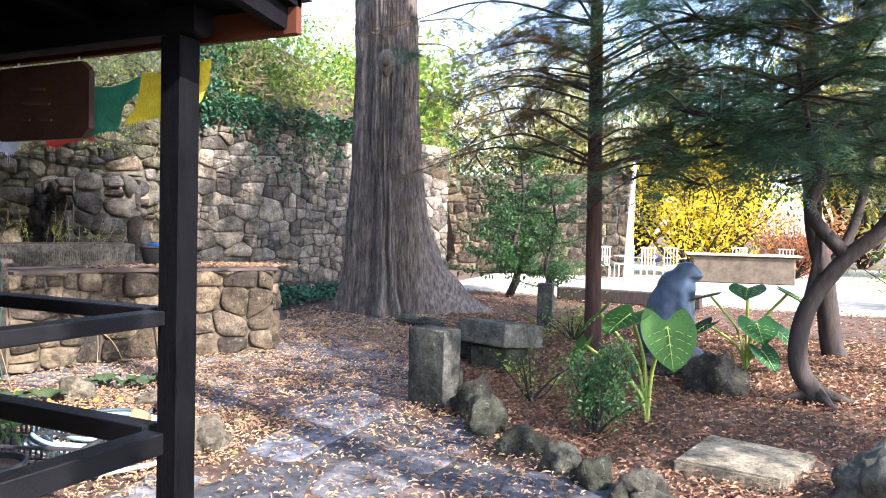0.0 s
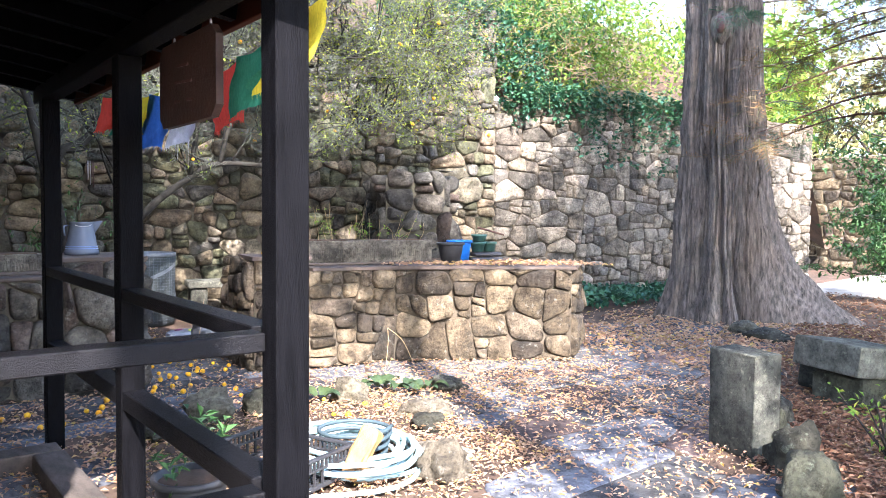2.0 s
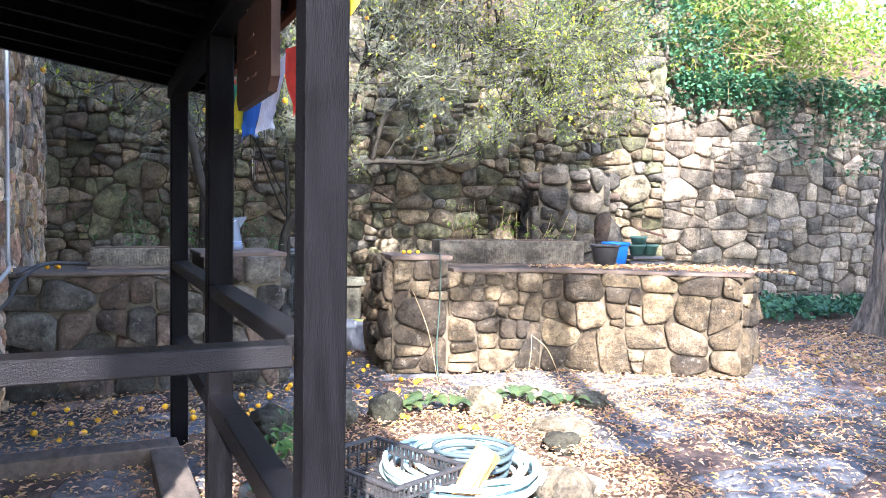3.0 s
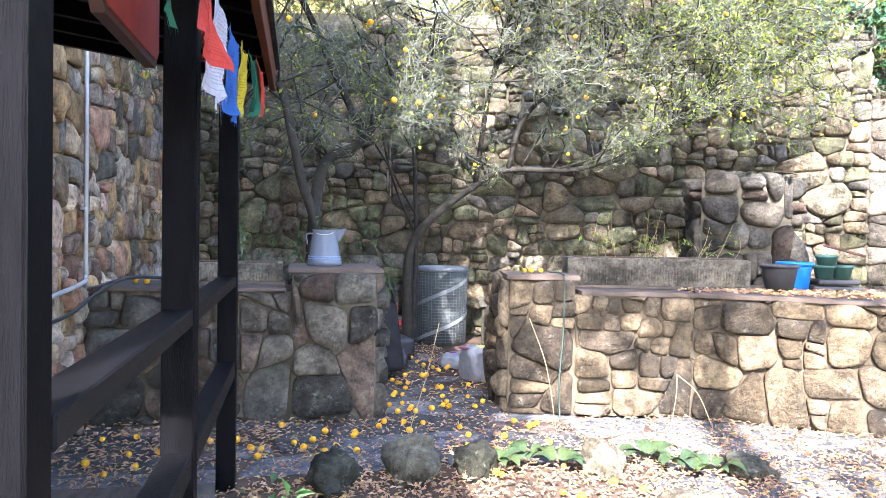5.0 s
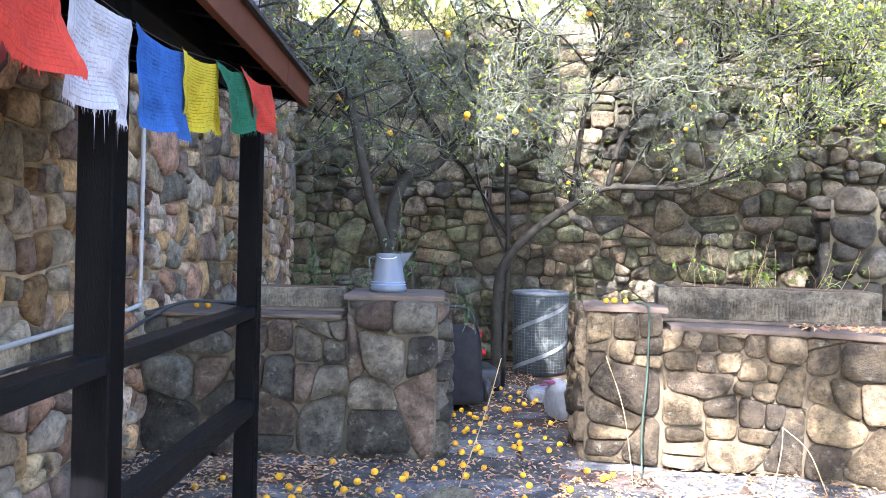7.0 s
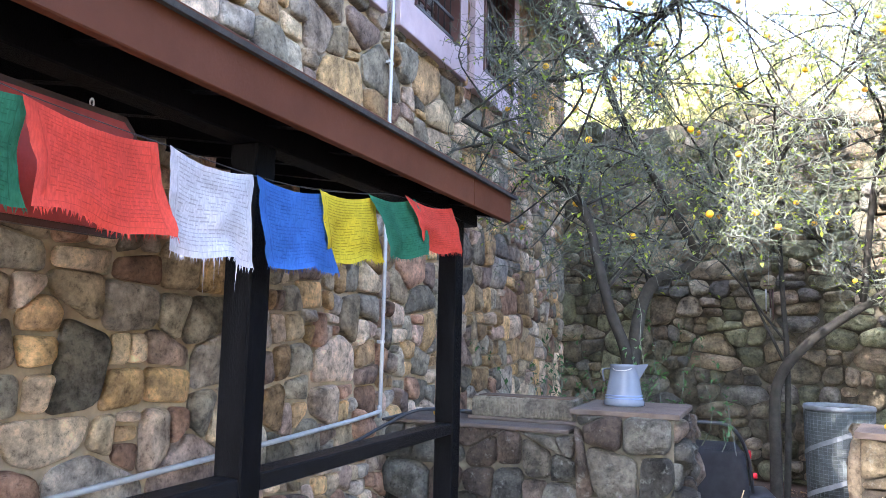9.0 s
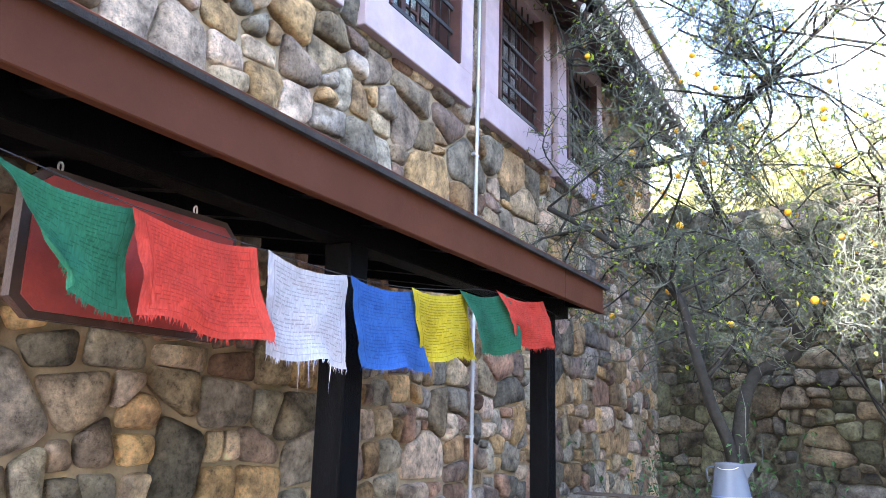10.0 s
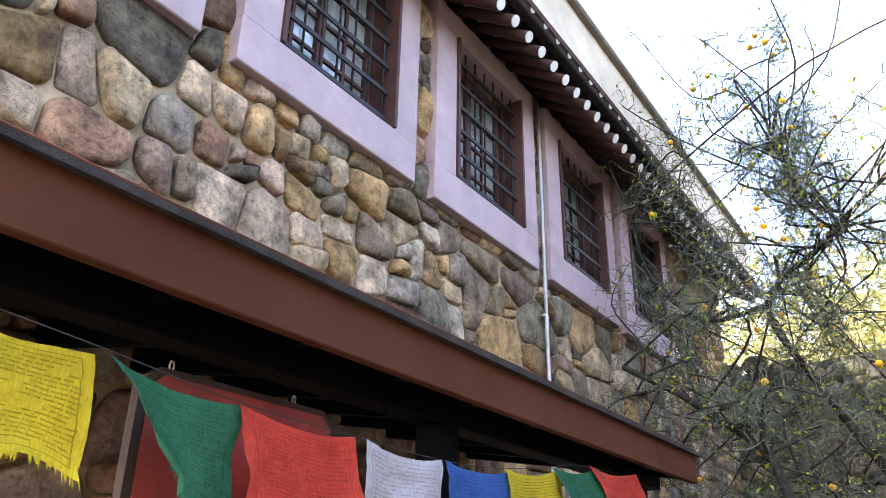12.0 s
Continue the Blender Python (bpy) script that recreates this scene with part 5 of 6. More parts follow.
statue = thing("statue", "blue-grey bronze figure of a seated ape", "statue", (6.2, -0.72, 0))
hp = Heap()
bm = bmesh.new()
for c, s, tilt in (((6.2, -0.70, 0.28), (0.26, 0.30, 0.30), 0), ((6.2, -0.74, 0.54), (0.23, 0.25, 0.34), 12), ((6.2, -0.80, 0.78), (0.19, 0.20, 0.20), 20), ((6.19, -0.90, 0.95), (0.11, 0.13, 0.115), 0),
                   ((6.18, -1.00, 0.92), (0.06, 0.075, 0.055), 0), ((6.05, -0.90, 0.50), (0.08, 0.08, 0.32), -8), ((6.35, -0.90, 0.50), (0.08, 0.08, 0.32), -8), ((6.05, -0.98, 0.12), (0.09, 0.14, 0.10), 0)):
    r = bmesh.ops.create_icosphere(bm, subdivisions=3, radius=1)
    bmesh.ops.transform(bm, matrix=pose(*c, tilt, 0, 0) @ Matrix.Diagonal((*s, 1)), verts=r["verts"])
ob = part("figure", bm, statue_m, statue, "", True)
remesh = ob.modifiers.new("cast", "REMESH")
remesh.mode, remesh.voxel_size, remesh.use_smooth_shade = "VOXEL", 0.022, True
blend = ob.modifiers.new("blend", "SMOOTH")
blend.factor, blend.iterations = 0.6, 7


def elephant_ear(c, leaves, label, material, stem=stem_m):
    """Big heart-shaped leaves on tall stems: (angle, reach, height, size, tilt)."""
    t = thing("elephant_ear_plant", label, "plant", c)
    for ang, reach, hgt, size, tl in leaves:
        a = radians(ang)
        d = Vector((math.cos(a), math.sin(a), 0))
        top = Vector(c) + d * reach + Vector((0, 0, hgt))
        stk = pipe("stalk", [c, Vector(c) + d * reach * 0.25 + Vector((0, 0, hgt * 0.55)), top], 0.014, stem, t, sides=7)
        hp = Heap()
        NU, NV = 9, 8
        dn = (d * math.cos(radians(tl)) - Vector((0, 0, math.sin(radians(tl))))).normalized()
        sd = Vector((-math.sin(a), math.cos(a), 0))
        up = sd.cross(dn) * -1
        for j in range(NV + 1):
            tt = j / NV
            along = (tt - 0.28) * size
            w = size * 0.46 * (math.sin(math.pi * min(1, 0.22 + 0.78 * tt)) ** 0.75) * (1.0 if tt < 0.98 else 0.05)
            for i2 in range(NU + 1):
                s = i2 / NU * 2 - 1
                notch = 0.22 * size * max(0, 1 - tt * 3.5) * (1 - abs(s)) ** 2
                p = top + dn * (along + notch) + sd * (s * w) + up * (0.06 * size * abs(s) + 0.012 * math.cos(s * 14) - 0.10 * size * tt * tt)
                hp.v.append(p)
        for j in range(NV):
            for i2 in range(NU):
                b0 = j * (NU + 1) + i2
                hp.f.append((b0, b0 + 1, b0 + NU + 2, b0 + NU + 1))
        blade = hp.part("leaf_blade", material, t, "", True)
        veins = Heap()

        def on_blade(tt, q):
            w = size * 0.46 * (math.sin(math.pi * min(1, 0.22 + 0.78 * tt)) ** 0.75)
            return top + dn * (tt - 0.28) * size + sd * (q * w) + up * (0.06 * size * abs(q) + 0.012 * math.cos(q * 14) - 0.10 * size * tt * tt + 0.002)

        veins.add(*tube_data([on_blade(0.28 + 0.68 * v / 6, 0) for v in range(7)], [0.0045 - 0.0005 * v for v in range(7)], 5))
        for v0 in (0.3, 0.42, 0.56, 0.7):
            for sg in (-1, 1):
                veins.add(*tube_data([on_blade(v0 + 0.16 * v / 4, sg * 0.8 * v / 4) for v in range(5)], 0.002, 4))
        veins.part("leaf_vein", stem, blade, "pale green vein", True)


elephant_ear((3.55, -1.03, 0), ((150, 0.2, 0.78, 0.38, 22), (215, 0.26, 0.72, 0.44, 62), (100, 0.35, 0.76, 0.34, 40), (80, 0.5, 0.5, 0.3, 60), (120, 0.3, 0.42, 0.28, 50)), "tall elephant ear plant with broad bright green leaves", big_leaf)
elephant_ear((6.15, -1.5, 0), ((90, 0.35, 0.72, 0.36, 12), (180, 0.1, 0.82, 0.38, 14), (270, 0.35, 0.78, 0.42, 24), (200, 0.3, 0.5, 0.4, 30), (120, 0.4, 0.45, 0.36, 28), (250, 0.3, 0.42, 0.4, 34), (230, 0.2, 0.22, 0.34, 40)), "elephant ear plant with dark green leaves", big_leaf_dark)


# ---- citrus trees ----
def zigzag(heap, p, d, length, r, rng, seg=5, bend=0.75):
    """A thorny, zigzag twig; returns its knees."""
    pts, q = [Vector(p)], Vector(p)
    d = Vector(d).normalized()
    for i in range(seg):
        d = (d + rand_dir(rng) * bend + Vector((0, 0, 0.06))).normalized()
        q = q + d * length / seg
        pts.append(q)
    heap.add(*tube_data(pts, [r * (1 - 0.7 * i / seg) for i in range(seg + 1)], 3, False))
    return pts


def sunny_gap(p):
    """Open space between the two crowns, through which the sun reaches the wall."""
    x, z = p.x + 0.374 * (8.35 - p.y), p.z - 0.834 * (8.35 - p.y)
    return 2.15 < x < 2.95 and 1.9 < z < 3.6


def citrus(name, label, limbs, targets, twigs, leaf_rate, fruits, seed, base):
    """limbs: thick branches; targets: crown regions (centre, spread, branch count) reached from the limbs."""
    t = thing(name, label, "tree", base)
    rng = rng_of(seed)
    wood, tw, lf = Heap(), Heap(), Heap()
    lines = [limb(wood, pts, a, b) for pts, a, b in limbs]
    ends = [p for ln in lines for p in ln[len(ln) // 3:]]
    starts = []
    for c, spread, count in targets:
        for _ in range(count):
            g = Vector(c) + Vector([rng.gauss(0, s) for s in spread])
            if g.z < 1.9:
                g.z = 1.9 + rng.random() * 0.4
            if sunny_gap(g):
                g.x += 0.8 if rng.random() < 0.5 else -0.7
            if g.x < -0.75:
                g.x = -0.7
            s0 = min(rng.sample(ends, min(9, len(ends))), key=lambda e: (e - g).length)
            mid1 = s0.lerp(g, 0.35) + rand_dir(rng) * 0.25 + Vector((0, 0, 0.1))
            mid2 = s0.lerp(g, 0.7) + rand_dir(rng) * 0.18
            if sunny_gap(mid1) or sunny_gap(mid2):
                continue
            ln = limb(wood, [s0, mid1, mid2, g], 0.011, 0.003, 5, 4)
            starts += [(p, (g - s0).normalized()) for p in ln[3:]]
    fr = []
    pts, ds = [], []
    for _ in range(twigs):
        p, d = rng.choice(starts)
        out = rand_dir(rng) + d * 0.15
        if sunny_gap(p + out * 0.2) and rng.random() < 0.97:
            continue
        kn = zigzag(tw, p, out, rng.uniform(0.22, 0.55), rng.uniform(0.0022, 0.0048), rng, 6, 1.25)
        if rng.random() < 0.22 and kn[-1].x > -0.7 and kn[-1].z > 1.5:
            starts.append((kn[rng.randrange(2, 6)], out))
        for q in kn[1:]:
            if rng.random() < 0.8:
                n = len(tw.v)
                e = rand_dir(rng)
                tw.v += [q + Vector((0.0024, 0, 0)), q - Vector((0.0024, 0, 0)), q + e * rng.uniform(0.025, 0.06)]
                tw.f.append((n, n + 1, n + 2))
            rate = leaf_rate(q)
            while rng.random() < rate:
                rate -= 0.5
                pts.append(q + rand_dir(rng) * 0.02)
                ds.append(rand_dir(rng, 0.6))
        if len(fr) < fruits and rng.random() < 0.14:
            fr.append(kn[-1])
    lf.add(*leaves_data(pts, ds, [rng.uniform(0.024, 0.058) for _ in pts], rng, 0.5))
    wood.part("branchwork", citrus_bark, t, "lichened dark limbs", True)
    tw.part("twig_tangle", twig_m, t, "dense green thorny twigs")
    lf.part("foliage", citrus_leaf, t, "sparse yellow-green leaflets")
    me = fruit_mesh
    for p in fr:
        ob = new("fruit", me)
        ob.parent = t
        ob.matrix_parent_inverse = origin_of(t).inverted()
        ob.location = p - Vector((0, 0, 0.02))
        s = rng.uniform(0.8, 1.15)
        ob.scale = (s, s, s * 0.95)
    return t


bm = ico(0.0235, 2)
for v in bm.verts:
    v.co *= 1 + 0.02 * noise.noise(v.co * 120)
fruit_mesh = bpy.data.meshes.new("fruit")
bm.to_mesh(fruit_mesh)
bm.free()
fruit_mesh.materials.append(fruit_m)
fruit_mesh.polygons.foreach_set("use_smooth", [True] * len(fruit_mesh.polygons))

citrus("citrus_tree", "thorny bare-twigged citrus tree with small yellow fruit", [
    ([(0.50, 5.05, 0.0), (0.49, 5.05, 0.7), (0.47, 5.05, 1.3), (0.36, 5.0, 1.65), (0.28, 4.95, 2.0), (0.17, 4.95, 2.4), (-0.1, 4.9, 2.65), (-0.35, 4.8, 2.85), (-0.68, 4.7, 3.05)], 0.05, 0.02),
    ([(0.44, 5.3, 0.0), (0.45, 5.35, 1.2), (0.54, 5.6, 1.84), (0.83, 5.8, 2.04), (1.11, 5.8, 2.39), (1.41, 5.8, 2.65), (1.6, 5.7, 3.2)], 0.06, 0.025),
    ([(0.9, 5.8, 2.1), (0.5, 5.6, 2.9), (0.22, 5.5, 3.6), (0.65, 5.5, 3.98), (0.88, 5.5, 4.2), (0.6, 5.5, 4.42), (0.45, 5.5, 5.2)], 0.034, 0.012),
    ([(0.22, 5.5, 3.6), (-0.2, 5.3, 3.5), (-0.5, 5.0, 3.8), (-0.6, 4.9, 4.4)], 0.022, 0.01),
    ([(0.88, 5.5, 4.2), (1.3, 5.4, 4.5), (1.6, 5.4, 5.0)], 0.018, 0.008)],
    [((0.2, 5.2, 3.3), (0.5, 0.5, 0.6), 28), ((1.5, 5.3, 4.4), (0.6, 0.4, 0.5), 16), ((1.0, 5.6, 3.6), (0.6, 0.5, 0.8), 30), ((-0.3, 4.9, 3.2), (0.3, 0.35, 0.45), 8), ((0.8, 5.4, 4.9), (0.8, 0.5, 0.7), 34), ((1.3, 5.6, 2.7), (0.4, 0.4, 0.3), 14), ((0.5, 5.4, 2.3), (0.5, 0.4, 0.4), 22), ((2.3, 5.3, 4.6), (1.0, 0.6, 0.9), 56), ((1.7, 5.3, 5.4), (1.0, 0.6, 0.7), 34)],
    7000, lambda q: 0.13, 80, 91, (0.48, 5.15, 0))
citrus("citrus_tree", "spreading citrus tree with arching limbs, yellowing leaves and fruit", [
    ([(1.42, 6.6, 0.0), (1.42, 6.6, 0.5), (1.44, 6.6, 1.09), (1.66, 6.6, 1.43), (2.1, 6.6, 1.77), (2.44, 6.6, 1.94), (3.21, 6.55, 1.97), (3.9, 6.4, 2.3), (4.4, 6.2, 2.7)], 0.055, 0.018),
    ([(1.5, 6.8, 0.0), (1.53, 6.8, 1.2), (1.5, 6.8, 2.5), (1.7, 6.8, 3.4)], 0.03, 0.014),
    ([(2.44, 6.6, 1.94), (2.6, 6.5, 2.5), (3.2, 6.3, 3.0), (4.0, 6.1, 3.3), (5.0, 6.0, 3.6)], 0.03, 0.012),
    ([(2.1, 6.6, 1.8), (2.2, 6.4, 2.8), (2.4, 6.2, 3.6), (2.8, 6.1, 4.4)], 0.03, 0.012),
    ([(1.5, 6.8, 1.3), (1.25, 6.8, 1.9), (1.1, 6.8, 2.6)], 0.014, 0.008)],
    [((2.6, 6.3, 3.2), (0.7, 0.5, 0.55), 30), ((4.2, 6.1, 3.1), (0.7, 0.4, 0.5), 50), ((5.4, 6.0, 3.5), (0.6, 0.4, 0.6), 40), ((3.2, 6.2, 4.2), (1.0, 0.4, 0.4), 34), ((1.6, 6.7, 3.2), (0.5, 0.3, 0.5), 8), ((2.0, 6.0, 4.3), (0.9, 0.5, 0.6), 30), ((3.2, 5.8, 4.8), (1.0, 0.5, 0.6), 40), ((2.7, 5.7, 4.0), (0.9, 0.5, 0.5), 30)],
    10500, lambda q: 0.10 + 0.4 * max(0.0, min(1.0, (q.x - 2.9) / 1.5)), 70, 92, (1.45, 6.65, 0))

shoots = thing("wall_shoots", "leafy young shoots at the foot of the citrus trunk", "plant", (0.3, 5.2, 0.9))
hp, hs = Heap(), Heap()
rg = rng_of(33)
for i in range(26):
    b0 = Vector((rg.uniform(-0.5, 1.2), rg.uniform(4.95, 5.6), rg.uniform(0.6, 0.9)))
    kn = zigzag(hs, b0, (rg.uniform(-0.3, 0.3), 0, 1), rg.uniform(0.3, 1.1), 0.004, rg, 6, 0.35)
    for q in kn[2:]:
        clump_leaves(hp, q, (0.05, 0.05, 0.05), 3, 0.05, rg, 0.45)
tagged(hs.part("shoot", twig_m, shoots), kind="stuff")
hp.part("foliage", shrub_m, shoots)

# ---- fallen fruit ----
rg = rng_of(44)
spots = []
for x0, x1, y0, y1, n in ((0.95, 1.75, 4.3, 6.8, 64), (0.1, 2.0, 3.3, 4.1, 30), (-0.8, 0.2, 3.1, 4.0, 14), (1.0, 2.2, 2.2, 3.2, 12)):
    for _ in range(n):
        spots.append((rg.uniform(x0, x1), rg.uniform(y0, y1), 0.024))
spots += [(1.97, 4.4, 1.02), (2.03, 4.42, 1.02), (2.10, 4.4, 1.02), (-0.75, 4.5, 0.92), (-0.68, 4.52, 0.92)]
for x, y, z in spots:
    ob = new("fallen_fruit", fruit_mesh)
    ob.location = (x, y, z)
    s = rg.uniform(0.7, 0.98)
    ob.scale = (s, s, s * 0.93)
    tagged(ob, "small ripe yellow-orange citrus fruit lying loose", "fruit", "fallen citrus fruit")

# ---- conifers and yew ----
def conifer_branch(wood, leaf, p, d, length, rng, density=1.0, droop=0.35, spray=0.22):
    p = Vector(p)
    d = Vector(d).normalized()
    end = p + d * length - Vector((0, 0, droop * length * 0.5))
    ln = limb(wood, [p, p + d * length * 0.5 + Vector((0, 0, 0.05 * length)), end], 0.006 + length * 0.006, 0.003, 5, 5)
    m = len(ln)
    for i, q in enumerate(ln):
        if i < m * 0.22:
            continue
        for _ in range(int(3 * density + rng.random())):
            sd = d.cross(Vector((0, 0, 1))).normalized() * rng.choice((-1, 1))
            e = (d * rng.uniform(0.2, 0.9) + sd * rng.uniform(0.3, 1) + Vector((0, 0, rng.uniform(-0.45, 0.1)))).normalized()
            l2 = spray * rng.uniform(0.7, 2.0)
            q2 = q + rand_dir(rng) * 0.04
            for s in range(2 + int(l2 / 0.16)):
                e2 = (e + rand_dir(rng) * 0.35).normalized()
                needle_spray(leaf, q2 + e * l2 * s * 0.35, e2, spray, rng)


redwood = thing("conifer", "slender conifer with a red-brown trunk and rusty drooping sprays", "tree", (6.32, 0.1, 0))
wood, leaf = Heap(), Heap()
rg = rng_of(101)
limb(wood, [(6.32, 0.1, -0.05), (6.31, 0.1, 0.5), (6.3, 0.12, 2.0), (6.3, 0.15, 4.0), (6.32, 0.2, 7.5)], 0.105, 0.06, 12, 8)
wood.part("trunk", red_bark, redwood, "red-brown trunk", True)
wood = Heap()
for i in range(80):
    z = rg.uniform(1.9, 5.6)
    a = rg.uniform(0.3, 5.2)
    conifer_branch(wood, leaf, (6.3, 0.13, z), (math.cos(a), math.sin(a), 0.1), rg.uniform(0.9, 2.4), rg, 1.0, 0.3, 0.2)
tagged(wood.part("branchwork", red_bark, redwood, "", True), kind="stuff")
leaf.part("crown", needle_brown, redwood, "rusty green needle sprays")

yew = thing("yew_tree", "crooked dark-trunked evergreen with dense drooping foliage", "tree", (4.9, -2.1, 0))
wood, leaf = Heap(), Heap()
rg = rng_of(102)
limb(wood, [(4.92, -2.14, -0.05), (4.9, -2.12, 0.05), (4.9, -1.98, 0.32), (4.9, -2.03, 0.75), (4.9, -2.28, 1.16), (4.9, -2.56, 1.45), (4.95, -2.8, 2.0), (5.0, -2.9, 3.2), (5.1, -3.0, 5.0)], 0.09, 0.045, 10, 6)
limb(wood, [(4.9, -2.32, 1.18), (4.9, -2.03, 1.56), (4.9, -2.1, 1.88), (4.9, -1.8, 2.16), (4.9, -1.36, 2.32), (4.8, -0.9, 2.45)], 0.06, 0.02, 8, 5)
limb(wood, [(4.9, -2.03, 0.8), (4.95, -2.1, 1.3), (5.0, -2.05, 1.9), (5.0, -1.9, 2.8)], 0.035, 0.02, 8, 5)
for a in (0.4, 2.0, 3.6, 5.1):
    limb(wood, [(4.92, -2.12, 0.1), (4.92 + 0.2 * math.cos(a), -2.12 + 0.2 * math.sin(a), 0.03), (4.92 + 0.4 * math.cos(a), -2.12 + 0.4 * math.sin(a), -0.03)], 0.06, 0.02, 6, 4)
wood.part("trunk", dark_bark, yew, "crooked dark trunk", True)
wood = Heap()
for i in range(150):
    z = rg.uniform(1.75, 4.6)
    a = rg.uniform(0, 6.28)
    p = (4.95 + rg.uniform(-0.2, 0.2), rg.choice((-2.6, -2.2, -1.7, -1.2)) + rg.uniform(-0.3, 0.3), z)
    conifer_branch(wood, leaf, p, (math.cos(a), math.sin(a), 0.05), rg.uniform(0.7, 1.9), rg, 0.9, 0.4, 0.19)
tagged(wood.part("branchwork", dark_bark, yew, "", True), kind="stuff")
leaf.part("crown", needle_m, yew, "dense dark green sprays")

yew2 = thing("yew_tree", "second dark trunk behind the crooked evergreen", "tree", (7.6, -2.3, 0))
wood, leaf = Heap(), Heap()
limb(wood, [(7.62, -2.35, -0.05), (7.55, -2.28, 0.2), (7.5, -2.18, 0.95), (7.5, -2.05, 1.57), (7.5, -1.99, 2.7), (7.55, -2.0, 5.0)], 0.14, 0.06, 10, 5)
limb(wood, [(7.5, -2.2, 0.9), (7.6, -2.5, 1.6), (7.6, -2.7, 3.0)], 0.07, 0.03, 8, 5)
wood.part("trunk", dark_bark, yew2, "dark forked trunk", True)
wood = Heap()
for i in range(95):
    a = rg.uniform(0, 6.28)
    conifer_branch(wood, leaf, (7.5, -2.05 + rg.uniform(-0.4, 0.4), rg.uniform(2.3, 6.0)), (math.cos(a), math.sin(a), 0.1), rg.uniform(1.0, 2.6), rg, 0.75, 0.35, 0.2)
tagged(wood.part("branchwork", dark_bark, yew2, "", True), kind="stuff")
leaf.part("crown", needle_m, yew2)

# cedar details
for z, a, l in ((3.9, 3.9, 0.7), (4.6, 5.4, 1.4), (3.4, 5.6, 1.2), (2.9, 5.7, 1.0), (5.0, 4.6, 1.3), (2.5, 5.9, 0.9), (4.3, 6.0, 2.0), (3.7, 0.1, 2.2)):
    wood, leaf = Heap(), Heap()
    conifer_branch(wood, leaf, (TRUNK[0] + 0.45 * math.cos(a), TRUNK[1] + 0.45 * math.sin(a), z), (math.cos(a), math.sin(a), 0.0), l, rg, 1.0, 0.5, 0.2)
    br = wood.part("branch", bark, cedar, "", True)
    leaf.part("spray", needle_m, br)
bm = ico(1, 3)
for v in bm.verts:
    d = v.co.normalized()
    v.co = Vector((d.x * 0.10, d.y * 0.13, d.z * 0.21)) * (1 + 0.3 * noise.noise(d * 4))
bmesh.ops.transform(bm, matrix=pose(8.07, 3.83, 3.82, 0, 0, 30), verts=bm.verts)
part("knot", bm, bark, cedar, "swollen bark round a branch scar", True)
bm = ico(1, 2)
bmesh.ops.transform(bm, matrix=pose(7.955, 3.765, 3.84, 0, 0, 30) @ Matrix.Diagonal((0.05, 0.06, 0.12, 1)), verts=bm.verts)
part("branch_scar", bm, dark_brown, cedar, "dark reddish branch scar", True)


# ---- shrubs, ivy and the slope ----
def shrub(name, label, c, stems, crown, count, size, material, seed, cat="shrub"):
    t = thing(name, label, cat, c)
    rng = rng_of(seed)
    ws, lf = Heap(), Heap()
    for _ in range(stems):
        g = Vector(c) + Vector((rng.gauss(0, crown[0] * 0.55), rng.gauss(0, crown[1] * 0.55), crown[2] * rng.uniform(0.45, 1.0)))
        ln = limb(ws, [c, Vector(c).lerp(g, 0.45) + rand_dir(rng) * 0.08 * crown[2], g], 0.006 + 0.012 * crown[2], 0.003, 5, 4)
        for q in ln[4:]:
            clump_leaves(lf, q + rand_dir(rng) * 0.12 * crown[0], (crown[0] * 0.36,) * 3, count, size, rng, 0.5)
    ws.part("stemwork", dark_bark, t, "", True)
    lf.part("foliage", material, t)


shrub("bush", "small-leaved green bush beside the path", (2.95, -0.80, 0), 22, (0.3, 0.3, 0.62), 22, 0.036, shrub_m, 111)
shrub("bush", "thin seedling bush among leaves", (3.7, -0.1, 0), 9, (0.3, 0.3, 0.42), 3, 0.045, lush_m, 112)
def small_tree(label, x, y, h, spread, count, leaf, material, seed):
    """A crooked stem with tiers of leaf clumps."""
    t = thing("small_tree", label, "tree", (x, y, 0))
    wood, lf = Heap(), Heap()
    rg = rng_of(seed)
    stem_line = limb(wood, [(x, y, -0.05), (x - 0.05, y - 0.2, 0.16 * h), (x, y - 0.1, 0.36 * h), (x + 0.05, y - 0.25, 0.65 * h), (x, y - 0.15, h)], 0.03 * h, 0.02, 7, 5)
    for i in range(count):
        s0 = stem_line[rg.randrange(5, len(stem_line))]
        g = s0 + Vector((rg.gauss(0, spread), rg.gauss(0, spread), rg.uniform(0.0, 0.22 * h)))
        ln = limb(wood, [s0, s0.lerp(g, 0.5) - Vector((0, 0, 0.06)), g], 0.014, 0.004, 5, 3)
        for q in ln[2:]:
            clump_leaves(lf, q, (0.17, 0.17, 0.08), 26, leaf, rg, 0.45)
    wood.part("trunk", dark_bark, t, "crooked stem and limbs", True)
    lf.part("crown", material, t, "tiered leaf clumps")


small_tree("small crooked evergreen with tiered clumps of leaves", 10.6, 2.15, 2.1, 0.46, 34, 0.06, shrub_m, 114)
small_tree("glossy dark broadleaf shrub in the sun", 12.4, 3.4, 3.0, 0.7, 70, 0.10, shrub_m, 113)
shrub("bush", "leafy weed by the stone post", (7.0, 0.5, 0), 12, (0.5, 0.5, 0.5), 8, 0.05, lush_m, 115)

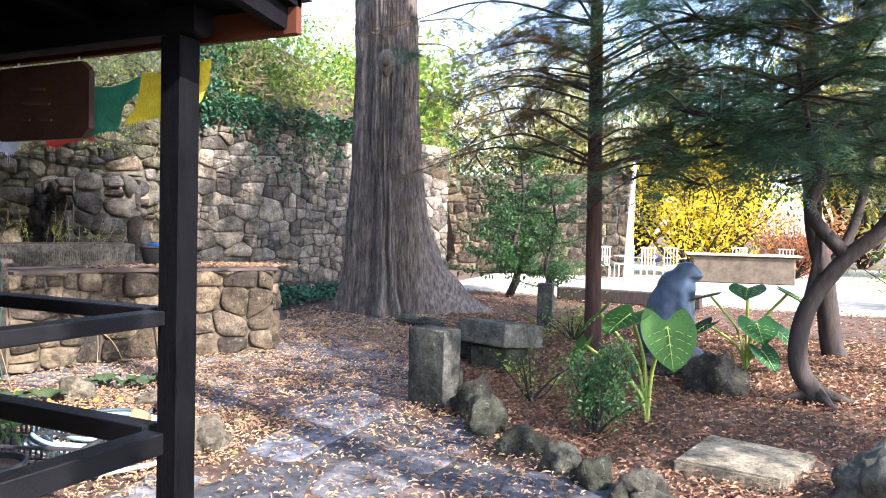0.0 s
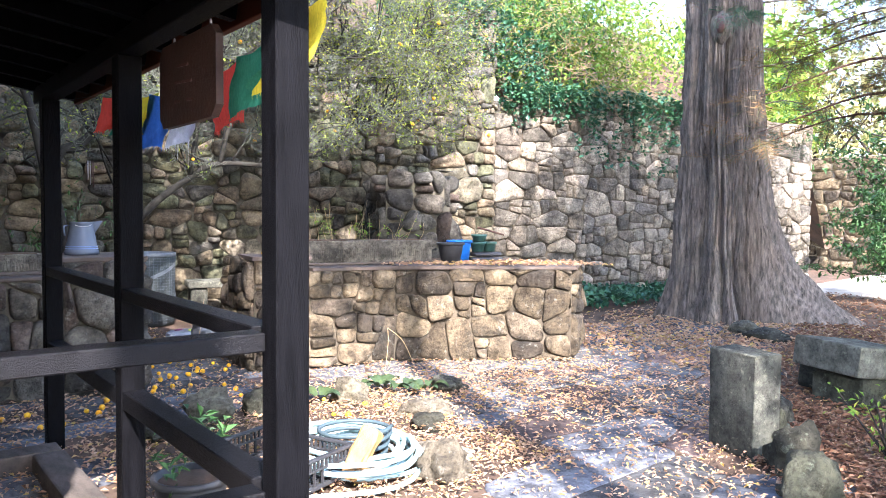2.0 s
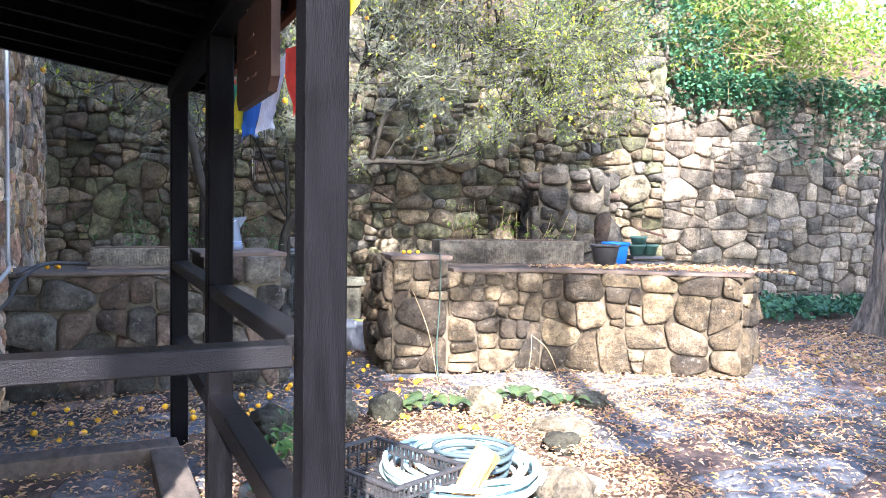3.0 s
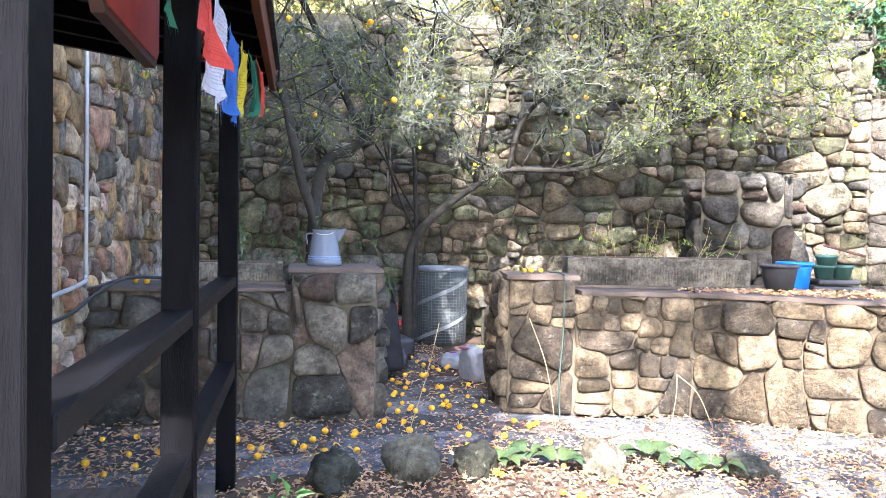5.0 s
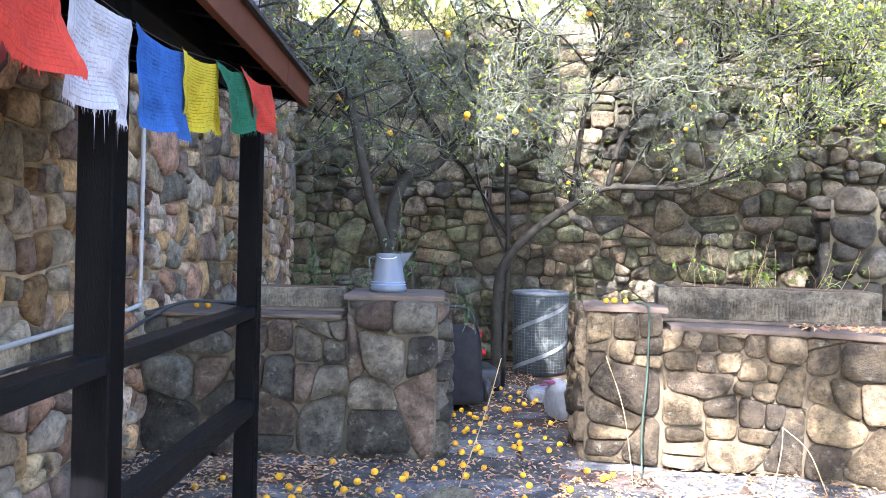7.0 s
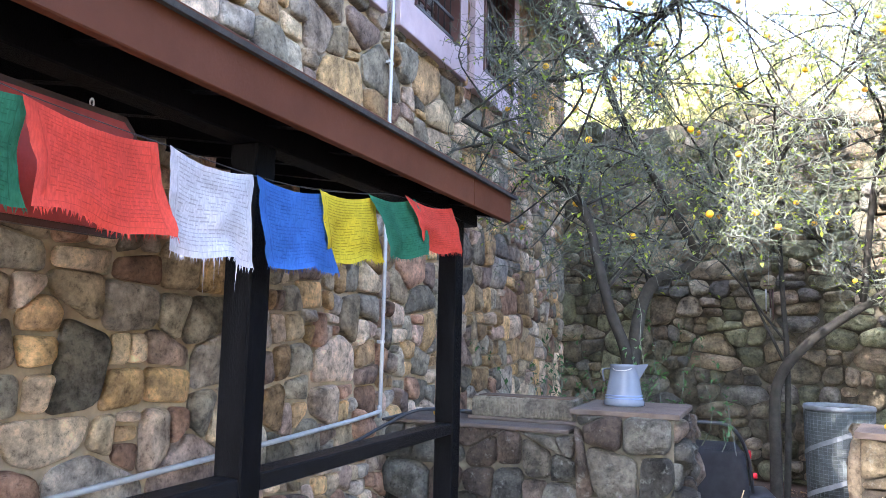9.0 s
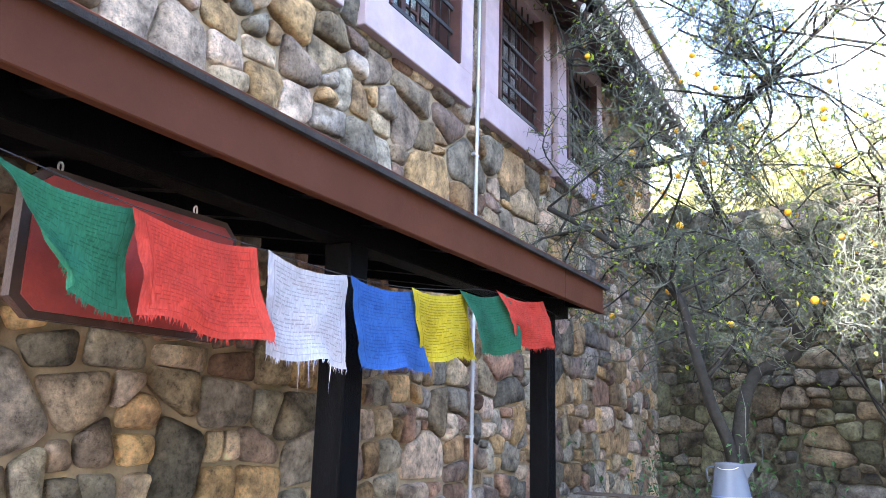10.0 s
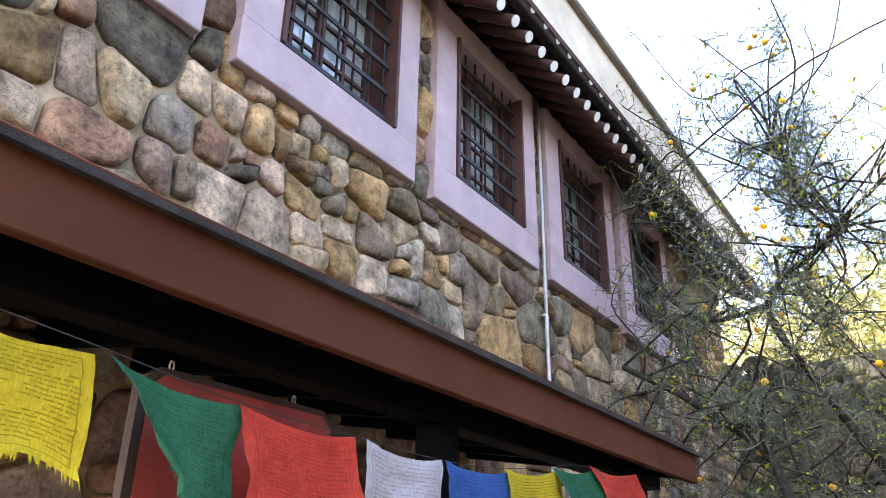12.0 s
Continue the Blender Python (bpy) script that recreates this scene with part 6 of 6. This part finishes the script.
ivy = thing("ivy", "ivy spilling over the top of the stone wall", "ivy", (9, 6.8, 3))
hp = Heap()
rg = rng_of(121)
for i in range(520):
    x = rg.uniform(7.3, 11.2)
    y = back_y(x)
    hang = max(0.0, rg.gauss(0.0, 0.5)) * (1.0 if 8.6 < x < 10.8 else 0.35)
    clump_leaves(hp, (x, y - 0.08 - rg.uniform(0, 0.12), 3.32 - hang + rg.uniform(-0.1, 0.15)), (0.12, 0.06, 0.1), 8, 0.075, rg, 0.85)
for i in range(260):
    x = rg.uniform(5.2, 8.0)
    clump_leaves(hp, (x, back_y(x) - 0.1, rg.uniform(3.7, 4.6) - (0.6 * abs(x - 6.9) if x > 6.5 else 0) + 0.2), (0.14, 0.07, 0.12), 8, 0.08, rg, 0.85)
hp.part("leaves", ivy_m, ivy)
gc = thing("ground_ivy", "low dark ivy carpeting the foot of the wall", "ivy", (7, 6, 0))
hp = Heap()
for i in range(560):
    x = rg.uniform(5.2, 11.0)
    y = rg.uniform(max(4.9, 5.6 - (x - 6) * 0.05), back_y(x) - 0.1)
    clump_leaves(hp, (x, y, 0.14), (0.16, 0.16, 0.1), 7, 0.09, rg, 0.8)
hp.part("leaves", ivy_m, gc)

slope = thing("slope", "overgrown earth bank above the stone walls", "bank", (6, 12, 0), kind="structure")
bm = bmesh.new()
NX, NY = 44, 16
grid = []
for j in range(NY + 1):
    row = []
    for i in range(NX + 1):
        x = -2 + 30 * i / NX
        dy = 0.12 + 14 * (j / NY) ** 1.4
        z0 = 3.9 if x < 5.4 else 4.4 if x < 7 else 3.1 if x < 14.1 else max(0.6, 3.1 - (x - 14.1) * 0.6)
        yb = back_y(min(x, 14)) + max(0, (x - 14)) * 0.35
        z = z0 + dy * (0.03 if x < 6 else 0.62) + 0.3 * noise.noise(Vector((x * 0.5, dy * 0.5, 1)))
        row.append(bm.verts.new((x, yb + dy, z)))
    grid.append(row)
for j in range(NY):
    for i in range(NX):
        bm.faces.new((grid[j][i], grid[j][i + 1], grid[j + 1][i + 1], grid[j + 1][i]))
part("earth", bm, soil, slope, "", True)

bank = thing("bank_growth", "tangle of creepers and sunlit leaves on the bank", "undergrowth", (9, 8, 3), kind="stuff")
hl, hb, hd = Heap(), Heap(), Heap()
for i in range(900):
    x = rg.uniform(7.4, 15)
    dy = 0.3 + 5.5 * rg.random() ** 1.3
    y = back_y(x) + dy
    z = 3.2 + dy * 0.62 + rg.uniform(0.0, 1.3)
    if x > 12.3:
        z -= (x - 12.3) * 0.45
    if 7.6 < x < 10.2 and z < 4.9 and rg.random() < 0.6:
        p = Vector((x, y - 0.5, z))
        for _ in range(5):
            zigzag(hb, p + rand_dir(rg) * 0.2, (rg.uniform(-0.4, 0.4), -0.5, rg.uniform(-1.2, 0.2)), rg.uniform(0.4, 1.1), 0.005, rg, 5, 0.5)
    clump_leaves(hl if rg.random() < 0.7 else hd, (x, y, z), (0.45, 0.4, 0.35), 16, 0.11, rg, 0.55)
for i in range(260):
    x = rg.uniform(7.2, 10.6)
    dy = rg.uniform(0.1, 1.2)
    clump_leaves(hd if x < 9.2 else hl, (x, back_y(x) + dy, 3.35 + rg.random() ** 1.3 * 1.9 + 0.3 * dy), (0.3, 0.25, 0.25), 15, 0.1, rg, 0.6)
hl.part("bright_leaves", lush_m, bank)
hb.part("dry_creepers", straw_m, bank)
hd.part("dark_leaves", shrub_m, bank)

# ---- beyond: sunlit terrace ----
far_wall = thing("wall_far", "sunlit pale rubble stone wall across the terrace", "wall", (20, 5, 0), kind="structure")
pale_stone = plain_mat("pale_stone_base", (0.42, 0.37, 0.29), 0.95, 3, 0.4, 30, 0.8, dirt=(0.2, 0.17, 0.13), dirt_amount=0.6)
part("mortar", prism([(20, 12.0), (20.4, 12.0), (20.4, 2.6), (20, 2.6)], -0.1, 3.0), pale_stone, far_wall)
paving = thing("pavement", "pale sunlit stone terrace", "paving", (19, 0, 0), kind="structure")
part("paving_sheet", prism([(12.9, 5.5), (12.6, -9), (32, -12), (32, 8)], -0.02, 0.015), pale_stone, paving)
terrace = thing("terrace_table", "long stone-topped terrace table on a rubble base", "table", (19.5, -0.3, 0))
part("base", box((20.2, -0.35, 0.37), (0.9, 2.6, 0.74), (0, 0, 12), 0.04), mortar_grey, terrace, "rubble stone base")
part("top", box((20.2, -0.35, 0.77), (1.1, 2.9, 0.05), (0, 0, 12), 0.015), pale_stone, terrace, "pale table top")


def terrace_chair(c, rz):
    t = thing("terrace_chair", "white metal terrace chair", "chair", c, "chairs on the terrace")
    m = pose(*c, 0, 0, rz)

    def put(name, bm):
        bmesh.ops.transform(bm, matrix=m, verts=bm.verts)
        part(name, bm, white_paint, t)
    put("seat", box((0, 0, 0.44), (0.44, 0.44, 0.03), None, 0.008))
    for x in (-0.2, 0.2):
        for y in (-0.2, 0.2):
            put("leg", box((x, y, 0.215), (0.03, 0.03, 0.43)))
    for i in range(5):
        put("back_slat", box((-0.21, -0.18 + 0.09 * i, 0.68), (0.02, 0.02, 0.48)))
    put("top_rail", box((-0.21, 0, 0.93), (0.03, 0.44, 0.03)))
    for y in (-0.22, 0.22):
        put("armrest", box((0, y, 0.66), (0.42, 0.03, 0.025)))


for c, rz in (((18.4, 1.9, 0), 40), ((18.9, 1.2, 0), -20), ((19.2, 2.6, 0), 120), ((21.3, -0.2, 0), 180), ((21.4, -1.4, 0), 170), ((18.0, 3.0, 0), 60)):
    terrace_chair(c, rz)
pole = thing("pole", "tall leaning white pole on the terrace", "pole", (16, 1.8, 0))
pipe("shaft", [(16.0, 1.88, 0), (16.0, 1.8, 1.6), (16.0, 1.7, 3.0)], 0.045, white_paint, pole)
shrub("yellow_tree", "small tree in bright yellow autumn leaf", (22.5, 1.2, 0), 46, (1.9, 2.0, 4.2), 26, 0.16, yellow_m, 131, "tree")
shrub("yellow_bush", "yellow-green bush at the terrace edge", (14.5, -4.2, 0), 26, (1.2, 1.4, 1.6), 22, 0.1, lush_m, 132)
shrub("russet_bush", "rust-coloured rounded bush on the terrace", (23.5, -1.6, 0), 34, (1.4, 1.8, 2.0), 24, 0.12, russet_m, 133)
for i, (c, s, m2) in enumerate((((26, 7, 0), (3, 3, 8), sun_painted_m), ((30, 1, 0), (4, 4, 10), shrub_m), ((27, -6, 0), (3.5, 3.5, 8), sun_painted_m), ((24, 12, 0), (4, 4, 9), sun_painted_m), ((34, -4, 0), (4, 4, 11), yellow_m), ((18, 9.5, 2), (2.2, 2.2, 4.5), lush_m), ((36, 6, 0), (4, 4, 12), sun_painted_m), ((0.5, 18, 3.9), (3.5, 2.5, 4.0), sun_painted_m), ((6, 17, 4.5), (3.5, 2.5, 5), sun_painted_m))):
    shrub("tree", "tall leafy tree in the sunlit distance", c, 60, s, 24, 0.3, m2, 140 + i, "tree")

# unseen tall trees, added behind the path to block and dapple the sun
def shade_tree(base, crown, radii, count, seed, low=0.5):
    t = thing("tree", "unseen leafy tree added to shade the garden", "tree", base)
    wood, lf = Heap(), Heap()
    rng = rng_of(seed)
    c = Vector(crown)
    trunk_line = limb(wood, [(base[0], base[1], -0.1), (base[0] + 0.1, base[1], c.z * 0.4), (c.x, c.y, c.z - 0.3 * radii[2])], 0.24, 0.1, 12, 6)
    for i in range(count):
        d = rand_dir(rng)
        g = c + Vector((d.x * radii[0], d.y * radii[1], d.z * radii[2])) * rng.uniform(0.35, 1.0)
        s0 = trunk_line[rng.randrange(int(len(trunk_line) * low), len(trunk_line))]
        ln = limb(wood, [s0, s0.lerp(g, 0.5) + rand_dir(rng) * 0.3, g], 0.03, 0.008, 5, 3)
        for q in ln[3:]:
            clump_leaves(lf, q + rand_dir(rng) * 0.25, (0.5, 0.5, 0.4), 18, 0.2, rng, 0.6)
    wood.part("trunk", dark_bark, t, "trunk and limbs", True)
    lf.part("crown", lush_m, t)


shade_tree((-0.6, -6.2, 0), (-0.2, -5.2, 9.9), (2.7, 1.5, 1.3), 32, 151, 0.92)
shade_tree((-2.6, -6.3, 0), (-2.5, -5.5, 8.8), (1.0, 1.0, 1.3), 22, 156, 0.8)
shade_tree((5.2, -6.6, 0), (5.3, -5.7, 11.0), (4.0, 2.6, 2.5), 150, 152)
shade_tree((-4.7, -7.4, 0), (-4.7, -5.5, 14.0), (1.9, 1.7, 2.3), 56, 154)
shade_tree((1.4, -9.0, 0), (1.2, -7.6, 7.0), (2.6, 2.4, 1.2), 36, 153)

# ---- fallen leaves ----
litter = thing("leaf_litter", "dry fallen leaves, tan, rust and yellow, over soil and paving", "fallen leaves", (3, 2, 0), kind="stuff")
rg = rng_of(161)


def litter_amount(x, y):
    n = 0.5 + 0.5 * noise.noise(Vector((x * 0.9, y * 0.9, 7)))
    if y < edge_of(x) - 0.05:
        return 1.0
    if 0.1 < x < 2.3 and 0.95 < y < 2.9:
        return 0.9
    return (0.24 + 0.8 * n * n) * (0.55 if y < 1.6 and x < 3.3 else 1.0)


def edge_of(x):
    """The stone edging between path and planting."""
    return -1.3 + (x - 1.9) * 1.45 if x < 3.2 else 0.6 + (x - 3.2) * 0.45


solid = [(-1.05, 4.2, 0.9, 4.95), (1.8, 4.0, 4.9, 5.1)]
bed_heap = Heap()
pts, ds, sz = [], [], []
for x0, x1, y0, y1, n in ((-1.0, 4.5, -1.0, 4.2, 46000), (0.8, 1.9, 4.2, 8.0, 2200), (2.0, 9.0, -4.5, 4.5, 50000), (4.5, 13.0, -4.0, 5.5, 15000), (-2.6, 2.4, -2.6, 0.2, 5000)):
    for _ in range(n):
        x, y = rg.uniform(x0, x1), rg.uniform(y0, y1)
        if rg.random() > litter_amount(x, y) or any(a < x < c and b < y < d for a, b, c, d in solid):
            continue
        if x > 3.0 and y > 3.95 - (x - 3.1) * 0.64 and x < 5.1 and y > 3.0 + (x - 4.5) * 0.8:
            continue
        a = rg.uniform(0, 6.28)
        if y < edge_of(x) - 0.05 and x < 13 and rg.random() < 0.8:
            bed_heap.add(*leaves_data([(x, y, 0.012 + rg.random() ** 3 * 0.03)], [(math.cos(a), math.sin(a), rg.uniform(-0.25, 0.45))], [rg.uniform(0.025, 0.06)], rg, 0.5, 0.35, 0.5))
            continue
        pts.append((x, y, 0.012 + rg.random() ** 3 * 0.03))
        ds.append((math.cos(a), math.sin(a), rg.uniform(-0.25, 0.45)))
        sz.append(rg.uniform(0.018, 0.048) if x < 5 else rg.uniform(0.04, 0.08))
for _ in range(900):
    x = rg.uniform(3.1, 4.9)
    pts.append((x, 4.0 - (x - 3.1) * 0.64 + rg.uniform(0.05, 0.75), 0.897 + rg.random() * 0.015))
    a = rg.uniform(0, 6.28)
    ds.append((math.cos(a), math.sin(a), rg.uniform(-0.2, 0.3)))
    sz.append(rg.uniform(0.03, 0.07))
for _ in range(70):
    x = rg.uniform(0.05, 0.19)
    pts.append((x, rg.uniform(-0.4, 3.12), roof_z(x) + 0.107))
    a = rg.uniform(0, 6.28)
    ds.append((math.cos(a), math.sin(a), rg.uniform(0, 0.7)))
    sz.append(rg.uniform(0.015, 0.045))
vs, fs = leaves_data(pts, ds, sz, rg, 0.34, 0.35, 0.5)
mesh_part("fallen_leaves", vs, fs, litter_m, litter)
bed_heap.part("damp_leaves", brown_litter_m, litter, "brown leaves")
# ---- stones of the walls and the paving ----
holes = [(a + 0.22 - H0, b - 0.20 - H0, 3.82, 4.9) for a, b in WINDOWS]
stone_face(house_wall, "house", (WALL_X, H0, 0), (0, 1, 0), H1 - H0, 5.2, 0.055, 0.24, 1.1, 0.007, 0.048, 3, holes=holes, rounding=0.11,
           single=lambda u, v: 0.4 < u < 5.8, limit=300)
stone_face(back_wall, "back", (BX0, back_y(BX0), 0), U, (BX1 - BX0) * k, 4.7, 0.06, 0.21, 1.4, 0.004, 0.10, 11, rounding=0.17, top=lambda u: 4.0 + 0.14 * math.sin(u * 3.1) if u < (5.6 - BX0) * k else 4.6, single=lambda u, v: v < 3.2 and u < 6, limit=200)
stone_face(back_wall, "right", (BX1, back_y(BX1), 0), U, (BX2 - BX1) * k, 3.2, 0.08, 0.24, 1.2, 0.004, 0.05, 12, rounding=0.11, single=lambda u, v: u < 3.4, limit=100)

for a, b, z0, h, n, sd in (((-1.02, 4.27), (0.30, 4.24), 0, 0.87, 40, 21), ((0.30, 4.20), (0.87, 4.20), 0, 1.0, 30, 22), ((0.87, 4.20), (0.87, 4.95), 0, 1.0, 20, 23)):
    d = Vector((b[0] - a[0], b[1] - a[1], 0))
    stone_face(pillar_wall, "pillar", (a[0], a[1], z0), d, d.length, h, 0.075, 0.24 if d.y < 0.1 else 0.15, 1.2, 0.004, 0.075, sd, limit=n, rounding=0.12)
for a, b, h, n, sd in (((1.90, 5.1), (1.82, 4.26), 0.97, 12, 31), ((1.82, 4.26), (2.28, 4.165), 0.97, 20, 32), ((2.28, 4.165), (3.11, 4.0), 0.86, 40, 33), ((3.11, 4.0), (4.51, 3.08), 0.86, 60, 34), ((4.51, 3.08), (5.12, 3.55), 0.86, 30, 35)):
    d = Vector((b[0] - a[0], b[1] - a[1], 0))
    stone_face(raised_bed, "plant", (a[0], a[1], 0), d, d.length, h, 0.06, 0.19, 1.4, 0.003, 0.055, sd, limit=n, rounding=0.15)
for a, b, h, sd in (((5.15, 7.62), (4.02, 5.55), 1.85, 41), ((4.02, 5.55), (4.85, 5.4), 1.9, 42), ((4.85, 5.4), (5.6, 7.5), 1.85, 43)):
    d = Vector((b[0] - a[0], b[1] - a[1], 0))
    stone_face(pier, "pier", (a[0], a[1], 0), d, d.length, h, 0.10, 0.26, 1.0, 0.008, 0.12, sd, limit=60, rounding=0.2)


def paved(u, v):
    x, y = u - 3.2, v - 3.2
    if 0.1 < x < 2.35 and 0.95 < y < 2.95:
        return False
    return y > edge_of(x) and y < 4.4 + (4 if 0.85 < x < 1.85 else 0)


stone_face(GROUND, "flag", (-3.2, -3.2, -0.014), (1, 0, 0), 12.0, 11.0, 0.17, 0.46, 1.3, 0.007, 0.016, 51, rounding=0.08, keep=paved, single=lambda u, v: 2.0 < u < 9 and v < 8, normal=(0, 0, 1), limit=280, piece="flagstone")
stone_face(far_wall, "plant", (19.98, 12.0, 0), (0, -1, 0), 9.4, 3.0, 0.14, 0.30, 1.3, 0.010, 0.06, 61, limit=0)
